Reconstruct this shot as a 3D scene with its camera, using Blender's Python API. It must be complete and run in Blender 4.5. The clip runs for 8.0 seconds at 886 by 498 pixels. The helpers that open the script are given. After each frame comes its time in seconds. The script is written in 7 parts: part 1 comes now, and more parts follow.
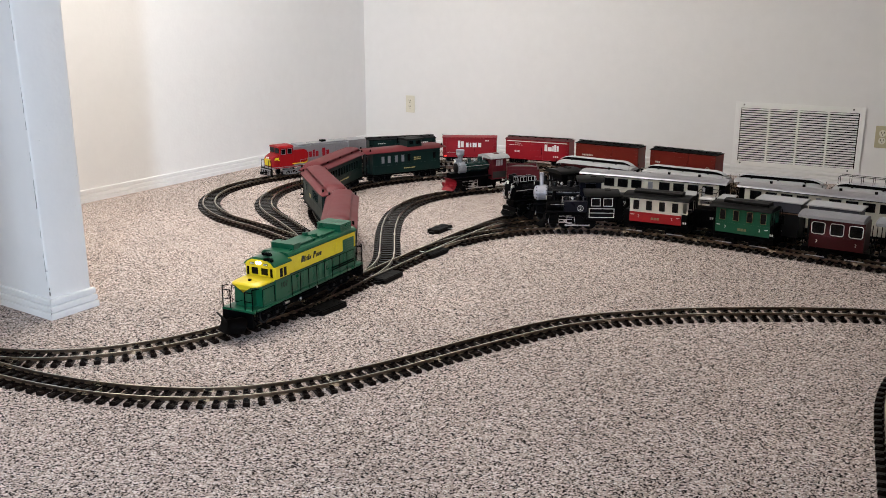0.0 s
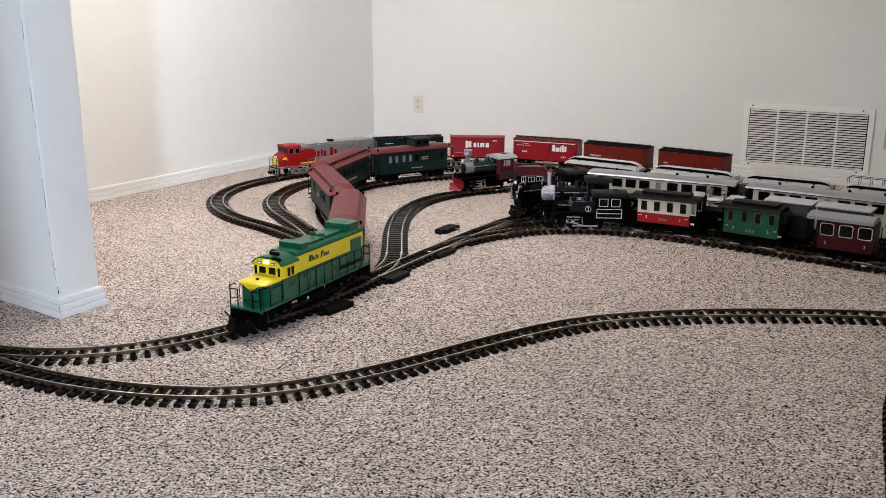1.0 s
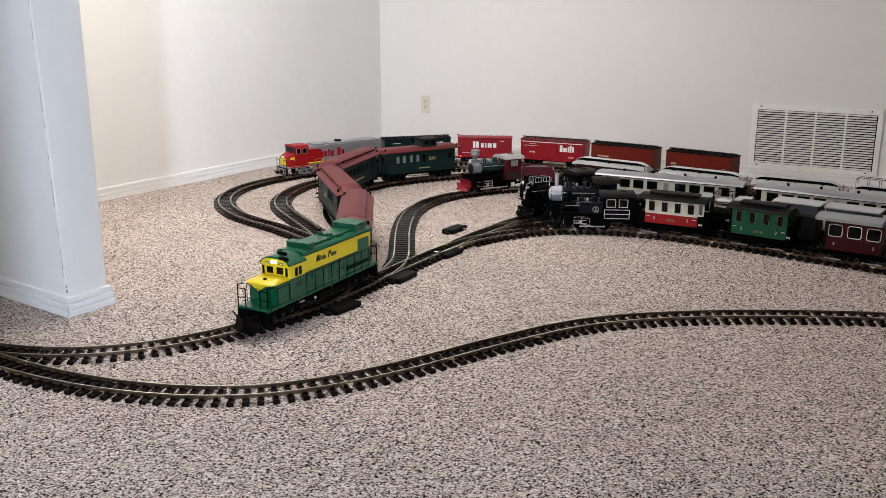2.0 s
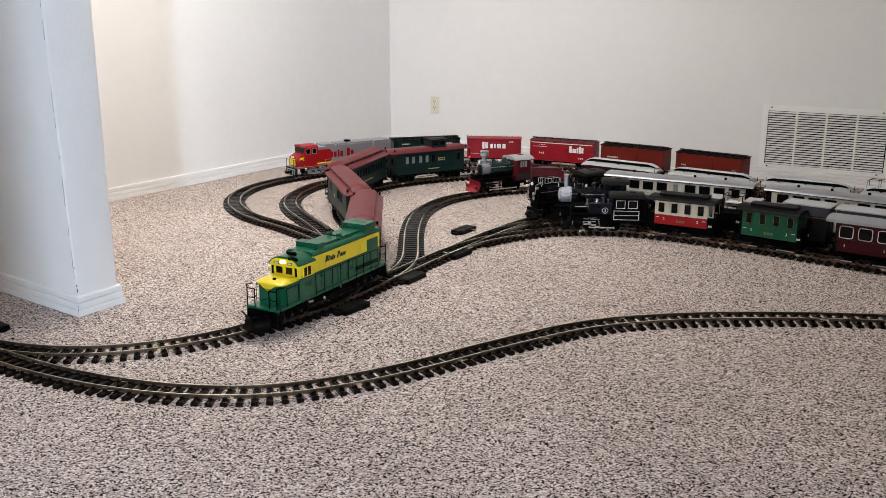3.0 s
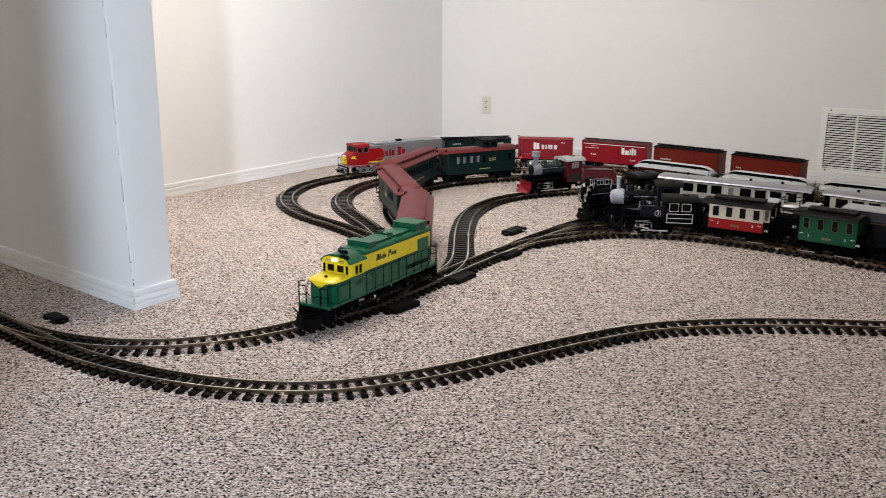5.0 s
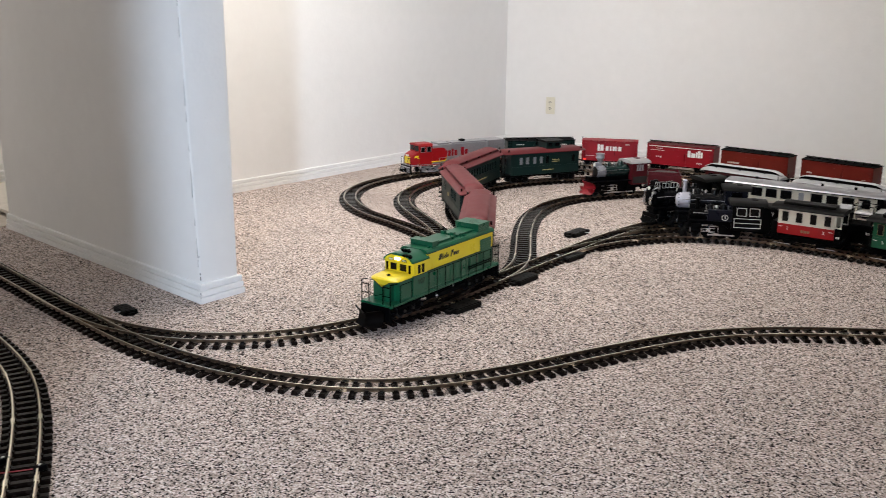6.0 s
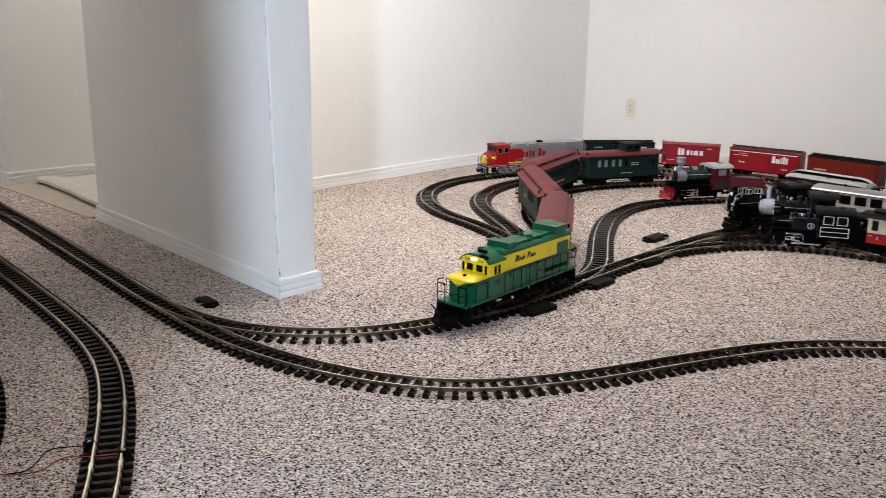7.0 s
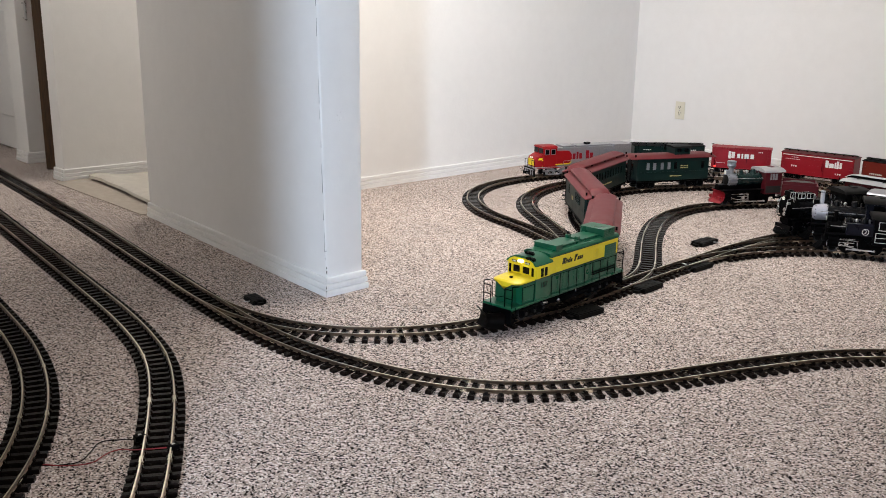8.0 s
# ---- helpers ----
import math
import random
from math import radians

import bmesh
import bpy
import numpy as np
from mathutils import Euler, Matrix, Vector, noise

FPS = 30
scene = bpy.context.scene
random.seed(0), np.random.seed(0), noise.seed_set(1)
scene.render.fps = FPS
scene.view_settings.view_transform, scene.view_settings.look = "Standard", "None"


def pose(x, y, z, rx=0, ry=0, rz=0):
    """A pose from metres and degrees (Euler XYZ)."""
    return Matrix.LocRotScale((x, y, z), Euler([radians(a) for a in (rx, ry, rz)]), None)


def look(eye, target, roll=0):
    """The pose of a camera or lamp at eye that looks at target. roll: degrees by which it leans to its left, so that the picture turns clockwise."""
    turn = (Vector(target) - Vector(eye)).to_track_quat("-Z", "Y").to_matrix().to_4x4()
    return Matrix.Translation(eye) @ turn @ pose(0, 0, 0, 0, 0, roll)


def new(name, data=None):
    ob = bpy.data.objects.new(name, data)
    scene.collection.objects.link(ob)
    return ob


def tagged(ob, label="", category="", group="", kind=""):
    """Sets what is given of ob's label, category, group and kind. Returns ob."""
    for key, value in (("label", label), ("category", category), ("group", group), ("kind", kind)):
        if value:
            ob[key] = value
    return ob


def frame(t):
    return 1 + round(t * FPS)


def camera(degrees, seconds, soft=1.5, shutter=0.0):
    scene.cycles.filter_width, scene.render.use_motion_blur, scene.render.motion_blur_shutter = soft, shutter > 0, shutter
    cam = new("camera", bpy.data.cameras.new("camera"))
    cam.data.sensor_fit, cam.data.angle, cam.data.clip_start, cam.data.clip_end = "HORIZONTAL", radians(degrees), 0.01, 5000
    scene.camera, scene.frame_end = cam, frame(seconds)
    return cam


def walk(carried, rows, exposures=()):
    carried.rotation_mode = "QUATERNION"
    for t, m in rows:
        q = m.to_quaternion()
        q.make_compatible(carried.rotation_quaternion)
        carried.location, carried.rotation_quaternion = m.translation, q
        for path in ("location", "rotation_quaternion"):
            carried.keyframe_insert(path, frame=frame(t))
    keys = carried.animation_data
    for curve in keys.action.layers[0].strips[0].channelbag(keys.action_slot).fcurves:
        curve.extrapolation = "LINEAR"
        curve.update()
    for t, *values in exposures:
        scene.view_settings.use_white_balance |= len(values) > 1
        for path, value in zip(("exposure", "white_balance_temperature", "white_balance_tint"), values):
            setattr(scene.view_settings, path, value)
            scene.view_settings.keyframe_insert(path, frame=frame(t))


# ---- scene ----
# ---- camera ----
cam = camera(51.83, 8.0, soft=0.45, shutter=0.5)
PATH = [
    (0, pose(0.048, 0.169, 0.907, 75.32, 0.06, 0.37)),
    (0.5, pose(0.048, 0.169, 0.907, 75.32, -0.05, 0.61)),
    (1, pose(0.047, 0.169, 0.907, 75.32, -0.05, 0.86)),
    (1.5, pose(0.046, 0.169, 0.907, 75.32, -0.04, 1.05)),
    (3, pose(0.044, 0.170, 0.907, 75.37, -0.14, 1.89)),
    (3.5, pose(0.043, 0.170, 0.907, 75.37, -0.10, 2.10)),
    (4, pose(0.042, 0.170, 0.907, 75.36, -0.20, 2.54)),
    (4.5, pose(0.039, 0.171, 0.907, 75.36, -0.25, 3.60)),
    (6, pose(0.023, 0.174, 0.907, 75.33, -0.44, 8.90)),
    (6.5, pose(0.016, 0.175, 0.907, 75.32, -0.58, 11.32)),
    (7, pose(0.009, 0.175, 0.907, 75.30, -0.75, 13.67)),
    (7.5, pose(0.003, 0.175, 0.907, 75.30, -0.78, 15.71)),
    (8, pose(0.000, 0.175, 0.907, 75.31, -0.84, 16.54)),
]
walk(cam, PATH)

# ---- the room's own axes: U runs to the back wall, V to the left wall ----
YAW = radians(59.74)
NB = Vector((math.cos(YAW), math.sin(YAW), 0))
NL = Vector((-math.sin(YAW), math.cos(YAW), 0))
UP = Vector((0, 0, 1))
ROOM = Matrix(((NB.x, NL.x, 0, 0), (NB.y, NL.y, 0, 0), (0, 0, 1, 0), (0, 0, 0, 1)))


def uv(u, v, z=0.0):
    return NB * u + NL * v + UP * z


# ---- light ----
world = bpy.data.worlds.new("daylight")
scene.world = world
world.use_nodes = True
sky = world.node_tree.nodes.new("ShaderNodeTexSky")
sky.sky_type = "NISHITA"
sky.sun_disc = False
sky.sun_elevation, sky.sun_rotation = radians(38), radians(200)
world.node_tree.links.new(sky.outputs[0], world.node_tree.nodes["Background"].inputs[0])
world.node_tree.nodes["Background"].inputs[1].default_value = 0.1


def area_lamp(name, at, towards, width, height, watts, colour):
    data = bpy.data.lights.new(name, "AREA")
    data.shape, data.size, data.size_y = "RECTANGLE", width, height
    data.energy, data.color = watts, colour
    ob = new(name, data)
    ob.matrix_world = look(at, towards)
    return ob


# skylight falling in through the opening of an assumed, unseen window
area_lamp("assumed_window_light", uv(-2.40, -1.60, 1.5), uv(1.9, 2.4, 0.6), 0.42, 1.3, 575, (0.65, 0.80, 1.0))
# added fill without fixtures: over the room, in the hallway and at its end
area_lamp("ceiling_fill_light", uv(2.95, 2.52, 2.40), uv(2.95, 2.52, 0), 1.3, 1.3, 75, (1.0, 0.950, 0.885))
area_lamp("hall_fill_light", uv(2.6, 4.45, 2.40), uv(2.6, 4.45, 0), 0.4, 0.4, 20, (1.0, 0.955, 0.89))
area_lamp("hall_end_fill_light", uv(0.6, 5.0, 2.40), uv(0.6, 5.0, 0), 0.5, 0.5, 23, (1.0, 0.97, 0.92))
scene.view_settings.exposure = -0.28


# ---- materials ----
def material(name, colour, rough=0.5, metal=0.0, vary=0.12, scale=30.0, bump=0.0, bump_scale=200.0, coat=0.0, spec=0.5, stretch=1.0):
    """A painted, plastic or metal surface with mottling at two scales, wear in the gloss and fine relief."""
    m = bpy.data.materials.new(name)
    m.use_nodes = True
    nt = m.node_tree
    b = nt.nodes["Principled BSDF"]
    b.inputs["Metallic"].default_value = metal
    b.inputs["Specular IOR Level"].default_value = spec
    b.inputs["Coat Weight"].default_value = coat
    tc = nt.nodes.new("ShaderNodeMapping")
    tc.inputs["Scale"].default_value = (1, 1, stretch)
    nt.links.new(nt.nodes.new("ShaderNodeTexCoord").outputs["Object"], tc.inputs["Vector"])
    n1 = nt.nodes.new("ShaderNodeTexNoise")
    n1.inputs["Scale"].default_value, n1.inputs["Detail"].default_value = scale, 6
    n2 = nt.nodes.new("ShaderNodeTexNoise")
    n2.inputs["Scale"].default_value, n2.inputs["Detail"].default_value = scale * 9, 3
    nt.links.new(tc.outputs[0], n1.inputs["Vector"])
    nt.links.new(tc.outputs[0], n2.inputs["Vector"])
    add = nt.nodes.new("ShaderNodeMath")
    add.operation = "ADD"
    nt.links.new(n1.outputs["Fac"], add.inputs[0])
    nt.links.new(n2.outputs["Fac"], add.inputs[1])
    ramp = nt.nodes.new("ShaderNodeMapRange")
    ramp.inputs["From Min"].default_value, ramp.inputs["From Max"].default_value = 0.65, 1.35
    ramp.inputs["To Min"].default_value, ramp.inputs["To Max"].default_value = 1 - vary, 1 + vary
    nt.links.new(add.outputs[0], ramp.inputs["Value"])
    hsv = nt.nodes.new("ShaderNodeHueSaturation")
    hsv.inputs["Color"].default_value = (*colour, 1)
    nt.links.new(ramp.outputs[0], hsv.inputs["Value"])
    nt.links.new(hsv.outputs[0], b.inputs["Base Color"])
    rr = nt.nodes.new("ShaderNodeMapRange")
    rr.inputs["To Min"].default_value, rr.inputs["To Max"].default_value = max(rough - 0.1, 0.04), min(rough + 0.1, 1)
    nt.links.new(n1.outputs["Fac"], rr.inputs["Value"])
    nt.links.new(rr.outputs[0], b.inputs["Roughness"])
    if bump:
        n3 = nt.nodes.new("ShaderNodeTexNoise")
        n3.inputs["Scale"].default_value, n3.inputs["Detail"].default_value = bump_scale, 4
        nt.links.new(tc.outputs[0], n3.inputs["Vector"])
        bm_ = nt.nodes.new("ShaderNodeBump")
        bm_.inputs["Strength"].default_value, bm_.inputs["Distance"].default_value = bump, 0.002
        nt.links.new(n3.outputs["Fac"], bm_.inputs["Height"])
        nt.links.new(bm_.outputs[0], b.inputs["Normal"])
    return m


def carpet_material():
    """Frieze carpet: warm grey-beige twisted yarn, flecked with near-black and off-white tufts."""
    m = bpy.data.materials.new("frieze_carpet")
    m.use_nodes = True
    nt = m.node_tree
    b = nt.nodes["Principled BSDF"]
    b.inputs["Roughness"].default_value = 0.95
    b.inputs["Specular IOR Level"].default_value = 0.03
    b.inputs["Sheen Weight"].default_value = 0.02
    tc = nt.nodes.new("ShaderNodeTexCoord")

    def noise_at(scale, detail, rough=0.6, kind="ShaderNodeTexNoise"):
        n = nt.nodes.new(kind)
        n.inputs["Scale"].default_value = scale
        if kind == "ShaderNodeTexNoise":
            n.inputs["Detail"].default_value, n.inputs["Roughness"].default_value = detail, rough
        nt.links.new(tc.outputs["Object"], n.inputs["Vector"])
        return n

    warp = noise_at(170, 2)
    shift = nt.nodes.new("ShaderNodeVectorMath")
    shift.operation = "MULTIPLY_ADD"
    nt.links.new(warp.outputs["Color"], shift.inputs[0])
    shift.inputs[1].default_value = (0.0045, 0.0045, 0.0045)
    nt.links.new(tc.outputs["Object"], shift.inputs[2])
    tuft_cell = nt.nodes.new("ShaderNodeTexVoronoi")
    tuft_cell.inputs["Scale"].default_value = 285
    nt.links.new(shift.outputs[0], tuft_cell.inputs["Vector"])
    pick = nt.nodes.new("ShaderNodeSeparateColor")
    nt.links.new(tuft_cell.outputs["Color"], pick.inputs[0])
    clump = noise_at(70, 3)
    mix = nt.nodes.new("ShaderNodeMath")
    mix.operation = "MULTIPLY_ADD"
    nt.links.new(clump.outputs["Fac"], mix.inputs[0])
    mix.inputs[1].default_value = 0.20
    nt.links.new(pick.outputs[0], mix.inputs[2])
    ramp = nt.nodes.new("ShaderNodeValToRGB")
    e = ramp.color_ramp.elements
    norm = nt.nodes.new("ShaderNodeMath")
    norm.operation = "SUBTRACT"
    norm.inputs[1].default_value = 0.10
    nt.links.new(mix.outputs[0], norm.inputs[0])
    e[0].position, e[0].color = 0.185, (0.005, 0.0033, 0.003, 1)
    e[1].position, e[1].color = 0.95, (0.84, 0.765, 0.73, 1)
    for p, c in ((0.215, (0.022, 0.014, 0.011)), (0.25, (0.262, 0.205, 0.178)), (0.34, (0.436, 0.352, 0.312)), (0.68, (0.512, 0.418, 0.374)), (0.80, (0.74, 0.635, 0.585))):
        k = ramp.color_ramp.elements.new(p)
        k.color = (*c, 1)
    nt.links.new(norm.outputs[0], ramp.inputs["Fac"])
    big = noise_at(1.6, 5)
    mr = nt.nodes.new("ShaderNodeMapRange")
    mr.inputs["From Min"].default_value, mr.inputs["From Max"].default_value = 0.3, 0.7
    mr.inputs["To Min"].default_value, mr.inputs["To Max"].default_value = 0.86, 1.04
    nt.links.new(big.outputs["Fac"], mr.inputs["Value"])
    hsv = nt.nodes.new("ShaderNodeHueSaturation")
    nt.links.new(ramp.outputs["Color"], hsv.inputs["Color"])
    nt.links.new(mr.outputs[0], hsv.inputs["Value"])
    nt.links.new(hsv.outputs[0], b.inputs["Base Color"])
    tuft = noise_at(130, 4)
    bump = nt.nodes.new("ShaderNodeBump")
    bump.inputs["Strength"].default_value, bump.inputs["Distance"].default_value = 0.55, 0.006
    nt.links.new(tuft.outputs["Fac"], bump.inputs["Height"])
    nt.links.new(bump.outputs[0], b.inputs["Normal"])
    return m


CARPET = carpet_material()
WALL = material("painted_plaster", (0.82, 0.805, 0.788), 0.75, vary=0.02, scale=2.0, bump=0.35, bump_scale=70, spec=0.25)
CEIL = material("ceiling_paint", (0.85, 0.84, 0.82), 0.9, vary=0.02, scale=2.0, bump=0.3, bump_scale=120)
TRIM = material("white_gloss_trim", (0.84, 0.83, 0.82), 0.35, vary=0.03, scale=6.0, spec=0.5)
PLATE_AGED = material("yellowed_ivory_plastic", (0.50, 0.45, 0.29), 0.4, vary=0.05)
PLATE = material("ivory_plastic", (0.72, 0.68, 0.56), 0.4, vary=0.03)
# near-black: painted shade of duct and slots, also dark screws and paint chips
DARK = material("black_shade_and_chips", (0.003, 0.003, 0.003), 0.9, vary=0.2, spec=0.1)
SLAT_WHITE = material("enamelled_louvre", (0.93, 0.93, 0.92), 0.3, vary=0.02, scale=5)
METAL_WHITE = material("enamelled_steel", (0.88, 0.87, 0.85), 0.4, vary=0.03, scale=5)
TIE = material("dark_brown_sleeper_plastic", (0.0062, 0.0037, 0.0029), 0.25, vary=0.35, scale=60, bump=0.12, bump_scale=300, spec=0.11)
RAIL = material("tarnished_brass_rail", (0.205, 0.152, 0.112), 0.34, metal=0.95, vary=0.3, scale=14)
RAIL_HEAD = material("polished_brass_railhead", (0.88, 0.82, 0.67), 0.17, metal=1.0, vary=0.2, scale=14)
BLACK = material("black_plastic", (0.0022, 0.0022, 0.0025), 0.42, vary=0.25, scale=40, spec=0.03)
SATIN_BLACK = material("satin_black_paint", (0.006, 0.006, 0.007), 0.26, vary=0.25, scale=30, spec=0.15)
STEEL = material("bright_wheel_steel", (0.62, 0.62, 0.63), 0.28, metal=1.0, vary=0.15)
GLASS = material("dark_window_glazing", (0.004, 0.004, 0.0045), 0.10, vary=0.2, spec=0.16)
WOOD = material("dark_stained_door_wood", (0.072, 0.036, 0.015), 0.4, vary=0.6, scale=26, bump=0.2, bump_scale=90, stretch=0.05)
PAD = material("cream_carpet_padding", (0.52, 0.48, 0.42), 0.95, vary=0.12, scale=18, bump=0.6, bump_scale=160)
VINYL = material("hallway_threshold_carpet", (0.40, 0.345, 0.29), 0.9, vary=0.15, scale=25, bump=0.5, bump_scale=220)


# ---- mesh helpers ----
def box(bm, x0, x1, y0, y1, z0, z1, m=None):
    vs = [bm.verts.new((x, y, z)) for z in (z0, z1) for y in (y0, y1) for x in (x0, x1)]
    for f in ((0, 2, 3, 1), (4, 5, 7, 6), (0, 1, 5, 4), (2, 6, 7, 3), (0, 4, 6, 2), (1, 3, 7, 5)):
        bm.faces.new([vs[i] for i in f])
    if m:
        bmesh.ops.transform(bm, matrix=m, verts=vs)
    return vs


def bevel(bm, width, segments=2):
    bmesh.ops.bevel(bm, geom=list(bm.edges), offset=width, segments=segments, profile=0.5, affect="EDGES", clamp_overlap=True)


def sweep(bm, section, x0, x1, cap=True):
    """A closed section of (y, z) points drawn out along x."""
    a = [bm.verts.new((x0, y, z)) for y, z in section]
    b = [bm.verts.new((x1, y, z)) for y, z in section]
    n = len(section)
    for i in range(n):
        bm.faces.new((a[i], a[(i + 1) % n], b[(i + 1) % n], b[i]))
    if cap:
        bm.faces.new(a[::-1])
        bm.faces.new(b)
    return a + b


def rod(bm, p, q, r, sides=8, r2=None):
    """A round bar from p to q, tapered to r2."""
    p, q = Vector(p), Vector(q)
    m = Matrix.Translation((p + q) / 2) @ (q - p).to_track_quat("Z", "Y").to_matrix().to_4x4()
    bmesh.ops.create_cone(bm, cap_ends=True, segments=sides, radius1=r, radius2=r if r2 is None else r2, depth=(q - p).length, matrix=m)


def turned(bm, profile, m=None, sides=20):
    """A turned body: (radius, height) points spun round z."""
    rings = []
    for r, z in profile:
        rings.append([bm.verts.new((r * math.cos(2 * math.pi * i / sides), r * math.sin(2 * math.pi * i / sides), z)) for i in range(sides)])
    for a, b in zip(rings, rings[1:]):
        for i in range(sides):
            bm.faces.new((a[i], a[(i + 1) % sides], b[(i + 1) % sides], b[i]))
    bm.faces.new(rings[0][::-1])
    bm.faces.new(rings[-1])
    vs = [v for r in rings for v in r]
    if m:
        bmesh.ops.transform(bm, matrix=m, verts=vs)
    return vs


def finish(bm, name, smooth=0.0):
    bmesh.ops.recalc_face_normals(bm, faces=bm.faces)
    if smooth:
        for e in bm.edges:
            e.smooth = len(e.link_faces) == 2 and e.calc_face_angle(4) < radians(smooth)
        for f in bm.faces:
            f.smooth = True
    me = bpy.data.meshes.new(name)
    bm.to_mesh(me)
    bm.free()
    return me


def part(name, bm, mat, parent=None, label="", smooth=0.0, m=None):
    me = finish(bm, name, smooth)
    for k in mat if isinstance(mat, (list, tuple)) else (mat,):
        me.materials.append(k)
    ob = new(name, me)
    if parent:
        ob.parent = parent
    if m:
        ob.matrix_basis = m
    return tagged(ob, label)


def loose(name, bm, mat, parent, label="", smooth=0.0):
    """Every separate body of a mesh as a part of its own."""
    todo = set(bm.verts)
    while todo:
        body, edge = set(), [todo.pop()]
        while edge:
            v = edge.pop()
            body.add(v)
            for e in v.link_edges:
                w = e.other_vert(v)
                if w in todo:
                    todo.discard(w)
                    edge.append(w)
        b = bmesh.new()
        twin = {v: b.verts.new(v.co) for v in sorted(body, key=lambda q: q.index)}
        for f in {f for v in body for f in v.link_faces}:
            b.faces.new([twin[v] for v in f.verts])
        part(name, b, mat, parent, label, smooth)
    bm.free()


def piece(name, me, parent, m):
    ob = new(name, me)
    ob.parent = parent
    ob.matrix_basis = m
    return ob


def blank():
    return bmesh.new()


# ---- floor, walls, ceiling ----
bm = blank()
box(bm, -3.2, 5.7, -2.8, 8.2, -0.12, 0.0, ROOM)
tagged(part("floor", bm, CARPET), "grey-beige frieze carpet flecked with dark brown tufts", "floor", kind="structure")


def wall(name, corners, z1=2.44, label="plain off-white painted plaster wall", mat=WALL, soft=0.006, lean=0.0):
    """A wall of four (u, v) corners, with slightly rounded arrises."""
    b = blank()
    lo = [b.verts.new(uv(u, v, -0.02)) for u, v in corners]
    hi = [b.verts.new(uv(u - (lean * z1 if k == 0 else 0), v, z1)) for k, (u, v) in enumerate(corners)]
    n = len(lo)
    b.faces.new(lo[::-1])
    b.faces.new(hi)
    for i in range(n):
        b.faces.new((lo[i], lo[(i + 1) % n], hi[(i + 1) % n], hi[i]))
    up = [e for e in b.edges if abs((e.verts[0].co - e.verts[1].co).z) > 1]
    if soft:
        bmesh.ops.bevel(b, geom=up, offset=soft, segments=4, profile=0.5, affect="EDGES")
    return tagged(part(name, b, mat, smooth=40), label, "wall", kind="structure")


def strip(corners_from, corners_to, h=0.062, t=0.015, mitre=(0, 0)):
    """One run of ribbed baseboard between two floor points, proud to the left of its direction."""
    a, b_ = uv(*corners_from), uv(*corners_to)
    d = (b_ - a)
    m = Matrix.Translation(a) @ Matrix(((d.normalized().x, -d.normalized().y, 0, 0), (d.normalized().y, d.normalized().x, 0, 0), (0, 0, 1, 0), (0, 0, 0, 1)))
    b = blank()
    sec = [(0, 0), (t, 0), (t, h * 0.27), (t * 0.90, h * 0.315), (t * 0.48, h * 0.325), (t * 0.46, h * 0.352), (t * 0.84, h * 0.375), (t * 0.84, h * 0.60), (t * 0.74, h * 0.640),
           (t * 0.30, h * 0.650), (t * 0.28, h * 0.677), (t * 0.64, h * 0.70), (t * 0.64, h * 0.93), (t * 0.52, h * 0.985), (t * 0.16, h), (0, h)]
    sweep(b, sec, 0, d.length)
    for v in b.verts:
        v.co.x += v.co.y * (mitre[0] if v.co.x < d.length / 2 else mitre[1])
    ob = part("baseboard", b, TRIM, m=m)
    return tagged(ob, "white painted baseboard with three moulded ridges", "baseboard", kind="structure")


SU0, SU1, SV0, SV1 = 1.829, 1.929, 2.405, 3.87   # front face of the stub wall, from its free end to the hallway
ST = 0.144
wall("wall_back", ((5.41, 3.9), (5.53, 3.9), (5.53, -2.6), (5.41, -2.6)), soft=0)
wall("wall_left", ((5.41, 3.773), (5.41, 3.885), (1.98, 3.885), (1.98, 3.773)), soft=0)
wall("wall_stub", ((SU0, SV0), (SU0 + ST, SV0), (SU1 + ST, SV1 - 0.1), (SU1 + ST, SV1), (SU1, SV1)), label="end of a white plaster partition wall with a rounded corner", lean=0.022)
wall("wall_right", ((-2.5, -2.55), (5.5, -2.55), (5.5, -2.67), (-2.5, -2.67)), soft=0)
# wall and frame added out of view to give the daylight lamp an opening
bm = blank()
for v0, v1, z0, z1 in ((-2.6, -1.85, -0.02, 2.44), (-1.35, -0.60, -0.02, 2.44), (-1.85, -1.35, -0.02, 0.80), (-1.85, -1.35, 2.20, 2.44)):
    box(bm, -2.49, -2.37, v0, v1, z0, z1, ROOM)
tagged(part("assumed_window_wall", bm, WALL), "plain off-white wall added out of view round the daylight lamp", "wall", kind="structure")
assumed_window_1 = tagged(new("assumed_window_1"), "assumed unseen window added round the daylight lamp", "window", kind="structure")
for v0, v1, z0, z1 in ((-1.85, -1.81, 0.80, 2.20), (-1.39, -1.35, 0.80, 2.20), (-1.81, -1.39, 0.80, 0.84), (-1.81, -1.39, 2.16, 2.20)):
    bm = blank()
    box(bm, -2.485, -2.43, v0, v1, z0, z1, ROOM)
    part("window_frame", bm, TRIM, assumed_window_1)
wall("wall_rear_side", ((-3.1, -0.60), (-2.43, -0.60), (-2.43, -0.48), (-3.1, -0.48)), soft=0)
wall("wall_rear", ((-3.12, -0.6), (-3.0, -0.6), (-3.0, 8.0), (-3.12, 8.0)), soft=0)
wall("wall_hall", ((1.965, 4.93), (5.5, 4.93), (5.5, 5.05), (1.965, 5.05)), label="off-white hallway wall beside a doorway")
wall("wall_hall_end", ((5.41, 3.9), (5.41, 4.93), (5.5, 4.93), (5.5, 3.9)), soft=0)
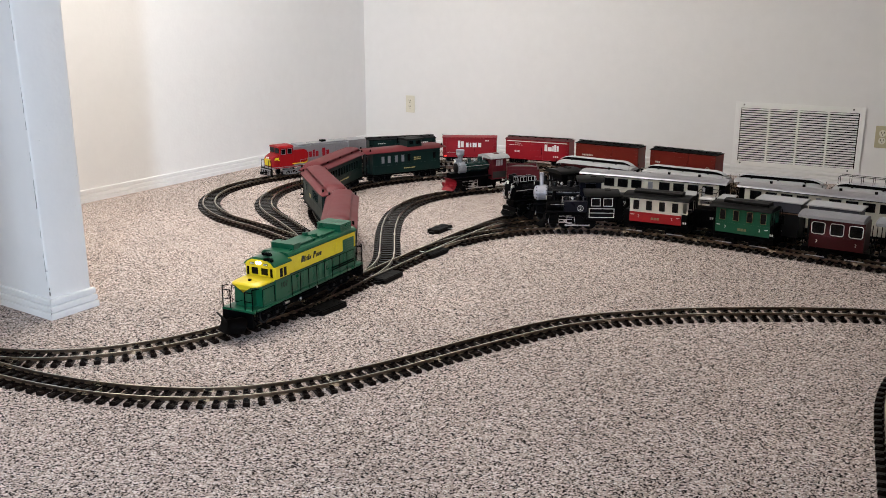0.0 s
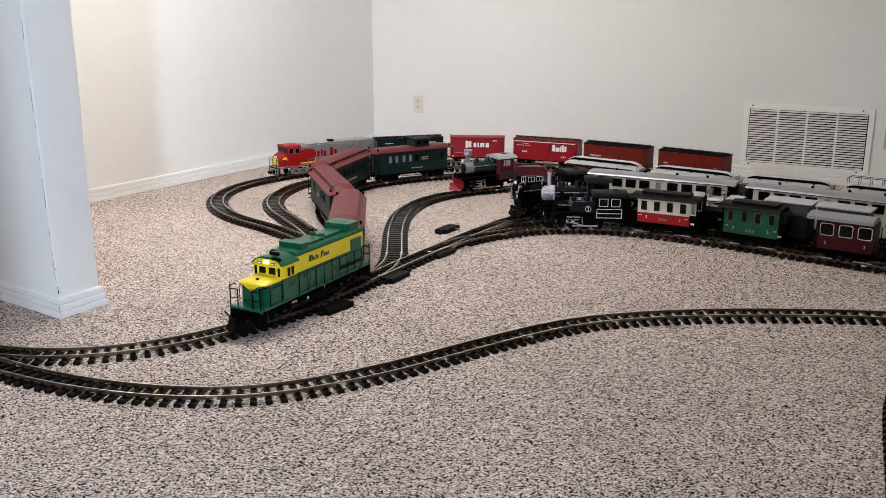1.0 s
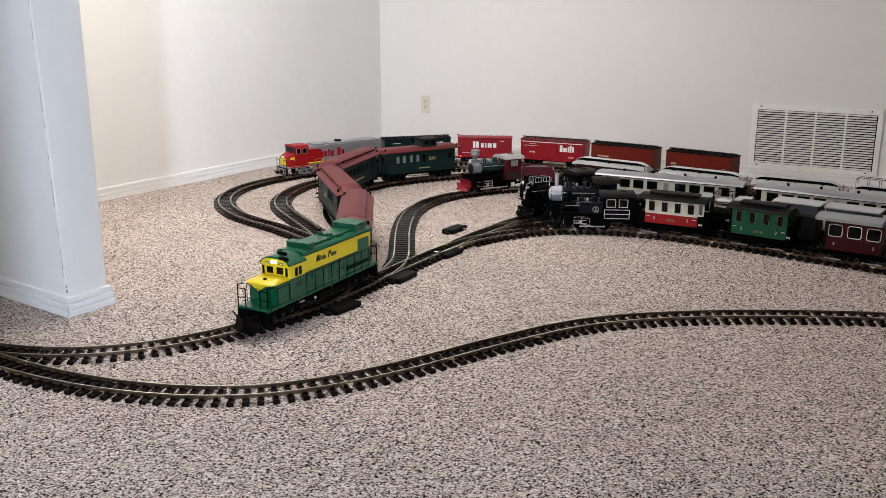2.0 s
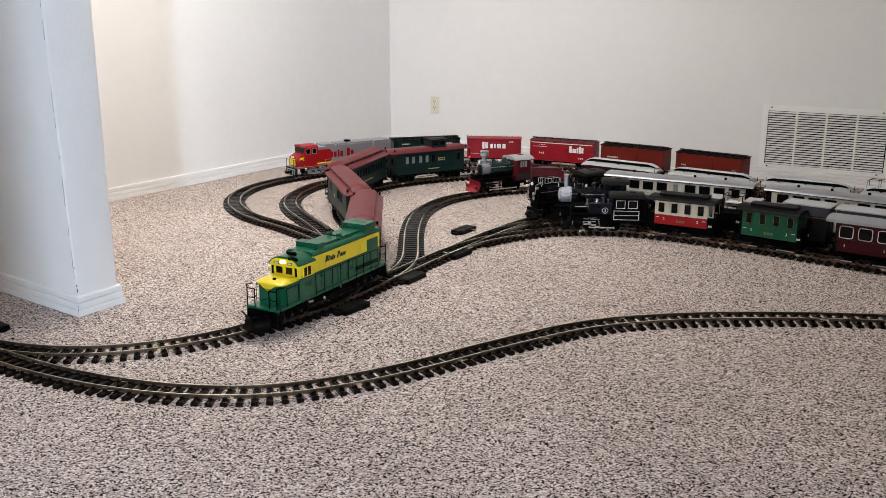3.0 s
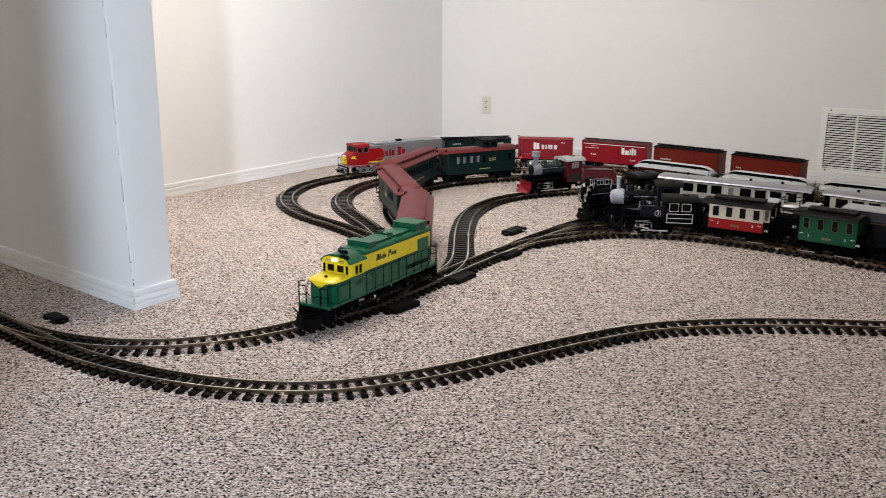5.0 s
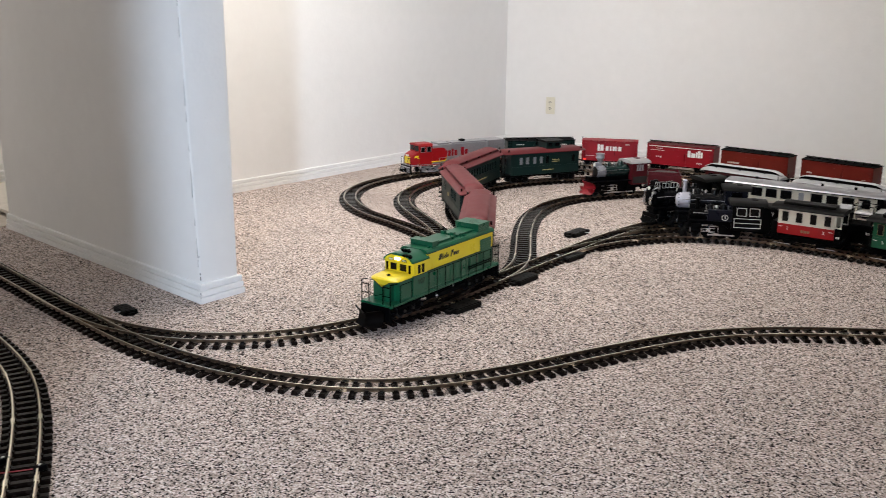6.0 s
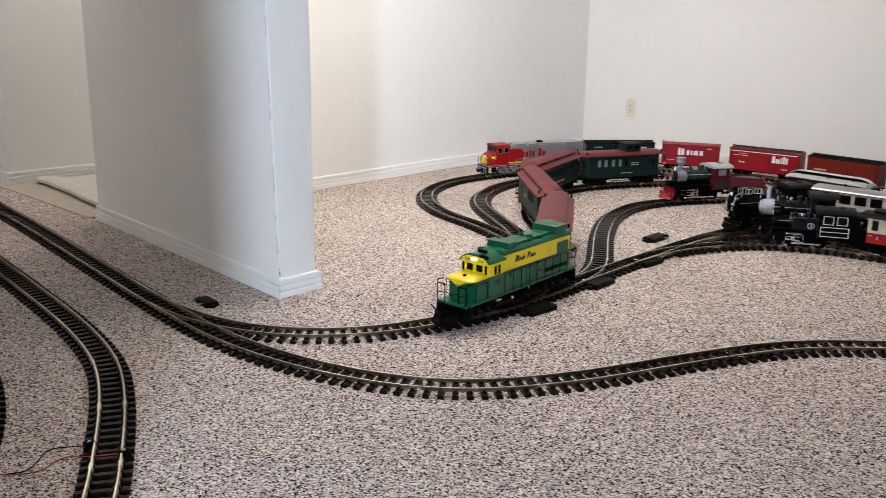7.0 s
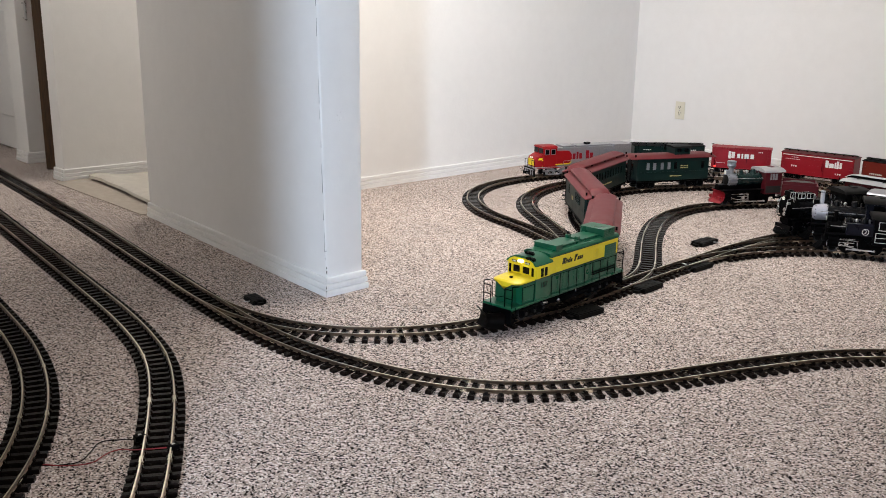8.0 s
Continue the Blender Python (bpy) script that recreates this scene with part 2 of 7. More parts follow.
wall("wall_hall_pier", ((2.03, 5.62), (2.17, 5.62), (2.17, 5.80), (2.03, 5.80)), label="narrow white wall pier beside the wooden door")
wall("wall_far", ((-3.1, 7.9), (5.5, 7.9), (5.5, 8.02), (-3.1, 8.02)), soft=0)
# unseen walls added to block daylight and shape shading on partition and back wall
wall("light_blocker_near_left", ((-0.32, 0.64), (-0.20, 0.64), (-0.20, 7.95), (-0.32, 7.95)), soft=0)
wall("light_blocker_near_right", ((-1.95, -1.24), (-1.95, -2.58), (-1.85, -2.58), (-1.85, -1.24)), soft=0)
bm = blank()
box(bm, -3.2, 5.7, -2.8, 8.2, 2.44, 2.56, ROOM)
tagged(part("ceiling", bm, CEIL), "flat white painted ceiling", "ceiling", kind="structure")

for a, b_, mitre in (((5.41, -2.55), (5.41, 3.773), (0, -1)), ((5.41, 3.773), (2.1, 3.773), (1, 0)), ((SU0, SV0), (SU1, SV1), (-1, 0)), ((SU0 + ST, SV0), (SU0, SV0), (-1, 1)),
                     ((5.41, 4.93), (1.965, 4.93), (0, 1)), ((1.965, 4.93), (1.965, 5.05), (-1, 0)), ((2.03, 5.62), (2.03, 5.80), (-1, 0)), ((2.17, 5.62), (2.03, 5.62), (0, 1))):
    strip(a, b_, mitre=mitre)


# ---- hallway: doors and the rolled padding ----
def panel_door(at_u, at_v, turn, mat, label, knob=True):
    base = tagged(new("door_1" if mat is WOOD else "door_2"), label, "door", kind="structure")
    base.matrix_world = Matrix.Translation(uv(at_u, at_v, 0.01)) @ Matrix.Rotation(YAW + radians(turn), 4, "Z")
    b = blank()
    box(b, 0, 0.76, -0.018, 0.018, 0, 2.03)
    bevel(b, 0.002, 1)
    part("leaf", b, mat, base)
    for x0, x1 in ((0.10, 0.34), (0.42, 0.66)):
        for z0, z1 in ((0.20, 0.86), (1.02, 1.62), (1.74, 1.92)):
            b = blank()
            box(b, x0, x1, -0.024, 0.024, z0, z1)
            bevel(b, 0.010, 2)
            part("panel", b, mat, base)
    if knob:
        b = blank()
        for y in (-1, 1):
            rod(b, (0.70, y * 0.018, 0.98), (0.70, y * 0.055, 0.98), 0.008)
            rod(b, (0.70, y * 0.055, 0.93), (0.70, y * 0.055, 1.03), 0.009)
        part("door_handle", b, STEEL, base, "polished steel pull handle", smooth=40)
    return base


bm = blank()
box(bm, 0, 0.36, -0.03, 0.03, 0, 2.05)
bevel(bm, 0.003, 1)
post = part("door_1", bm, WOOD, m=Matrix.Translation(uv(2.04, 5.30, 0.004)) @ Matrix.Rotation(YAW + radians(62), 4, "Z"))
tagged(post, "dark stained wooden door standing half open in the hallway", "door", kind="structure")
panel_door(2.16, 6.02, 90, TRIM, "white panelled interior door at the end of the hallway")

bm = blank()
sec = [(0.0, 0.002), (0.50, 0.002), (0.58, 0.004), (0.606, 0.013), (0.602, 0.026), (0.57, 0.033), (0.52, 0.029), (0.47, 0.018), (0.40, 0.013), (0.0, 0.012)]
sweep(bm, sec, 0, 0.94)
bmesh.ops.subdivide_edges(bm, edges=[e for e in bm.edges if abs(e.verts[0].co.x - e.verts[1].co.x) > 0.9], cuts=20)
for v in bm.verts:
    v.co.z += (0.009 * noise.noise(v.co * 4) + 0.004 * noise.noise(v.co * 11)) * (v.co.z > 0.01)
    v.co.y += 0.035 * noise.noise(Vector((v.co.x * 2.2, 0, 3)))
pad = part("carpet_pad", bm, PAD, smooth=50, m=Matrix.Translation(uv(2.62, 3.89, 0.005)) @ Matrix.Rotation(YAW + radians(87), 4, "Z"))
tagged(pad, "cream carpet padding with a rolled edge on the hallway floor", "padding")
bm = blank()
box(bm, 1.90, 2.66, 3.90, 4.91, 0.0, 0.005, ROOM)
bevel(bm, 0.002, 1)
tagged(part("floor_mat", bm, VINYL), "thin tan carpet remnant lying under the padding", "mat")
bm = blank()
for z in (0.83, 0.91):
    rod(bm, uv(2.075, 5.62, z), uv(2.075, 5.585, z), 0.006)
rod(bm, uv(2.075, 5.585, 0.815), uv(2.075, 5.585, 0.925), 0.007)
tagged(part("pull_handle", bm, STEEL, smooth=40), "polished steel pull handle on the pier beside the door", "handle")

# chipped paint on the partition's corner
stub = bpy.data.objects["wall_stub"]
rnd = random.Random(7)
for z, w, h in ((0.079, 0.0013, 0.011), (0.094, 0.0010, 0.006), (0.031, 0.0013, 0.009), (0.019, 0.0010, 0.005), (0.151, 0.0008, 0.004)):
    bm = blank()
    box(bm, -w, w, -w, w, -h / 2, h / 2)
    for v in bm.verts:
        v.co.x += rnd.uniform(-0.0006, 0.0006)
    off = 0.0138 if z < 0.06 else 0.0024
    part("paint_chip", bm, DARK, stub, m=Matrix.Translation(uv(SU0 - 0.022 * z - off + 0.0028, SV0 - off + 0.0028, z)) @ Matrix.Rotation(YAW + 0.8, 4, "Z"))


# cracked paint line down the same corner
CRACK = material("grey_cracked_paint_edge", (0.27, 0.26, 0.25), 0.8, vary=0.3, scale=60, spec=0.1)
z = 0.066
while z < 1.0:
    run = rnd.uniform(0.02, 0.09)
    wide = rnd.uniform(0.0006, 0.0013)
    bm = blank()
    rod(bm, (rnd.uniform(-0.0012, 0.0012), 0, 0), (rnd.uniform(-0.0012, 0.0012), 0, run), wide, 5)
    part("paint_crack", bm, CRACK, stub, m=Matrix.Translation(uv(SU0 - 0.022 * z + 0.0004, SV0 + 0.0062, z)) @ Matrix.Rotation(YAW, 4, "Z"))
    z += run + rnd.choice((0.0, 0.004, 0.03))

# lumps under the paint on the partition's end
for du, z, r in ((0.055, 0.565, 0.0035), (0.066, 0.573, 0.0028), (0.048, 0.582, 0.003), (0.061, 0.590, 0.002), (0.020, 0.540, 0.0022), (0.118, 0.33, 0.003), (0.132, 0.42, 0.004), (0.012, 0.47, 0.002), (0.137, 0.20, 0.003)):
    bm = blank()
    bmesh.ops.create_icosphere(bm, subdivisions=2, radius=r)
    for v in bm.verts:
        v.co.y *= 0.35
        v.co += Vector((noise.noise(v.co * 400 + Vector((z * 90, 0, 0))), 0, noise.noise(v.co * 400))) * r * 0.5
    part("paint_lump", bm, WALL, stub, smooth=60, m=Matrix.Translation(uv(SU0 + du, SV0, z)) @ Matrix.Rotation(YAW, 4, "Z"))


# ---- air grille and sockets on the back wall ----
def on_back_wall(v, z):
    """x runs to the right along the back wall, y out of it into the room."""
    x = -NL
    y = -NB
    return Matrix.Translation(uv(5.41, v, z)) @ Matrix(((x.x, y.x, 0, 0), (x.y, y.y, 0, 0), (0, 0, 1, 0), (0, 0, 0, 1)))


def air_grille(v, z):
    w, h = 0.664, 0.35
    base = tagged(new("air_grille"), "large white louvred steel return-air grille on the wall", "air vent")
    base.matrix_world = on_back_wall(v, z)
    b = blank()
    left, right, low, high = -w / 2 + 0.030, w / 2 - 0.026, -h / 2 + 0.024, h / 2 - 0.031
    for x0, x1, z0, z1 in ((-w / 2, w / 2, high, h / 2), (-w / 2, w / 2, -h / 2, low), (-w / 2, left, low, high), (right, w / 2, low, high)):
        box(b, x0, x1, 0.0005, 0.010, z0, z1)
    part("frame", b, METAL_WHITE, base)
    # flat black sheet; the duct's shade is put into its colour
    b = blank()
    box(b, left - 0.003, right + 0.003, 0.0006, 0.0022, low, high)
    part("backing", b, DARK, base, "black sheet for the shaded duct behind the louvres")
    inner = right - left
    for k in (1, 2, 3):
        b = blank()
        x = left + inner * k / 4
        box(b, x - 0.0045, x + 0.0045, 0.0024, 0.0125, low, high)
        part("mullion", b, METAL_WHITE, base)
    b = blank()
    sweep(b, [(0.003, 0.0026), (0.0038, 0.0034), (0.0108, 0.0016), (0.0120, 0.0018), (0.0120, -0.0034), (0.0108, -0.0034), (0.0108, 0.0004)], -inner / 8 + 0.0047, inner / 8 - 0.0047)
    slat = finish(b, "slat")
    slat.materials.append(SLAT_WHITE)
    n = 23
    for c in range(4):
        for i in range(n):
            piece("slat", slat, base, pose(left + inner * (c + 0.5) / 4, 0, low + (high - low) * (i + 0.5) / n))
    for sx in (-0.285, 0.275):
        for sz in (-1, 1):
            b = blank()
            rod(b, (sx, 0.009, sz * (h / 2 - 0.013)), (sx, 0.0125, sz * (h / 2 - 0.013)), 0.0042, 10)
            part("screw", b, DARK, base)
    return base


air_grille(3.773 - 2.859, 0.238)


def socket(v, z, plate_mat):
    base = tagged(new("wall_socket"), "ivory duplex electrical socket plate on the wall", "electrical outlet")
    base.matrix_world = on_back_wall(v, z)
    b = blank()
    box(b, -0.035, 0.035, 0, 0.006, -0.057, 0.057)
    bevel(b, 0.003, 2)
    part("plate", b, plate_mat, base)
    for s in (-1, 1):
        b = blank()
        rod(b, (0, 0.005, s * 0.0195), (0, 0.0085, s * 0.0195), 0.0175, 20)
        r = part("receptacle", b, PLATE, base)
        # raised black boxes; the shade inside the socket holes is put into colour
        b = blank()
        for x in (-0.0065, 0.0065):
            box(b, x - 0.0016, x + 0.0016, 0.0084, 0.0092, s * 0.0195 - 0.001, s * 0.0195 + 0.009)
        rod(b, (0, 0.0084, s * 0.0195 - 0.008), (0, 0.0092, s * 0.0195 - 0.008), 0.003, 8)
        part("slot", b, DARK, r)
    b = blank()
    rod(b, (0, 0.005, 0), (0, 0.0075, 0), 0.003, 8)
    part("screw", b, STEEL, base)


socket(3.773 - 0.371, 0.293, PLATE)
socket(3.773 - 3.283, 0.266, PLATE_AGED)


# ---- railway track ----
def spline(nodes, step=0.004):
    """A smooth line through plan nodes, as points at even steps, with their headings."""
    p = [Vector((x, y, 0)) for x, y in nodes]
    p = [p[0] * 2 - p[1]] + p + [p[-1] * 2 - p[-2]]
    fine = []
    for a, b, c, d in zip(p, p[1:], p[2:], p[3:]):
        t1 = (b - a).length ** 0.5
        t2 = t1 + (c - b).length ** 0.5
        t3 = t2 + (d - c).length ** 0.5
        for k in range(60):
            t = t1 + (t2 - t1) * k / 60
            a1, a2, a3 = a * ((t1 - t) / t1) + b * (t / t1), b * ((t2 - t) / (t2 - t1)) + c * ((t - t1) / (t2 - t1)), c * ((t3 - t) / (t3 - t2)) + d * ((t - t2) / (t3 - t2))
            b1, b2 = a1 * ((t2 - t) / t2) + a2 * (t / t2), a2 * ((t3 - t) / (t3 - t1)) + a3 * ((t - t1) / (t3 - t1))
            fine.append(b1 * ((t2 - t) / (t2 - t1)) + b2 * ((t - t1) / (t2 - t1)))
    fine.append(p[-2])
    out, left = [fine[0]], step
    for a, b in zip(fine, fine[1:]):
        d = (b - a).length
        while d >= left:
            a = a + (b - a) * (left / d)
            d -= left
            left = step
            out.append(a)
        left -= d
    for _ in range(6):      # ease the joints between the sections
        w = 9
        out = out[:w] + [sum((out[i + j] for j in (-w, 0, w)), Vector()) / 3 for i in range(w, len(out) - w)] + out[-w:]
    return out


STEP = 0.004
LINES = {
    "main": [(-4.9, 5.03), (-3.684, 4.183), (-2.52, 3.365), (-1.95, 2.94), (-1.69, 2.748), (-1.40, 2.535), (-1.14, 2.362), (-0.86, 2.24), (-0.62, 2.192), (-0.42, 2.206),
             (-0.167, 2.327), (0.135, 2.552), (0.407, 2.726), (0.709, 2.802), (1.09, 2.82), (1.4, 2.79), (1.9, 2.6)],
    "ladder": [(-1.75, 2.79), (-1.50, 2.605), (-1.26, 2.478), (-1.06, 2.44), (-0.928, 2.456), (-0.752, 2.525), (-0.596, 2.655), (-0.43, 2.845), (-0.345, 2.99), (-0.251, 3.168),
               (-0.108, 3.435), (0.038, 3.694), (0.182, 3.94), (0.312, 4.115), (0.43, 4.23), (0.60, 4.285), (0.80, 4.22), (0.95, 4.145), (1.24, 3.98), (1.52, 3.80), (1.75, 3.63), (2.05, 3.38)],
    "stem": [(-0.43, 2.845), (-0.36, 2.99), (-0.34, 3.2), (-0.354, 3.52), (-0.380, 3.72), (-0.445, 3.92), (-0.525, 4.15), (-0.567, 4.39), (-0.550, 4.66), (-0.445, 4.87), (-0.283, 5.03),
             (0.0, 5.19), (0.35, 5.22), (0.75, 5.02), (1.2, 4.72), (1.8, 4.3)],
    "outer": [(-0.345, 3.15), (-0.365, 3.3), (-0.434, 3.516), (-0.56, 3.71), (-0.74, 3.93), (-0.945, 4.13), (-1.092, 4.40), (-1.130, 4.69), (-1.043, 4.97), (-0.83, 5.23), (-0.45, 5.52),
              (-0.05, 5.66), (0.32, 5.65), (0.75, 5.47), (1.15, 5.20), (1.55, 4.88), (2.2, 4.42)],
    "middle": [(-0.40, 3.44), (-0.47, 3.6), (-0.57, 3.85), (-0.68, 4.07), (-0.790, 4.29), (-0.844, 4.511), (-0.828, 4.752), (-0.728, 5.0), (-0.454, 5.25), (-0.07, 5.43), (0.32, 5.42),
               (0.75, 5.24), (1.2, 4.95), (1.9, 4.5)],
    "siding": [(-0.30, 3.07), (-0.225, 3.22), (-0.185, 3.38), (-0.190, 3.56), (-0.208, 3.94), (-0.185, 4.281), (-0.089, 4.543), (0.064, 4.70), (0.327, 4.835), (0.52, 4.83), (0.75, 4.68),
               (1.0, 4.50), (1.3, 4.28), (1.62, 4.09), (2.06, 3.76)],
    "front": [(-0.07, 3.50), (0.035, 3.66), (0.12, 3.755), (0.224, 3.83), (0.419, 3.925), (0.66, 3.925), (0.88, 3.84), (1.17, 3.655), (1.42, 3.46), (1.60, 3.335), (1.9, 3.13)],
    "second": [(0.06, 3.73), (0.182, 3.925), (0.30, 4.035), (0.417, 4.09), (0.56, 4.10), (0.72, 4.045), (0.95, 3.94), (1.25, 3.77), (1.5, 3.59), (1.7, 3.44), (1.95, 3.24)],
    "return": [(-4.6, 4.55), (-2.89, 3.291), (-2.456, 2.975), (-1.921, 2.585), (-1.568, 2.317), (-1.345, 2.112), (-1.199, 1.915), (-1.072, 1.706), (-0.966, 1.515), (-0.82, 1.2), (-0.6, 0.85)],
    "inner_loop": [(-3.2, 3.05), (-2.5, 2.62), (-1.952, 2.237), (-1.728, 2.068), (-1.536, 1.886), (-1.386, 1.7), (-1.289, 1.539), (-1.22, 1.38), (-1.12, 1.05), (-1.0, 0.7)],
    "near_curve": [(1.75, 2.58), (1.45, 2.49), (1.275, 2.39), (1.137, 2.216), (1.036, 2.003), (0.95, 1.80), (0.86, 1.59), (0.78, 1.4), (0.72, 1.2)],
}
ROUTES = {k: spline(v) for k, v in LINES.items()}
GAUGE, RAIL_TOP, TIE_TOP = 0.056, 0.0215, 0.0115


def at(route, s):
    """The place on a route, s metres from its start, and the heading there."""
    pts = ROUTES[route]
    i = min(max(s / STEP, 2), len(pts) - 4)
    k = int(i)
    p = pts[k].lerp(pts[k + 1], i - k)
    d = pts[min(k + 3, len(pts) - 1)] - pts[max(k - 2, 0)]
    return p, math.atan2(d.y, d.x)


bm = blank()
box(bm, -0.0082, 0.0082, -0.052, 0.052, 0.0, TIE_TOP - 0.001)
bmesh.ops.bevel(bm, geom=[e for e in bm.edges if min(v.co.z for v in e.verts) > 0.005], offset=0.002, segments=1, affect="EDGES")
for s in (-1, 1):
    for o in (-1, 1):
        box(bm, -0.005, 0.005, s * GAUGE / 2 + o * 0.0052 - 0.0022, s * GAUGE / 2 + o * 0.0052 + 0.0022, TIE_TOP - 0.002, TIE_TOP + 0.0034)
TIE_MESH = finish(bm, "tie")
TIE_MESH.materials.append(TIE)


bm = blank()
for o in (-1, 1):
    box(bm, -0.013, 0.013, *sorted((o * 0.0011, o * 0.0040)), 0.0012, 0.0070)
box(bm, -0.013, 0.013, -0.0048, 0.0048, -0.0004, 0.0012)
JOINER_MESH = finish(bm, "rail_joiner")
JOINER_MESH.materials.append(RAIL_HEAD)


def rail_mesh(pts, offset, z):
    b = blank()
    sec = [(-0.0036, 0.0), (0.0036, 0.0), (0.0036, 0.0010), (0.0009, 0.0022), (0.0009, 0.0066), (0.0017, 0.0080), (0.0015, 0.0100), (-0.0015, 0.0100), (-0.0017, 0.0080), (-0.0009, 0.0066),
           (-0.0009, 0.0022), (-0.0036, 0.0010)]
    last = None
    use = pts[::4] + ([pts[-1]] if (len(pts) - 1) % 4 else [])
    for i, p in enumerate(use):
        d = (use[min(i + 1, len(use) - 1)] - use[max(i - 1, 0)]).normalized()
        n = Vector((-d.y, d.x, 0))
        ring = [b.verts.new(p + n * (offset + y) + UP * (z + h)) for y, h in sec]
        if last:
            for k in range(12):
                q = b.faces.new((last[k], last[(k + 1) % 12], ring[(k + 1) % 12], ring[k]))
                q.material_index = 1 if k == 6 else 0
        else:
            b.faces.new(ring[::-1])
        last = ring
    b.faces.new(last)
    return b


def lay(route, order, near_to, label, pitch=0.0335):
    base = tagged(new("railway_track"), label, "model railway track", "garden railway tracks")
    pts = ROUTES[route]
    for s in (-1, 1):
        part("rail", rail_mesh(pts, s * GAUGE / 2, TIE_TOP + order * 0.00025), (RAIL, RAIL_HEAD), base, "tarnished brass rail", smooth=30)
    far = 0.15
    while far < STEP * len(pts) - 0.05:
        p, h = at(route, far)
        for s in (-1, 1):
            piece("rail_joiner", JOINER_MESH, base, Matrix.Translation((p.x, p.y, TIE_TOP + order * 0.00025)) @ Matrix.Rotation(h, 4, "Z") @ Matrix.Translation((0, s * GAUGE / 2, 0)))
        far += 0.30
    others = [q for r in near_to for q in ROUTES[r][::3]]
    s, rnd = pitch / 2, random.Random(order)
    while s < STEP * (len(pts) - 2):
        p, h = at(route, s)
        s += pitch
        if others and min((p - q).length_squared for q in others) < 0.026 ** 2:
            continue
        piece("tie", TIE_MESH, base, Matrix.Translation((p.x, p.y, 0.0003 * order)) @ Matrix.Rotation(h + rnd.uniform(-0.012, 0.012), 4, "Z"))
    return base


lay("main", 0, (), "long curved model railway track with dark sleepers on carpet")
lay("ladder", 1, ("main",), "model railway ladder track with several turnouts on carpet")
lay("stem", 2, ("ladder",), "model railway track under the green passenger train")
lay("outer", 3, ("stem", "ladder"), "outermost looping model railway track on carpet")
lay("middle", 4, ("outer", "stem"), "empty looping model railway track on carpet")
lay("siding", 5, ("ladder",), "curved model railway siding with dark sleepers")
lay("front", 6, ("ladder",), "model railway track under the small coaches")
lay("second", 7, ("ladder", "front"), "model railway track under the black tender locomotive")
lay("return", 0, (), "model railway track curving out of the hallway")
lay("inner_loop", 1, (), "tightly curved model railway track on carpet")
lay("near_curve", 0, (), "curved model railway track at the room's side")

# ---- rolling stock: paints ----
GREEN = material("gloss_green_paint", (0.003, 0.086, 0.039), 0.30, vary=0.1, scale=18, spec=0.5)
YELLOW = material("gloss_yellow_paint", (0.78, 0.60, 0.015), 0.36, vary=0.06, scale=18)
COACH_GREEN = material("dark_coach_green", (0.0025, 0.0165, 0.0145), 0.40, vary=0.18, scale=20, spec=0.25)
ROOF_RED = material("matt_oxide_red_roof", (0.112, 0.013, 0.016), 0.5, vary=0.12, scale=14, spec=0.3)
RED = material("bright_red_paint", (0.28, 0.004, 0.007), 0.38, vary=0.1, scale=20, spec=0.3)
CRIMSON = material("crimson_boxcar_paint", (0.27, 0.004, 0.012), 0.42, vary=0.1, scale=20, spec=0.3)
CAB_RED = material("dark_red_cab_paint", (0.082, 0.005, 0.010), 0.42, vary=0.15, scale=20, spec=0.25)
PANEL_GREY = material("dark_grey_cab_panel", (0.030, 0.028, 0.026), 0.6, vary=0.3, scale=60, spec=0.2)
CAB_ROOF = material("weathered_grey_roof_and_pane", (0.36, 0.355, 0.36), 0.55, vary=0.15, scale=40, spec=0.25)
LOCO_RED = material("deep_red_locomotive_paint", (0.205, 0.005, 0.011), 0.36, vary=0.15, scale=20, spec=0.3)
BOXCAR_BROWN = material("freight_car_oxide_brown", (0.150, 0.012, 0.006), 0.45, vary=0.15, scale=20, spec=0.25)
MAROON = material("maroon_coach_paint", (0.036, 0.002, 0.004), 0.38, vary=0.15, scale=20, spec=0.2)
SMALL_GREEN = material("mid_green_coach_paint", (0.005, 0.070, 0.034), 0.42, vary=0.12, scale=20, spec=0.25)
CREAM = material("cream_coach_paint", (0.60, 0.565, 0.48), 0.45, vary=0.06, scale=20)
SILVER = material("silver_paint", (0.43, 0.43, 0.46), 0.34, metal=0.7, vary=0.1, scale=12, spec=0.3)
LIGHT_GREY = material("light_grey_roof_paint", (0.27, 0.27, 0.285), 0.6, vary=0.1, scale=14, spec=0.25)
PALE_EDGE = material("pale_grey_clerestory_paint", (0.50, 0.50, 0.52), 0.5, vary=0.08, scale=14, spec=0.3)
DARK_GREY = material("dark_grey_roof_paint", (0.0075, 0.0072, 0.007), 0.5, vary=0.25, scale=20, spec=0.10)
SMOKE_GREY = material("graphite_smokebox_and_pane_grey", (0.26, 0.27, 0.30), 0.40, metal=0.4, vary=0.15, scale=30)
SMOKE_SILVER = material("silver_smokebox_paint", (0.46, 0.46, 0.52), 0.4, metal=0.2, vary=0.1, scale=30)
BOILER_GREEN = material("dark_green_boiler_paint", (0.006, 0.022, 0.020), 0.24, vary=0.15, scale=20)
SLATE_BLUE = material("slate_blue_wagon_paint", (0.045, 0.047, 0.06), 0.5, vary=0.15, scale=20, spec=0.3)
PALE_ROOF = material("pale_flat_roof_paint", (0.42, 0.42, 0.43), 0.55, vary=0.08, scale=16, spec=0.25)
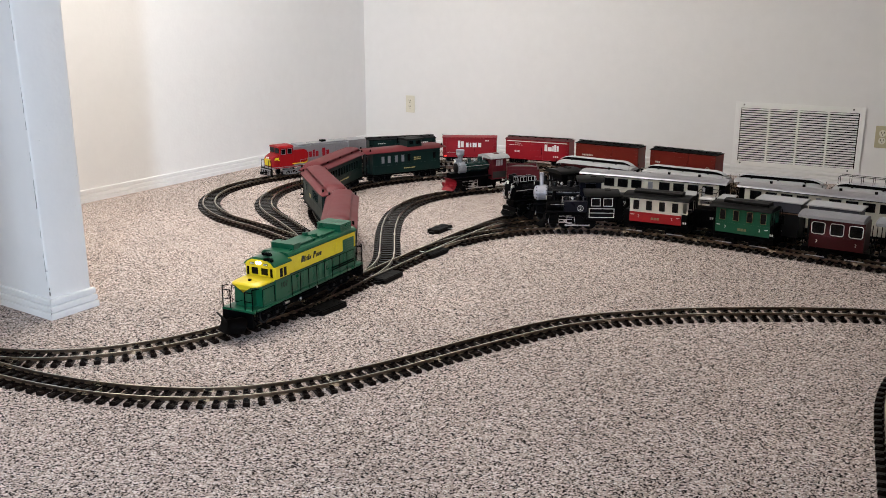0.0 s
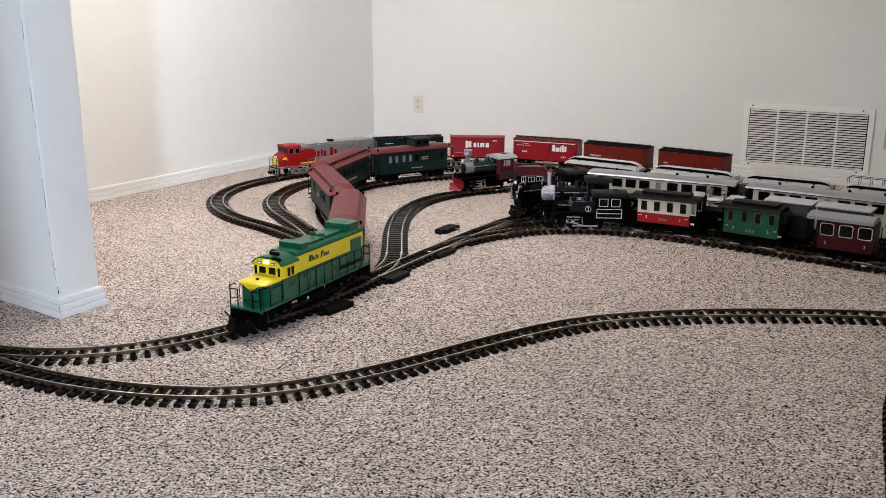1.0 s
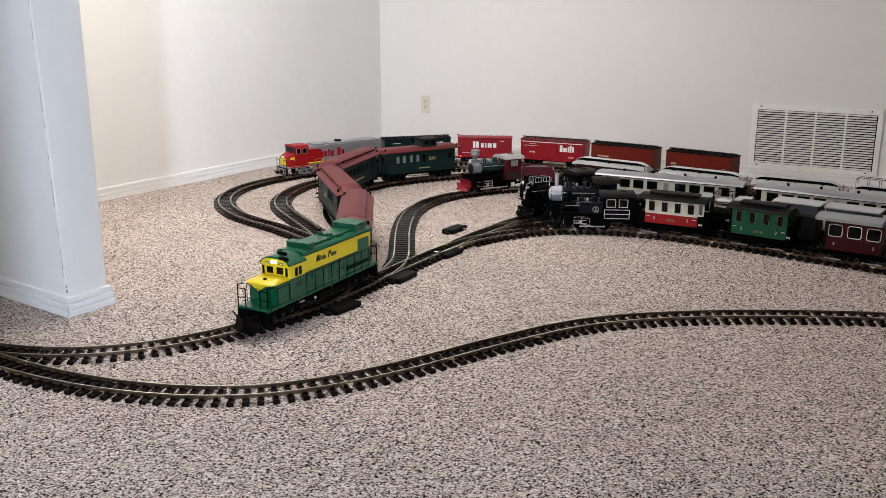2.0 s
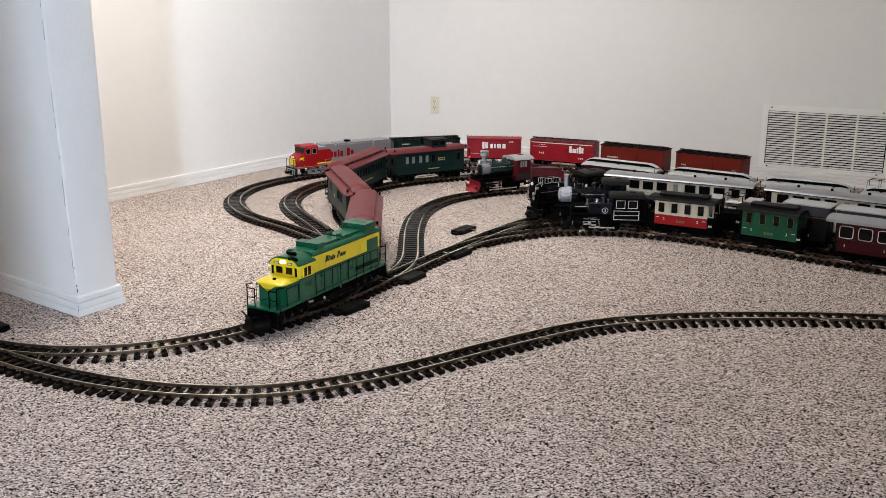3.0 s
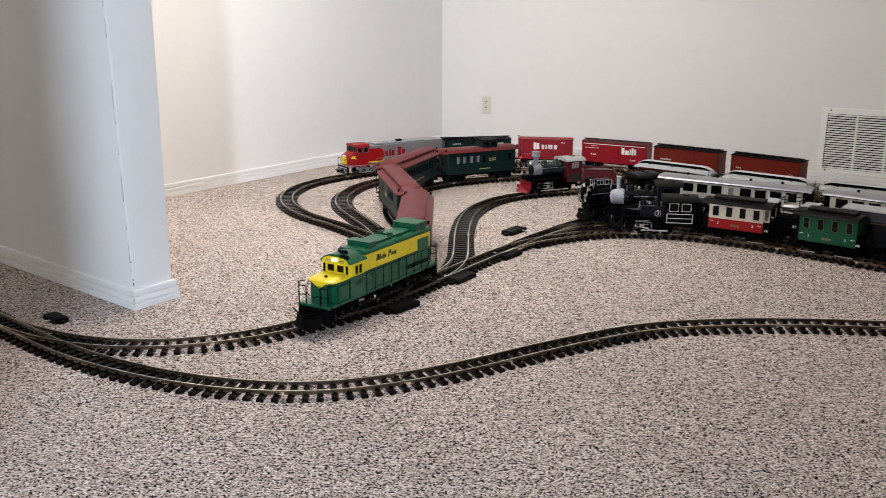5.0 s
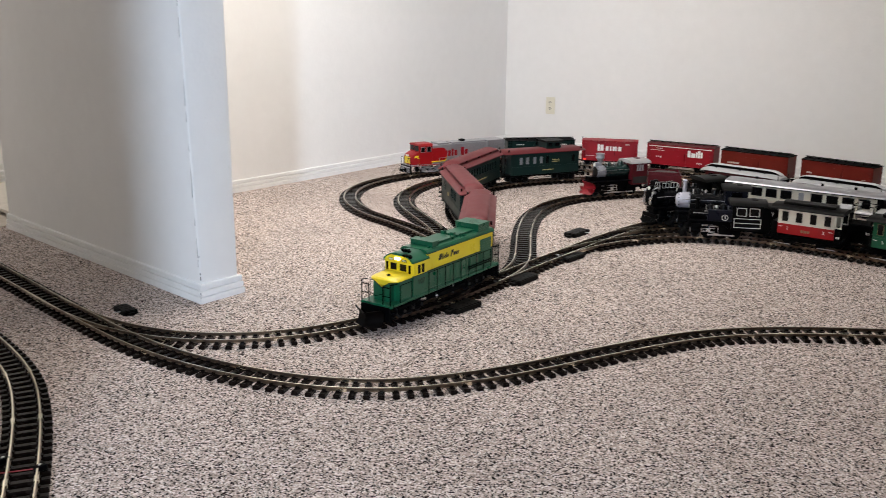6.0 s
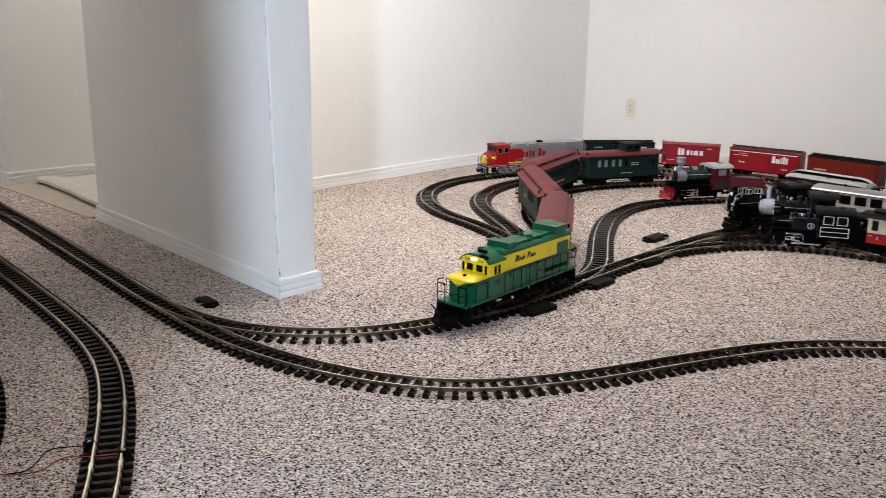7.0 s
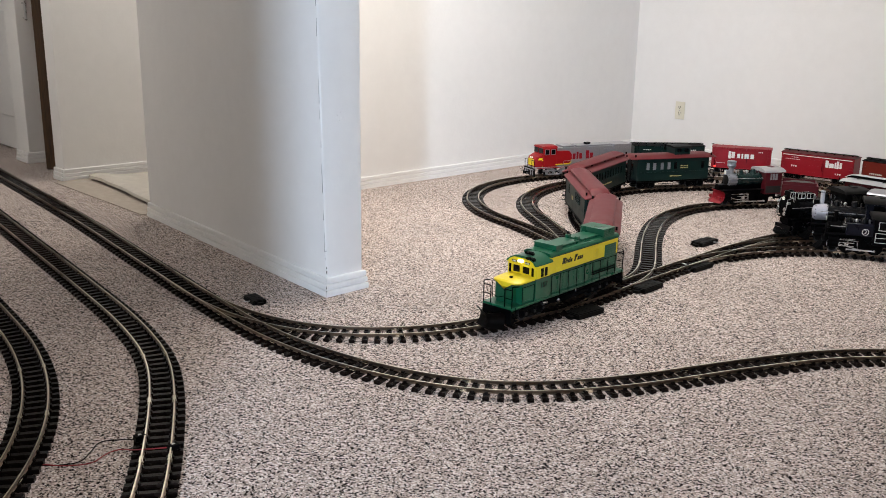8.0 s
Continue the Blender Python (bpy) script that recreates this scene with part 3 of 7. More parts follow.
LEATHER = material("brown_waist_paint", (0.11, 0.05, 0.025), 0.5, vary=0.15, scale=30)
ROOF_SILVER = material("silver_roof_paint", (0.36, 0.36, 0.385), 0.36, metal=0.7, vary=0.1, scale=12, spec=0.3)
SLATE = material("dark_slate_wagon_paint", (0.006, 0.0065, 0.008), 0.45, vary=0.2, scale=20, spec=0.2)
NAVY_BLACK = material("blue_black_tank_paint", (0.004, 0.0045, 0.011), 0.3, vary=0.15, scale=20, spec=0.15)
WHITE = material("white_lettering_paint", (0.82, 0.81, 0.78), 0.5, vary=0.04)
GOLD = material("gold_lettering_paint", (0.56, 0.46, 0.18), 0.45, vary=0.06)
BRASS = material("dull_brass_window_frame", (0.20, 0.155, 0.075), 0.45, metal=0.3, vary=0.1)
INK = material("black_lettering_paint", (0.012, 0.012, 0.010), 0.5, vary=0.1)
BOX_PLASTIC = material("black_ribbed_motor_housing", (0.004, 0.0036, 0.0032), 0.45, vary=0.2, scale=50, spec=0.08)
LOAD = material("grey_coal_load", (0.10, 0.09, 0.085), 0.8, vary=0.4, scale=120, bump=1.0, bump_scale=140)
LAMP_GLASS = material("lamp_lens", (0.8, 0.8, 0.75), 0.15, vary=0.02)
LIT = bpy.data.materials.new("lit_headlamp")
LIT.use_nodes = True
LIT.node_tree.nodes["Principled BSDF"].inputs["Emission Color"].default_value = (1.0, 0.93, 0.75, 1)
LIT.node_tree.nodes["Principled BSDF"].inputs["Emission Strength"].default_value = 4
RED_LAMP = bpy.data.materials.new("lit_red_marker")
RED_LAMP.use_nodes = True
RED_LAMP.node_tree.nodes["Principled BSDF"].inputs["Base Color"].default_value = (0.6, 0.01, 0.01, 1)
RED_LAMP.node_tree.nodes["Principled BSDF"].inputs["Emission Color"].default_value = (1.0, 0.05, 0.03, 1)
RED_LAMP.node_tree.nodes["Principled BSDF"].inputs["Emission Strength"].default_value = 1.2
RT = RAIL_TOP


# ---- rolling stock: shared pieces ----
def wheel_mesh(r, mat, rim):
    b = blank()
    turned(b, [(r * 0.2, -0.0035), (r * 0.75, -0.0028), (r * 0.80, -0.0035), (r, -0.0035), (r, 0.002), (r + 0.0022, 0.0022), (r + 0.0020, 0.0042), (r * 0.8, 0.0042), (r * 0.2, 0.003)],
           Matrix.Rotation(radians(90), 4, "X"), 20)
    for f in b.faces:
        c = f.calc_center_median()
        f.material_index = 1 if math.hypot(c.x, c.z) > r * 0.77 else 0
    me = finish(b, "wheel", 35)
    me.materials.append(mat)
    me.materials.append(rim)
    return me


DARK_RIM = material("blackened_tyre_steel", (0.05, 0.05, 0.052), 0.35, metal=0.8, vary=0.2)
WHEEL = wheel_mesh(0.0185, BLACK, DARK_RIM)
SMALL_WHEEL = wheel_mesh(0.0150, BLACK, DARK_RIM)
DRIVER = wheel_mesh(0.0270, BLACK, BLACK)


def put_wheel(me, r, x, side, parent):
    piece("wheel", me, parent, Matrix.Translation((x, side * GAUGE / 2, RT + 0.0004 + r)) @ (Matrix() if side < 0 else Matrix.Rotation(math.pi, 4, "Z")))


def truck(parent, x, base=0.072, r=0.0185, me=None, frame_mat=None):
    """A two-axle truck: arch-bar side frames, springs, bolster and four wheels."""
    b = blank()
    for s in (-1, 1):
        y = s * 0.040
        box(b, x - base * 0.78, x + base * 0.78, y - 0.003, y + 0.003, RT + r + 0.010, RT + r + 0.016)
        box(b, x - base * 0.42, x + base * 0.42, y - 0.003, y + 0.003, RT + r - 0.011, RT + r - 0.006)
        for d in (-1, 1):
            box(b, x + d * base / 2 - 0.008, x + d * base / 2 + 0.008, y - 0.005, y + 0.005, RT + r - 0.007, RT + r + 0.012)
            rod(b, (x + d * base * 0.42, y, RT + r + 0.010), (x + d * 0.012, y, RT + r - 0.008), 0.0024, 6)
            rod(b, (x + d * 0.006, y, RT + r - 0.006), (x + d * 0.006, y, RT + r + 0.010), 0.004, 8)
    box(b, x - 0.010, x + 0.010, -0.040, 0.040, RT + r + 0.004, RT + r + 0.018)
    t = part("truck", b, frame_mat or BLACK, parent)
    for d in (-1, 1):
        for s in (-1, 1):
            put_wheel(me or WHEEL, r, x + d * base / 2, s, t)
    return t


def coupler(parent, x, d):
    b = blank()
    box(b, min(x, x + d * 0.030), max(x, x + d * 0.030), -0.006, 0.006, RT + 0.020, RT + 0.028)
    box(b, min(x + d * 0.026, x + d * 0.036), max(x + d * 0.026, x + d * 0.036), -0.012, 0.012, RT + 0.017, RT + 0.031)
    bevel(b, 0.001, 1)
    part("coupler", b, BLACK, parent)


def bars(name, parent, mat, side, y, items, label="", m=None):
    """Flat painted marks on a side: (x, z, width, height, slant) each, one mesh a mark."""
    for x, z, w, h, *sl in items:
        k = sl[0] if sl else 0.0
        b = blank()
        y0, y1 = sorted((side * y, side * (y + 0.0007)))
        for v in box(b, x - w / 2, x + w / 2, y0, y1, z - h / 2, z + h / 2):
            v.co.x -= (v.co.z - z) * k * side
        part(name, b, mat, parent, label)


def words(n, x0, z, w, h, gap=0.3, seed=0, slant=0.0):
    """Plain bars in place of letters: n of them, from x0 over a width w."""
    r = random.Random(seed)
    step = w / n
    out = []
    for i in range(n):
        k = r.uniform(0.85, 1.1)
        out.append((x0 + step * (i + 0.5), z, step * (1 - gap), h * k, slant))
    return out


def lettering(text, parent, mat, x, side, y, z, size, label=""):
    """Readable characters as a thin mesh on a side, centred on x."""
    cu = bpy.data.curves.new("text", "FONT")
    cu.body, cu.size, cu.align_x, cu.align_y, cu.extrude = text, size, "CENTER", "CENTER", 0.0004
    tmp = bpy.data.objects.new("text", cu)
    scene.collection.objects.link(tmp)
    dg = bpy.context.evaluated_depsgraph_get()
    me = bpy.data.meshes.new_from_object(tmp.evaluated_get(dg))
    bpy.data.objects.remove(tmp)
    bpy.data.curves.remove(cu)
    me.materials.clear()
    me.materials.append(mat)
    ob = new("lettering", me)
    ob.parent = parent
    ob.matrix_basis = pose(x, side * (y + 0.0005), z, 90, 0, 0 if side < 0 else 180)
    return tagged(ob, label)


def pipe(b, pts, r, sides=6):
    for p, q in zip(pts, pts[1:]):
        rod(b, p, q, r, sides)


def arch(w, z0, h, n=8, flat=0.0):
    """The upper half of a roof section, from one eave to the other."""
    return [(w / 2 * math.cos(math.pi * i / n), z0 + h * math.sin(math.pi * i / n) ** (0.75 + flat)) for i in range(n + 1)]


def thing(name, label, category, group=""):
    return tagged(new(name), label, category, group)


def set_on(ob, route, s, half, flip=False):
    """Stand a thing on a route: its middle at s, its trucks at s - half and s + half."""
    a, _ = at(route, s - half)
    b_, _ = at(route, s + half)
    h = math.atan2(b_.y - a.y, b_.x - a.x) + (math.pi if flip else 0)
    c = (a + b_) / 2
    ob.matrix_world = Matrix.Translation((c.x, c.y, 0)) @ Matrix.Rotation(h, 4, "Z")
    return ob


PLOUGH = material("dark_brown_plough_paint", (0.0028, 0.0020, 0.0018), 0.5, vary=0.25, scale=40, spec=0.03)


# ---- diesel with a long hood ----
def hood_diesel():
    o = thing("diesel_locomotive", "green and yellow model diesel locomotive with black handrails on track", "model train")
    W = 0.050
    WAIST, BAND, TOP = 0.143, 0.195, 0.208     # foot of the yellow band, its head, the hood's roof
    b = blank()
    box(b, -0.298, 0.298, -W - 0.006, W + 0.006, 0.071, 0.080)
    bevel(b, 0.0015, 1)
    part("deck", b, GREEN, o)
    b = blank()
    box(b, -0.150, 0.130, -0.035, 0.035, 0.040, 0.071)
    bevel(b, 0.004, 2)
    part("fuel_tank", b, BLACK, o)
    # long hood: lower half green, upper half yellow
    b = blank()
    box(b, -0.268, 0.112, -W, W, 0.080, WAIST)
    bmesh.ops.bevel(b, geom=[e for e in b.edges if e.verts[0].co.x < -0.26 and e.verts[1].co.x < -0.26 and abs(e.verts[0].co.z - e.verts[1].co.z) > 0.03], offset=0.008, segments=3, affect="EDGES")
    part("hood_side", b, GREEN, o, smooth=40)
    b = blank()
    box(b, -0.2685, 0.112, -W - 0.0003, W + 0.0003, WAIST + 0.0003, BAND)
    bmesh.ops.bevel(b, geom=[e for e in b.edges if e.verts[0].co.x < -0.26 and e.verts[1].co.x < -0.26 and abs(e.verts[0].co.z - e.verts[1].co.z) > 0.03], offset=0.008, segments=3, affect="EDGES")
    part("hood_band", b, YELLOW, o, "yellow band along the hood", smooth=40)
    b = blank()
    sweep(b, [(-W - 0.001, BAND + 0.0003), (W + 0.001, BAND + 0.0003), (W, BAND + 0.005), (W - 0.006, BAND + 0.011), (W - 0.016, TOP), (-W + 0.016, TOP), (-W + 0.006, BAND + 0.011), (-W, BAND + 0.005)], -0.269, 0.112)
    part("hood_roof", b, GREEN, o, smooth=25)
    b = blank()
    for s in (-1, 1):
        box(b, -0.262, 0.112, s * (W + 0.0006) - 0.0008, s * (W + 0.0006) + 0.0008, WAIST - 0.0022, WAIST + 0.0006)
        box(b, -0.262, 0.112, s * (W + 0.0008) - 0.0007, s * (W + 0.0008) + 0.0007, BAND - 0.0010, BAND + 0.0008)
    loose("stripe", b, INK, o, "thin black dividing line")
    for s in (-1, 1):
        # engine doors between the stanchions
        for i in range(9):
            x = 0.090 - i * 0.0285
            b = blank()
            box(b, x - 0.0122, x + 0.0122, *sorted((s * W, s * (W + 0.0020))), 0.086, WAIST - 0.006)
            bevel(b, 0.0009, 1)
            d = part("door", b, GREEN, o)
            b = blank()
            rod(b, (x + 0.009, s * (W + 0.0019), 0.108), (x + 0.009, s * (W + 0.0030), 0.108), 0.0011, 6)
            part("latch", b, GREEN, d)
        for x in (0.110, 0.066, 0.022, -0.022, -0.066, -0.110, -0.154, -0.198, -0.242):
            b = blank()
            rod(b, (x, s * (W + 0.0062), 0.074), (x, s * (W + 0.0062), 0.1385), 0.0013, 6)
            part("stanchion", b, BLACK, o)
        b = blank()
        rod(b, (-0.243, s * (W + 0.0062), 0.1385), (0.111, s * (W + 0.0062), 0.1385), 0.0011, 6)
        part("handrail", b, BLACK, o)
        b = blank()
        for z0 in (0.097, 0.104):
            box(b, -0.242, -0.110, *sorted((s * (W + 0.0026), s * (W + 0.0066))), z0, z0 + 0.003)
        loose("step_rail", b, BLACK, o)
        # radiator shutters cut into the band
        b = blank()
        box(b, -0.249, -0.183, *sorted((s * (W + 0.0003), s * (W + 0.0026))), 0.090, 0.181)
        bevel(b, 0.0008, 1)
        g = part("radiator_grille", b, GREEN, o, "green radiator shutter")
        for k in range(11):
            b = blank()
            z = 0.094 + k * 0.0078
            box(b, -0.245, -0.187, *sorted((s * (W + 0.0026), s * (W + 0.0036))), z, z + 0.0038)
            part("louvre", b, GREEN, g)
        # plain bars in the shape of the maker's script
        bars("sign", o, INK, s, W + 0.0005, [(-s * (-0.046 + 0.0128 * i), 0.171 + dz, wd * 1.3, ht, 0.3) for i, wd, ht, dz in (
            (0, 0.0050, 0.021, 0.001), (0.55, 0.0045, 0.020, 0.001), (1.15, 0.0040, 0.017, 0.0), (1.65, 0.0030, 0.011, -0.002), (2.2, 0.0030, 0.012, -0.002), (2.75, 0.0035, 0.017, 0.0), (3.4, 0.0060, 0.010, -0.003),
            (5.0, 0.0045, 0.021, 0.001), (5.55, 0.0055, 0.010, 0.006), (6.3, 0.0070, 0.011, -0.003), (7.15, 0.0055, 0.011, -0.003), (7.9, 0.0055, 0.011, -0.003))])
        for x0, x1, z0, z1 in ((-0.142, -0.128, 0.152, 0.178), (-0.160, -0.146, 0.152, 0.178), (0.074, 0.088, 0.147, 0.162), (0.036, 0.052, 0.149, 0.164)):
            b = blank()
            box(b, x0, x1, *sorted((s * W, s * (W + 0.0014))), z0, z1)
            bevel(b, 0.0006, 1)
            v = part("vent", b, YELLOW, o)
            b = blank()
            for k in range(4):
                z = z0 + (z1 - z0) * (k + 0.6) / 4.4
                box(b, x0 + 0.0015, x1 - 0.0015, *sorted((s * (W + 0.0014), s * (W + 0.0020))), z - 0.0011, z + 0.0008)
            loose("louvre", b, YELLOW, v)
    # roof: exhaust housing, low lids, chimney, radiator housing
    for x0, x1, hw, z0, z1 in ((0.040, 0.074, 0.042, 0.201, 0.2225), (-0.060, 0.0398, 0.031, 0.2075, 0.2140), (-0.174, -0.0805, 0.029, 0.2075, 0.2140), (-0.247, -0.180, 0.045, 0.200, 0.2305)):
        b = blank()
        box(b, x0, x1, -hw, hw, z0, z1)
        bevel(b, 0.0014, 1)
        rb = part("roof_box", b, GREEN, o)
        b = blank()
        box(b, x0 - 0.0014, x1 + 0.0014, -hw - 0.0014, hw + 0.0014, z1 - 0.0005, z1 + 0.0016)
        part("lid", b, GREEN, rb)
        if z1 > 0.23:
            b = blank()
            for s in (-1, 1):
                for k in range(4):
                    box(b, x0 + 0.004, x1 - 0.004, *sorted((s * hw, s * (hw + 0.0012))), 0.2085 + k * 0.0055, 0.2112 + k * 0.0055)
            loose("louvre", b, GREEN, rb)
    for y in (-0.018, 0.018):
        b = blank()
        box(b, -0.079, -0.064, y - 0.007, y + 0.007, 0.2065, 0.2245)
        bevel(b, 0.0018, 2)
        part("chimney", b, GREEN, o)
    b = blank()
    rod(b, (-0.0715, -0.018, 0.2240), (-0.0715, -0.018, 0.2305), 0.0022)
    turned(b, [(0.0030, 0.2302), (0.0052, 0.2312), (0.0048, 0.2340), (0.0020, 0.2346)], Matrix.Translation((-0.0715, -0.018, 0)), 10)
    part("bell", b, BLACK, o, smooth=40)
    # cab
    CW, EAVE = W + 0.0035, 0.1825
    b = blank()
    box(b, 0.1122, 0.186, -CW, CW, 0.080, WAIST)
    part("cab_side", b, GREEN, o)
    b = blank()
    box(b, 0.1118, 0.1865, -CW - 0.0004, CW + 0.0004, WAIST + 0.0003, EAVE)
    bmesh.ops.bevel(b, geom=[e for e in b.edges if abs(e.verts[0].co.z - e.verts[1].co.z) > 0.03], offset=0.004, segments=3, affect="EDGES")
    part("cab", b, YELLOW, o, "yellow cab upper half", smooth=40)
    b = blank()
    sweep(b, [(-CW - 0.003, EAVE), (CW + 0.003, EAVE), (CW + 0.0025, EAVE + 0.004), (CW * 0.84, EAVE + 0.013), (CW * 0.55, EAVE + 0.021), (CW * 0.25, EAVE + 0.0245), (-CW * 0.25, EAVE + 0.0245), (-CW * 0.55, EAVE + 0.021),
              (-CW * 0.84, EAVE + 0.013), (-CW - 0.0025, EAVE + 0.004)], 0.106, 0.190)
    part("cab_roof", b, GREEN, o, smooth=30)
    b = blank()
    sweep(b, [(-CW + 0.002, EAVE - 0.001), (CW - 0.002, EAVE - 0.001), (CW * 0.80, EAVE + 0.010), (CW * 0.5, EAVE + 0.018), (-CW * 0.5, EAVE + 0.018), (-CW * 0.80, EAVE + 0.010)], 0.1855, 0.1912)
    part("cab_brow", b, YELLOW, o, "yellow panel above the windscreens")

    def glazed(x0, x1, y0, y1, z0, z1, name, m):
        """A pane with its frame, in the plane x-z on m."""
        b = blank()
        box(b, x0, x1, y0, y1, z0, z1, m)
        w = part(name, b, GLASS, o)
        b = blank()
        for q in ((x0 - 0.0022, x0, z0 - 0.0022, z1 + 0.0022), (x1, x1 + 0.0022, z0 - 0.0022, z1 + 0.0022), (x0, x1, z0 - 0.0022, z0), (x0, x1, z1, z1 + 0.0022)):
            box(b, q[0], q[1], y0, y1 + 0.0012, q[2], q[3], m)
        part("window_frame", b, YELLOW, w)

    for s in (-1, 1):
        side = Matrix.Scale(s, 4, (0, 1, 0))
        glazed(0.131, 0.1465, CW - 0.001, CW + 0.0010, 0.1465, 0.1735, "cab_window", side)
        glazed(0.1500, 0.1655, CW - 0.001, CW + 0.0010, 0.1465, 0.1735, "cab_window", side)
        front = Matrix(((0, 1, 0, 0), (s, 0, 0, 0), (0, 0, 1, 0), (0, 0, 0, 1)))
        glazed(0.0055, 0.0300, 0.1860, 0.1880, 0.1545, 0.1755, "windscreen", front)
        glazed(0.0375, 0.0470, 0.1860, 0.1880, 0.1455, 0.1765, "windscreen", front)
        lettering("107", o, INK, 0.145, s, CW, 0.120, 0.024)
        b = blank()
        box(b, 0.1905, 0.1925, *sorted((s * 0.016, s * 0.032)), 0.1845, 0.1910)
        nb = part("number_board", b, INK, o)
        b = blank()
        for k in range(3):
            box(b, 0.1924, 0.1929, s * (0.0195 + k * 0.0045) - 0.0014, s * (0.0195 + k * 0.0045) + 0.0014, 0.1858, 0.1897)
        loose("mark", b, WHITE, nb)
    b = blank()
    for s in (-1, 1):
        rod(b, (0.1900, s * 0.0052, 0.1915), (0.1955, s * 0.0052, 0.1915), 0.0046, 14)
    loose("headlight", b, LIT, o, "twin headlights, lit")
    # short hood, its yellow top dipping to a point on the front
    b = blank()
    box(b, 0.1868, 0.268, -W, W, 0.080, WAIST - 0.0045)
    bmesh.ops.bevel(b, geom=[e for e in b.edges if abs(e.verts[0].co.z - e.verts[1].co.z) > 0.03 and e.verts[0].co.x > 0.25], offset=0.022, segments=4, affect="EDGES")
    part("nose", b, GREEN, o, smooth=40)

    def nose_line(grow):
        """The plan outline of the short hood."""
        pts = [(0.1868, -W - grow), (0.246, -W - grow)]
        for k in range(1, 5):
            a = math.pi / 2 * k / 4
            pts.append((0.246 + (0.022 + grow) * math.sin(a), -W + 0.022 - (0.022 + grow) * math.cos(a)))
        pts += [(0.268 + grow, -0.014), (0.268 + grow, 0.0)]
        return pts + [(x, -y) for x, y in pts[-2::-1]]

    ring = nose_line(0.0012)
    b = blank()
    foot = [b.verts.new((x, y, WAIST - 0.0030 - (0.019 * max(0.0, 1 - abs(y) / 0.030) if x > 0.26 else 0.0))) for x, y in ring]
    edge = [b.verts.new((x, y, WAIST + 0.0012)) for x, y in ring]
    crown = [b.verts.new((0.1868 + (x - 0.1868) * 0.93, y * 0.86, WAIST + 0.0075 - 0.020 * (x - 0.1868))) for x, y in ring]
    n = len(ring)
    for lo, hi in ((foot, edge), (edge, crown)):
        for i in range(n - 1):
            b.faces.new((lo[i], lo[i + 1], hi[i + 1], hi[i]))
    b.faces.new(crown)
    b.faces.new(foot[::-1])
    b.faces.new((foot[0], edge[0], crown[0], crown[-1], edge[-1], foot[-1]))
    part("nose_top", b, YELLOW, o, "yellow nose top with a pointed front edge", smooth=35)
    b = blank()
    line = [(x, y, WAIST - 0.0034 - (0.019 * max(0.0, 1 - abs(y) / 0.030) if x > 0.26 else 0.0)) for x, y in nose_line(0.0014)]
    pipe(b, line, 0.0011, 5)
    part("stripe", b, INK, o, "thin black dividing line")
    for s in (-1, 1):
        b = blank()
        pipe(b, [(0.190, s * (CW + 0.0006), WAIST - 0.001), (0.1115, s * (CW + 0.0006), WAIST - 0.001)], 0.0011, 5)
        part("stripe", b, INK, o, "thin black dividing line")
        b = blank()
        pipe(b, [(0.252, s * (W + 0.0058), 0.080), (0.252, s * (W + 0.0058), 0.132), (0.196, s * (W + 0.0058), 0.132), (0.196, s * (W + 0.0058), 0.080)], 0.0011, 6)
        part("handrail", b, BLACK, o)
        b = blank()
        box(b, 0.200, 0.240, *sorted((s * W, s * (W + 0.0014))), 0.088, 0.126)
        bevel(b, 0.0007, 1)
        part("door", b, GREEN, o)
    b = blank()
    rod(b, (0.236, 0, 0.1462), (0.236, 0, 0.1535), 0.0052, 10)
    part("nose_lamp", b, BLACK, o)
    # horns on the cab roof
    for x, y, z in ((0.158, 0.010, 0.2085), (0.184, 0.034, 0.2005)):
        b = blank()
        box(b, x - 0.005, x + 0.005, y - 0.011, y + 0.011, z - 0.004, z + 0.003)
        for k in (-1, 0, 1):
            rod(b, (x - 0.004, y + k * 0.007, z + 0.005), (x + 0.020 - abs(k) * 0.004, y + k * 0.007, z + 0.006), 0.0018, 8, 0.0040)
        part("horn", b, BLACK, o, smooth=40)
    # tail lamps high on the rear of the hood
    b = blank()
    for s in (-1, 1):
        rod(b, (-0.2688, s * 0.0065, 0.1985), (-0.2720, s * 0.0065, 0.1985), 0.0042, 12)
    loose("tail_light", b, LAMP_GLASS, o)
    # end rails, pilots, plough
    for d in (-1, 1):
        x = d * 0.296
        for s in (-1, 1):
            b = blank()
            pipe(b, [(x, s * 0.026, 0.080), (x, s * 0.026, 0.133), (x, s * 0.053, 0.133), (x, s * 0.053, 0.080)], 0.0019)
            pipe(b, [(x, s * 0.053, 0.133), (x, s * 0.053, 0.143), (x - d * 0.030, s * 0.055, 0.139)], 0.0017)
            rod(b, (x, s * 0.026, 0.106), (x, s * 0.053, 0.106), 0.0013)
            part("end_rail", b, BLACK, o)
            b = blank()
            rod(b, (x - d * 0.012, s * 0.0565, 0.080), (x - d * 0.012, s * 0.0565, 0.038), 0.0016)
            part("grab_rail", b, BLACK, o)
            b = blank()
            for z in (0.036, 0.052):
                box(b, *sorted((x - d * 0.002, x - d * 0.026)), *sorted((s * 0.040, s * 0.056)), z, z + 0.003)
            loose("step", b, BLACK, o)
        b = blank()
        pipe(b, [(x, -0.026, 0.112), (x + d * 0.002, 0.0, 0.103), (x, 0.026, 0.112)], 0.0010)
        part("chain", b, BLACK, o)
        b = blank()
        sweep(b, [(-0.055, 0.030), (0.055, 0.030), (0.053, 0.074), (-0.053, 0.074)], *sorted((d * 0.292, d * 0.300)))
        part("pilot", b, BLACK, o)
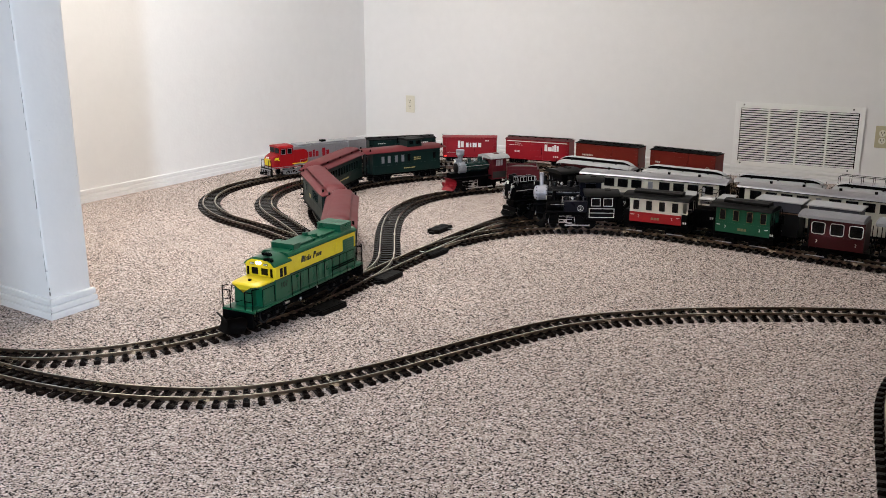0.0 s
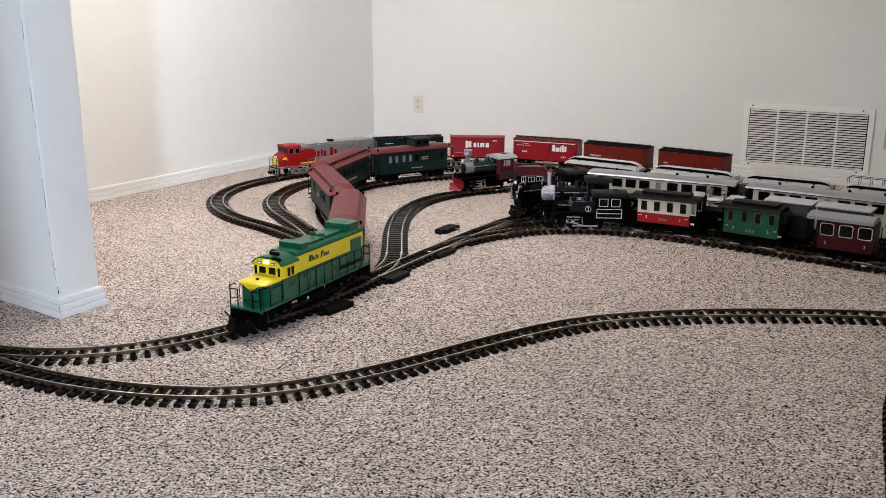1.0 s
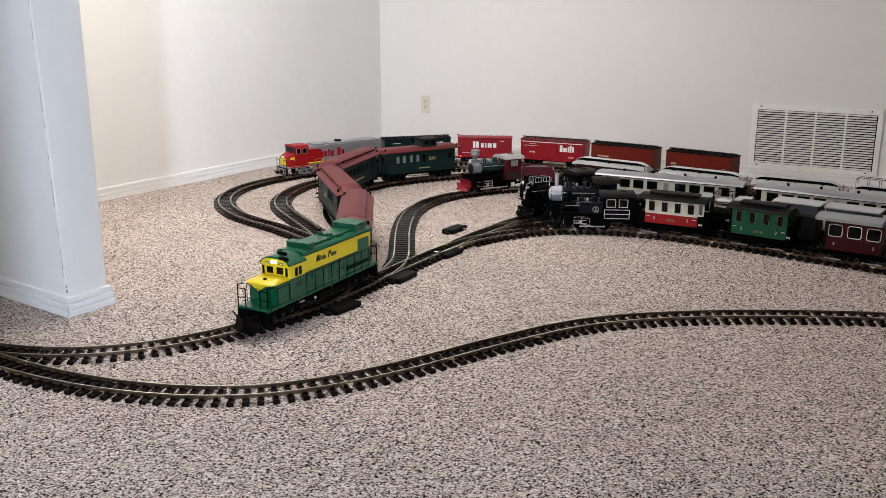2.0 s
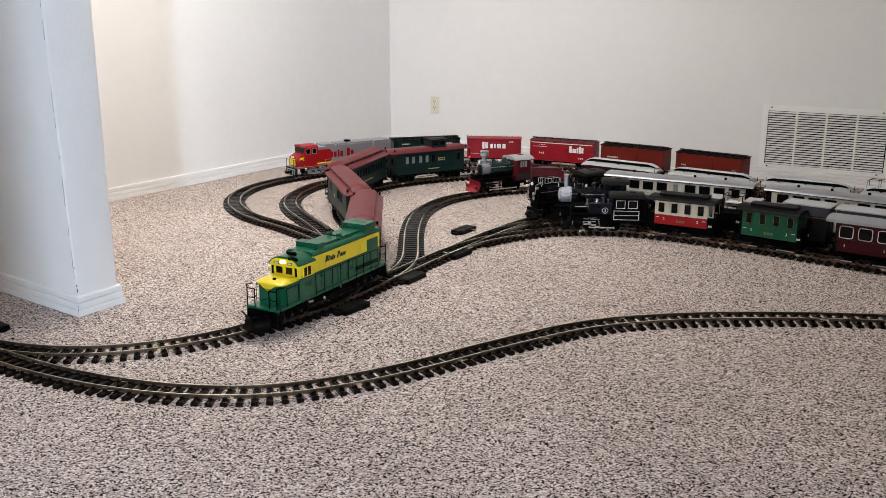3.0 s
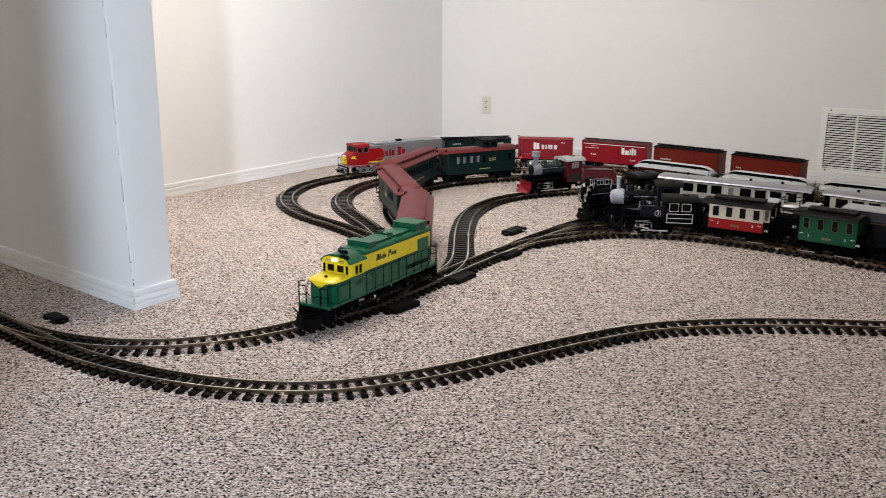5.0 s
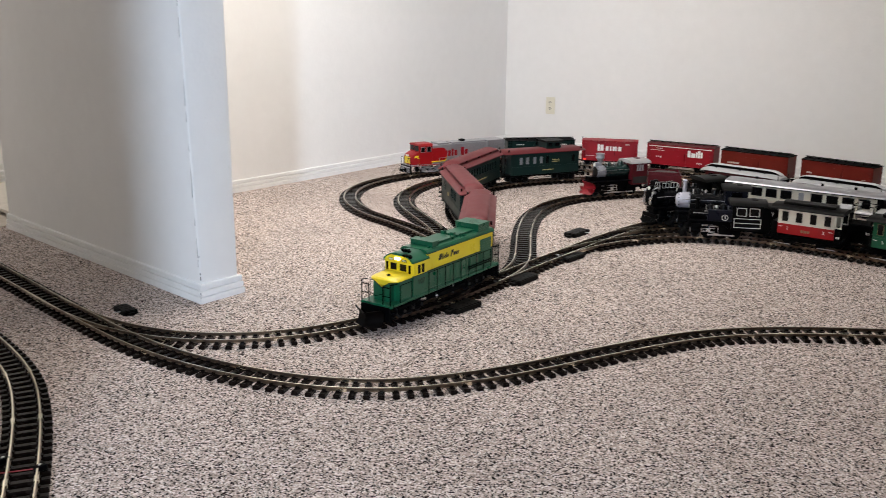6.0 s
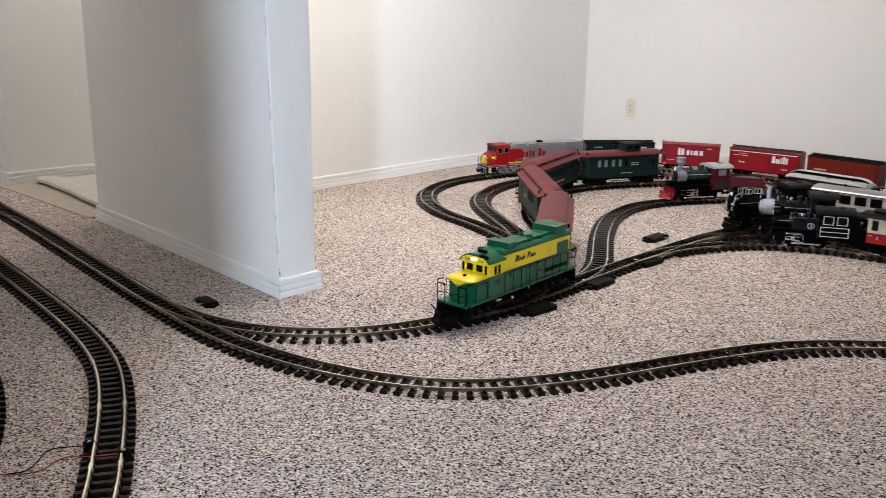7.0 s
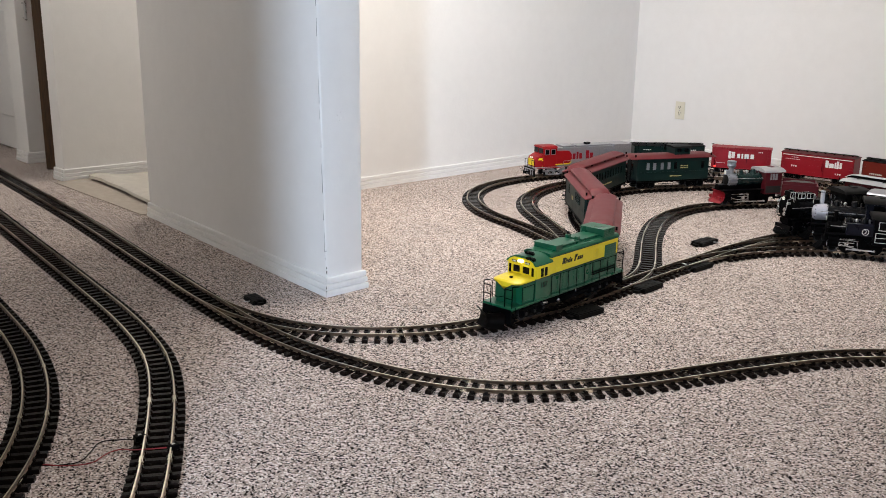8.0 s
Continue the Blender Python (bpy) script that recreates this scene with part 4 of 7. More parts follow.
        if d > 0:
            b = blank()
            prof = [(0.020, 0.023), (0.008, 0.033), (0.003, 0.044), (0.007, 0.056), (0.017, 0.064), (0.024, 0.066)]     # hollow blade: forward reach, height
            rows = []
            for q in (-1.0, -0.6, -0.2, 0.0, 0.2, 0.6, 1.0):
                out, lift = 0.022 * (1 - abs(q)), 0.010 * abs(q)
                rows.append([[b.verts.new((0.314 + k + f_ + out, q * 0.046, z_ + lift * (z_ - 0.023) / 0.043)) for f_, z_ in prof] for k in (0.0, -0.003)])
            for r0, r1 in zip(rows, rows[1:]):
                for k in range(5):
                    b.faces.new((r0[0][k], r1[0][k], r1[0][k + 1], r0[0][k + 1]))
                    b.faces.new((r0[1][k], r0[1][k + 1], r1[1][k + 1], r1[1][k]))
                b.faces.new((r0[0][0], r0[1][0], r1[1][0], r1[0][0]))
                b.faces.new((r0[0][5], r1[0][5], r1[1][5], r0[1][5]))
            for r0 in (rows[0], rows[-1]):
                for k in range(5):
                    b.faces.new((r0[0][k], r0[0][k + 1], r0[1][k + 1], r0[1][k]))
            box(b, 0.299, 0.318, -0.026, 0.026, 0.038, 0.054)
            part("snowplough", b, PLOUGH, o, "dark curved snowplough blade", smooth=50)
        coupler(o, d * 0.296, d)
    for x in (-0.175, 0.175):
        t = truck(o, x, 0.086, 0.021, WHEEL_D, BLACK)
        put_wheel(WHEEL_D, 0.021, x, -1, t)
        put_wheel(WHEEL_D, 0.021, x, 1, t)
        b = blank()
        for s in (-1, 1):
            for q in (-0.043, 0.0, 0.043):
                rod(b, (x + q, s * 0.0450, RT + 0.0215), (x + q, s * 0.0475, RT + 0.0215), 0.0050, 10)
        loose("axle_box", b, DARK_RIM, t)
    for s in (-1, 1):
        b = blank()
        rod(b, (-0.085, s * 0.048, 0.052), (0.062, s * 0.048, 0.052), 0.0085, 12)
        a = part("air_tank", b, BLACK, o, smooth=40)
        b = blank()
        for x0, x1 in ((0.062, 0.067), (-0.085, -0.090)):
            rod(b, (x0, s * 0.048, 0.052), (x1, s * 0.048, 0.052), 0.0080, 12, 0.0035)
        loose("tank_cap", b, STEEL, a, "bright metal air tank end", smooth=40)
        b = blank()
        rod(b, (0.125, s * 0.0520, 0.060), (0.150, s * 0.0520, 0.062), 0.0055, 10)
        rod(b, (-0.030, s * 0.0500, 0.040), (-0.030, s * 0.0500, 0.070), 0.0016)
        loose("pipe", b, STEEL, o, smooth=40)
    return o


WHEEL_D = wheel_mesh(0.021, BLACK, DARK_RIM)
ROUTES["passenger_way"] = spline(LINES["stem"][::-1][1:-2] + [(-0.36, 2.99)] + LINES["ladder"][7:1:-1] + LINES["ladder"][1:0:-1])


# ---- dark green cars with red roofs ----
def red_roof(o, length, w=0.118, z0=0.180, raised=True):
    half = length / 2
    b = blank()
    sec = [(-w / 2 - 0.007, z0), (w / 2 + 0.007, z0), (w / 2 + 0.007, z0 + 0.003), (w / 2 - 0.002, z0 + 0.010), (w * 0.40, z0 + 0.0155), (w * 0.30, z0 + 0.019), (-w * 0.30, z0 + 0.019), (-w * 0.40, z0 + 0.0155),
           (-w / 2 + 0.002, z0 + 0.010), (-w / 2 - 0.007, z0 + 0.003)]
    sweep(b, sec, -half, half)
    droop_roof(b, half, 0.040, z0, 0.62)
    part("roof", b, ROOF_RED, o, smooth=22)
    if not raised:
        return
    b = blank()
    sec = [(-w * 0.30, z0 + 0.012), (w * 0.30, z0 + 0.012), (w * 0.30, z0 + 0.027), (w * 0.345, z0 + 0.0285), (w * 0.335, z0 + 0.0315), (w * 0.22, z0 + 0.0385), (0, z0 + 0.041), (-w * 0.22, z0 + 0.0385),
           (-w * 0.335, z0 + 0.0315), (-w * 0.345, z0 + 0.0285), (-w * 0.30, z0 + 0.027)]
    sweep(b, sec, -half + 0.006, half - 0.006)
    droop_roof(b, half - 0.006, 0.052, z0 + 0.002, 0.72)
    part("clerestory", b, ROOF_RED, o, smooth=22)
    for s in (-1, 1):
        for x in (-0.16, 0.0, 0.16):
            b = blank()
            box(b, x - 0.011, x + 0.011, *sorted((s * w * 0.298, s * (w * 0.30 + 0.0008))), z0 + 0.0205, z0 + 0.0262)
            part("clerestory_window", b, GLASS, o)


def droop_roof(b, half, run, floor_z, share):
    """Round the two ends of a long roof down towards its eaves."""
    bmesh.ops.subdivide_edges(b, edges=[e for e in b.edges if abs(e.verts[0].co.x - e.verts[1].co.x) > half], cuts=40)
    for v in b.verts:
        k = max(0.0, (abs(v.co.x) - (half - run)) / run)
        v.co.z -= max(0.0, v.co.z - floor_z) * share * k * k * k
        v.co.y *= 1 - 0.10 * k * k * k


def end_platform(o, d, half, w=0.11, mat=None):
    b = blank()
    x0, x1 = d * (half - 0.038), d * half
    box(b, *sorted((x0, x1)), -w / 2, w / 2, 0.066, 0.071)
    for s in (-1, 1):
        box(b, *sorted((x0, x1 - d * 0.008)), *sorted((s * w / 2, s * (w / 2 - 0.022))), 0.046, 0.049)
    part("platform", b, mat or BLACK, o)
    for s in (-1, 1):
        b = blank()
        pipe(b, [(x1 - d * 0.002, s * w * 0.46, 0.071), (x1 - d * 0.002, s * w * 0.46, 0.108), (x1 - d * 0.002, s * w * 0.16, 0.108), (x1 - d * 0.002, s * w * 0.16, 0.071)], 0.0014)
        rod(b, (x1 - d * 0.002, s * w * 0.46, 0.09), (x1 - d * 0.002, s * w * 0.16, 0.09), 0.001)
        part("railing", b, BLACK, o)
        b = blank()
        rod(b, (x1 - d * 0.004, s * w * 0.47, 0.071), (x1 - d * 0.004, s * w * 0.47, 0.180), 0.0014)
        part("post", b, BLACK, o)
    b = blank()
    rod(b, (x1 - d * 0.003, -w * 0.1, 0.071), (x1 - d * 0.003, -w * 0.1, 0.122), 0.0012)
    turned(b, [(0.009, 0), (0.009, 0.0015)], Matrix.Translation((x1 - d * 0.003, -w * 0.1, 0.122)), 12)
    part("brake_wheel", b, BLACK, o)


def window(o, x, z, w, h, side, y, frame_mat, depth=0.0016, glass=None, border=0.002):
    b = blank()
    box(b, x - w / 2, x + w / 2, *sorted((side * (y - 0.0005), side * (y + 0.0006))), z - h / 2, z + h / 2)
    g = part("window", b, glass or GLASS, o)
    b = blank()
    for q in ((x - w / 2 - border, x - w / 2, z - h / 2 - border, z + h / 2 + border), (x + w / 2, x + w / 2 + border, z - h / 2 - border, z + h / 2 + border),
              (x - w / 2, x + w / 2, z + h / 2, z + h / 2 + border), (x - w / 2, x + w / 2, z - h / 2 - border, z - h / 2)):
        box(b, q[0], q[1], *sorted((side * (y - 0.0005), side * (y + depth))), q[2], q[3])
    part("window_frame", b, frame_mat, g)
    return g


def rounded_window(o, x, z, w, h, side, y, frame_mat, r=0.007, border=0.0024):
    """A dark pane in a raised frame with rounded corners."""
    def ring(grow):
        a, c, q = w / 2 + grow, h / 2 + grow, r + grow
        return [(x + sx * (a - q) + q * math.cos(t), z + sz * (c - q) + q * math.sin(t))
                for sx, sz, t0 in ((1, 1, 0), (-1, 1, 90), (-1, -1, 180), (1, -1, 270)) for t in (radians(t0 + 22.5 * i) for i in range(5))]

    b = blank()
    face = [b.verts.new((px, side * (y + 0.0006), pz)) for px, pz in ring(0.0)]
    back = [b.verts.new((px, side * (y - 0.0005), pz)) for px, pz in ring(0.0)]
    n = len(face)
    b.faces.new(face)
    b.faces.new(back[::-1])
    for i in range(n):
        b.faces.new((face[i], back[i], back[(i + 1) % n], face[(i + 1) % n]))
    bmesh.ops.recalc_face_normals(b, faces=b.faces)
    g = part("window", b, GLASS, o)
    b = blank()
    loops = [[b.verts.new((px, side * yy, pz)) for px, pz in ring(grow)] for grow, yy in ((0.0, y - 0.0005), (0.0, y + 0.0014), (border, y + 0.0014), (border, y - 0.0005))]
    for p, q in zip(loops, loops[1:] + loops[:1]):
        for i in range(n):
            b.faces.new((p[i], q[i], q[(i + 1) % n], p[(i + 1) % n]))
    bmesh.ops.recalc_face_normals(b, faces=b.faces)
    part("window_frame", b, frame_mat, g)
    return g


def green_car(kind, length=0.545):
    names = {"baggage": ("baggage_car", "dark green baggage car with a red roof and gold lettering"), "combine": ("combine_car", "dark green combination car with few windows and red roof"),
             "coach": ("passenger_coach", "dark green passenger coach with a red clerestory roof"), "caboose": ("caboose", "dark green caboose with a red roof and cupola")}
    nm, lab = names[kind]
    o = thing(nm, lab, "model train car", "green passenger train")
    half, w = length / 2, 0.112
    body = half - 0.040
    b = blank()
    box(b, -body, body, -w / 2, w / 2, 0.066, 0.181)
    bevel(b, 0.0015, 1)
    part("body", b, COACH_GREEN, o)
    b = blank()
    box(b, -body, body, -0.030, 0.030, 0.054, 0.066)
    for s in (-1, 1):
        box(b, -body, body, *sorted((s * 0.048, s * 0.058)), 0.061, 0.067)
        pipe(b, [(-body * 0.55, s * 0.040, 0.062), (-body * 0.25, s * 0.040, 0.046), (body * 0.25, s * 0.040, 0.046), (body * 0.55, s * 0.040, 0.062)], 0.0014)
    part("underframe", b, BLACK, o)
    red_roof(o, length, raised=kind != "caboose")
    for d in (-1, 1):
        end_platform(o, d, half)
        coupler(o, d * (half - 0.004), d)
        truck(o, d * (half - 0.105))
        b = blank()
        box(b, *sorted((d * body, d * (body + 0.002))), -0.018, 0.018, 0.070, 0.158)
        dr = part("end_door", b, COACH_GREEN, o)
        b = blank()
        box(b, *sorted((d * (body + 0.002), d * (body + 0.0028))), -0.011, 0.011, 0.116, 0.150)
        part("window", b, GLASS, dr)
    for s in (-1, 1):
        f = -s     # so that writing runs the same way on both sides
        if kind == "baggage":
            b = blank()
            box(b, -0.042, 0.042, *sorted((s * w / 2, s * (w / 2 + 0.0028))), 0.069, 0.168)
            bevel(b, 0.0008, 1)
            dr = part("sliding_door", b, COACH_GREEN, o)
            for k in range(4):
                b = blank()
                box(b, -0.028 + k * 0.0155, -0.019 + k * 0.0155, *sorted((s * (w / 2 + 0.0028), s * (w / 2 + 0.0034))), 0.140, 0.160)
                part("window", b, GLASS, dr)
            b = blank()
            rod(b, (0.030, s * (w / 2 + 0.005), 0.128), (0.030, s * (w / 2 + 0.005), 0.158), 0.0016)
            part("grab_rail", b, STEEL, dr)
            bars("sign", o, WHITE, s, w / 2, [(f * x, 0.147, wd, 0.009) for x, wd in ((-0.205, 0.013), (-0.180, 0.008), (-0.155, 0.007), (-0.145, 0.006), (-0.135, 0.007), (-0.112, 0.010), (-0.085, 0.010))])
            bars("sign", o, GOLD, s, w / 2, [(f * -0.150, 0.117, 0.026, 0.012)])
            for q, (tx, sz) in enumerate((("BAGGAGE", 0.0115), ("", 0), ("AND", 0.0115), ("EXPRESS", 0.0115))):
                if tx:
                    lettering(tx, o, GOLD, f * 0.145, s, w / 2, 0.149 - q * 0.0105, sz)
            bars("sign", o, GOLD, s, w / 2, words(6, -0.025 + f * 0.145, 0.1385, 0.05, 0.0055))
            ws = []
        elif kind == "combine":
            ws = [-0.155, 0.030, 0.064, 0.098, 0.132]
            bars("sign", o, GOLD, s, w / 2, [(f * -0.06, 0.118, 0.035, 0.016)])
        elif kind == "coach":
            ws = [-0.175 + 0.035 * i for i in range(11)]
            bars("sign", o, GOLD, s, w / 2, words(12, -0.06, 0.096, 0.12, 0.006))
        else:
            ws = [-0.150, -0.112, -0.068, -0.028, 0.010, 0.172]
            bars("sign", o, GOLD, s, w / 2, words(5, f * 0.062 - 0.022, 0.140, 0.045, 0.005) + words(5, f * 0.062 - 0.022, 0.130, 0.045, 0.005) + words(9, f * 0.015 - 0.035, 0.088, 0.07, 0.005))
        # caboose panes grey: the light seen through its windows is put into the colour
        for x in ws:
            window(o, f * x, 0.142, 0.018, 0.036, s, w / 2, COACH_GREEN, glass=SMOKE_GREY if kind == "caboose" and x < 0 else GLASS)
        b = blank()
        box(b, -body, body, *sorted((s * w / 2, s * (w / 2 + 0.0014))), 0.108, 0.111)
        if kind != "baggage":
            part("belt_rail", b, COACH_GREEN, o)
        else:
            b.free()
    b = blank()
    for x in (-half + 0.028, half - 0.028):
        for s in (-1, 1):
            rod(b, (x, s * 0.052, 0.192), (x, s * 0.052, 0.204), 0.004, 8)
    loose("marker_lamp", b, BLACK, o)
    if kind == "caboose":
        b = blank()
        box(b, 0.010, 0.100, -0.044, 0.044, 0.190, 0.232)
        bevel(b, 0.002, 1)
        c = part("cupola", b, COACH_GREEN, o, "dark cupola on the roof")
        b = blank()
        sec = [(-0.052, 0.232), (0.052, 0.232), (0.045, 0.239), (0, 0.243), (-0.045, 0.239)]
        sweep(b, sec, 0.000, 0.110)
        part("cupola_roof", b, DARK_GREY, c)
        for s in (-1, 1):
            for x in (0.034, 0.076):
                b = blank()
                box(b, x - 0.012, x + 0.012, *sorted((s * 0.0438, s * 0.0450)), 0.210, 0.227)
                part("window", b, GLASS, c)
        b = blank()
        for s in (-1, 1):
            rod(b, (half - 0.006, s * 0.050, 0.130), (half + 0.004, s * 0.050, 0.130), 0.005, 8)
        part("tail_lamp", b, RED_LAMP, o, "small red tail lamp, lit")
        b = blank()
        rod(b, (-0.02, 0.01, 0.215), (-0.02, 0.01, 0.245), 0.005, 8)
        part("chimney", b, BLACK, o)
    return o


TRAIN_HEAD = 4.275
LOCO_HALF = 0.31
set_on(hood_diesel(), "passenger_way", TRAIN_HEAD - LOCO_HALF - 0.026, 0.175)
for i, k in enumerate(("baggage", "combine", "coach", "caboose")):
    set_on(green_car(k, 0.50 if k == "caboose" else 0.578), "passenger_way", TRAIN_HEAD - 2 * LOCO_HALF - 0.035 - 0.2805 - (1.752 if k == "caboose" else 0.600 * i), 0.165, flip=True)



# ---- box cars ----
def boxcar(style, length=0.41):
    spec = {"green": (COACH_GREEN, BLACK, "dark green model boxcar with white stencilling and black roof walk"), "crimson": (CRIMSON, CRIMSON, "plain crimson red model boxcar with one large white sign"),
            "reefer": (CRIMSON, ROOF_RED, "crimson refrigerator car with a white stripe and sign"), "brown": (BOXCAR_BROWN, BLACK, "reddish brown model boxcar with a black roof"),
            "brown_ring": (BOXCAR_BROWN, BLACK, "reddish brown model boxcar with a round emblem")}[style]
    mat, top, lab = spec
    o = thing("boxcar", lab, "model train car", "freight train by the wall")
    half, w = length / 2, 0.105
    z0, z1 = 0.052, 0.168
    b = blank()
    box(b, -half, half, -w / 2, w / 2, z0, z1)
    bevel(b, 0.001, 1)
    part("body", b, mat, o)
    b = blank()
    sweep(b, [(-w / 2 - 0.003, z1), (w / 2 + 0.003, z1), (w / 2 + 0.003, z1 + 0.003), (0, z1 + 0.009), (-w / 2 - 0.003, z1 + 0.003)], -half - 0.003, half + 0.003)
    r = part("roof", b, top, o)
    for i in range(9):
        b = blank()
        x = -half + (i + 0.5) * length / 9
        for s in (-1, 1):
            v = box(b, x - 0.002, x + 0.002, 0, w / 2 + 0.001, 0, 0.002)
            for q in v:
                q.co = Vector((q.co.x, s * q.co.y, z1 + 0.0093 - 0.006 * q.co.y / (w / 2) + q.co.z))
        part("roof_rib", b, top, r)
    if style != "crimson":
        b = blank()
        for y in (-0.009, 0.0, 0.009):
            box(b, -half - 0.004, half + 0.004, y - 0.0038, y + 0.0038, z1 + 0.0122, z1 + 0.0140)
        for i in range(8):
            x = -half + (i + 0.5) * length / 8
            box(b, x - 0.003, x + 0.003, -0.012, 0.012, z1 + 0.006, z1 + 0.0123)
        part("roof_walk", b, BLACK, o)
    b = blank()
    box(b, -half + 0.01, half - 0.01, -0.028, 0.028, 0.046, z0)
    for s in (-1, 1):
        box(b, -half, half, *sorted((s * 0.044, s * 0.0525)), z0 - 0.005, z0)
    part("underframe", b, BLACK, o)
    for s in (-1, 1):
        f = -s
        b = blank()
        dx = -0.005 * f
        box(b, dx - 0.042, dx + 0.042, *sorted((s * w / 2, s * (w / 2 + (0.0006 if style == "crimson" else 0.0025)))), z0 + 0.003, z1 - 0.006)
        for k in range(0 if style == "crimson" else 3):
            box(b, dx - 0.040, dx + 0.040, *sorted((s * (w / 2 + 0.0025), s * (w / 2 + 0.0033))), z0 + 0.02 + k * 0.034, z0 + 0.023 + k * 0.034)
        d = part("door", b, mat, o)
        b = blank()
        rod(b, (dx + 0.036, s * (w / 2 + 0.004), z0 + 0.035), (dx + 0.036, s * (w / 2 + 0.004), z0 + 0.075), 0.001)
        part("latch", b, BLACK, d)
        b = blank()
        box(b, -0.09, 0.09, *sorted((s * w / 2, s * (w / 2 + 0.004))), z1 - 0.005, z1 - 0.002)
        box(b, -0.09, 0.09, *sorted((s * w / 2, s * (w / 2 + 0.004))), z0 + 0.0005, z0 + 0.003)
        loose("door_track", b, mat, o)
        for e in (-1, 1):
            b = blank()
            for x in (e * (half - 0.004), e * (half - 0.022)):
                rod(b, (x, s * (w / 2 + 0.0024), z0), (x, s * (w / 2 + 0.0024), z1), 0.0009)
            for k in range(7):
                z = z0 + 0.008 + k * 0.016
                rod(b, (e * (half - 0.004), s * (w / 2 + 0.0024), z), (e * (half - 0.022), s * (w / 2 + 0.0024), z), 0.0009)
            part("ladder", b, mat if style != "green" else BLACK, o)
        y = w / 2 + (0.0007 if style == "crimson" else 0.0003)
        if style == "green":
            bars("sign", o, WHITE, s, y, words(4, f * -0.13 - 0.025, 0.148, 0.05, 0.005, seed=1) + words(6, f * -0.13 - 0.05, 0.105, 0.07, 0.009, seed=2) + words(5, f * -0.11 - 0.03, 0.090, 0.05, 0.006, seed=3)
                 + words(8, f * 0.11 - 0.045, 0.145, 0.09, 0.009, seed=4) + words(6, f * 0.12 - 0.035, 0.130, 0.06, 0.006, seed=5) + words(3, f * 0.13 - 0.02, 0.080, 0.04, 0.010, seed=6) + words(3, f * -0.10 - 0.02, 0.072, 0.03, 0.010, seed=6))
        elif style == "crimson":
            bars("sign", o, WHITE, s, y, [(f * x, 0.128 + dz, wd, h) for x, wd, h, dz in ((-0.063, 0.014, 0.042, 0.002), (-0.044, 0.018, 0.036, 0.002), (-0.014, 0.016, 0.026, -0.002), (0.006, 0.009, 0.026, -0.002), (0.030, 0.024, 0.026, -0.002),
                                                                                          (0.060, 0.019, 0.026, -0.002))])
            bars("sign", o, WHITE, s, y, words(3, f * 0.105 - 0.015, 0.152, 0.026, 0.006, seed=4) + [(f * -0.11, 0.081, 0.05, 0.0015)])
        elif style == "reefer":
            bars("sign", o, WHITE, s, y, [(f * 0.092 + f * x, 0.128 + dz, wd, h) for x, wd, h, dz in ((-0.036, 0.017, 0.038, 0), (-0.012, 0.024, 0.024, -0.007), (0.008, 0.008, 0.032, -0.003), (0.021, 0.012, 0.040, 0), (0.036, 0.012, 0.032, -0.002))])
            bars("sign", o, WHITE, s, y + 0.003, [(0, z1 - 0.0095, length - 0.02, 0.004)])
            bars("sign", o, WHITE, s, y, words(7, f * -0.13 - 0.045, 0.135, 0.085, 0.003, seed=3) + words(4, f * -0.12 - 0.02, 0.146, 0.04, 0.0025, seed=3) + words(3, f * -0.12 - 0.02, 0.098, 0.035, 0.010, 0.45, seed=7) + words(3, f * 0.12 - 0.02, 0.078, 0.035, 0.008, 0.5, seed=8))
        else:
            bars("sign", o, CREAM, s, y, words(7, f * -0.11 - 0.04, 0.106, 0.07, 0.008, seed=5) if style == "brown" else words(3, f * -0.14 - 0.015, 0.106, 0.03, 0.008, seed=5))
            bars("sign", o, CREAM, s, y, words(4, f * 0.12 - 0.02, 0.080, 0.04, 0.004, seed=9))
            if style == "brown_ring":
                b = blank()
                for k in range(20):
                    a0, a1 = 2 * math.pi * k / 20, 2 * math.pi * (k + 1) / 20
                    rod(b, (f * 0.145 + 0.012 * math.cos(a0), s * (y + 0.0004), 0.092 + 0.012 * math.sin(a0)), (f * 0.145 + 0.012 * math.cos(a1), s * (y + 0.0004), 0.092 + 0.012 * math.sin(a1)), 0.001, 5)
                part("emblem", b, CREAM, o, "pale ring emblem")
    for d in (-1, 1):
        truck(o, d * (half - 0.065), 0.062, 0.0165, WHEEL_B)
        coupler(o, d * half, d)
    b = blank()
    rod(b, (-half - 0.004, 0.02, z0 + 0.09), (-half - 0.004, 0.02, z1 + 0.011), 0.0012)
    turned(b, [(0.008, 0), (0.008, 0.0015)], Matrix.Translation((-half - 0.004, 0.02, z1 + 0.011)), 12)
    part("brake_wheel", b, BLACK, o)
    return o


WHEEL_B = wheel_mesh(0.0165, BLACK, DARK_RIM)
for style, s0, s1 in (("green", 2.915, 3.327), ("crimson", 3.385, 3.712), ("reefer", 3.782, 4.178), ("brown", 4.226, 4.612), ("brown_ring", 4.684, 5.062)):
    set_on(boxcar(style, s1 - s0 - 0.004), "outer", (s0 + s1) / 2, (s1 - s0) / 2 - 0.065)


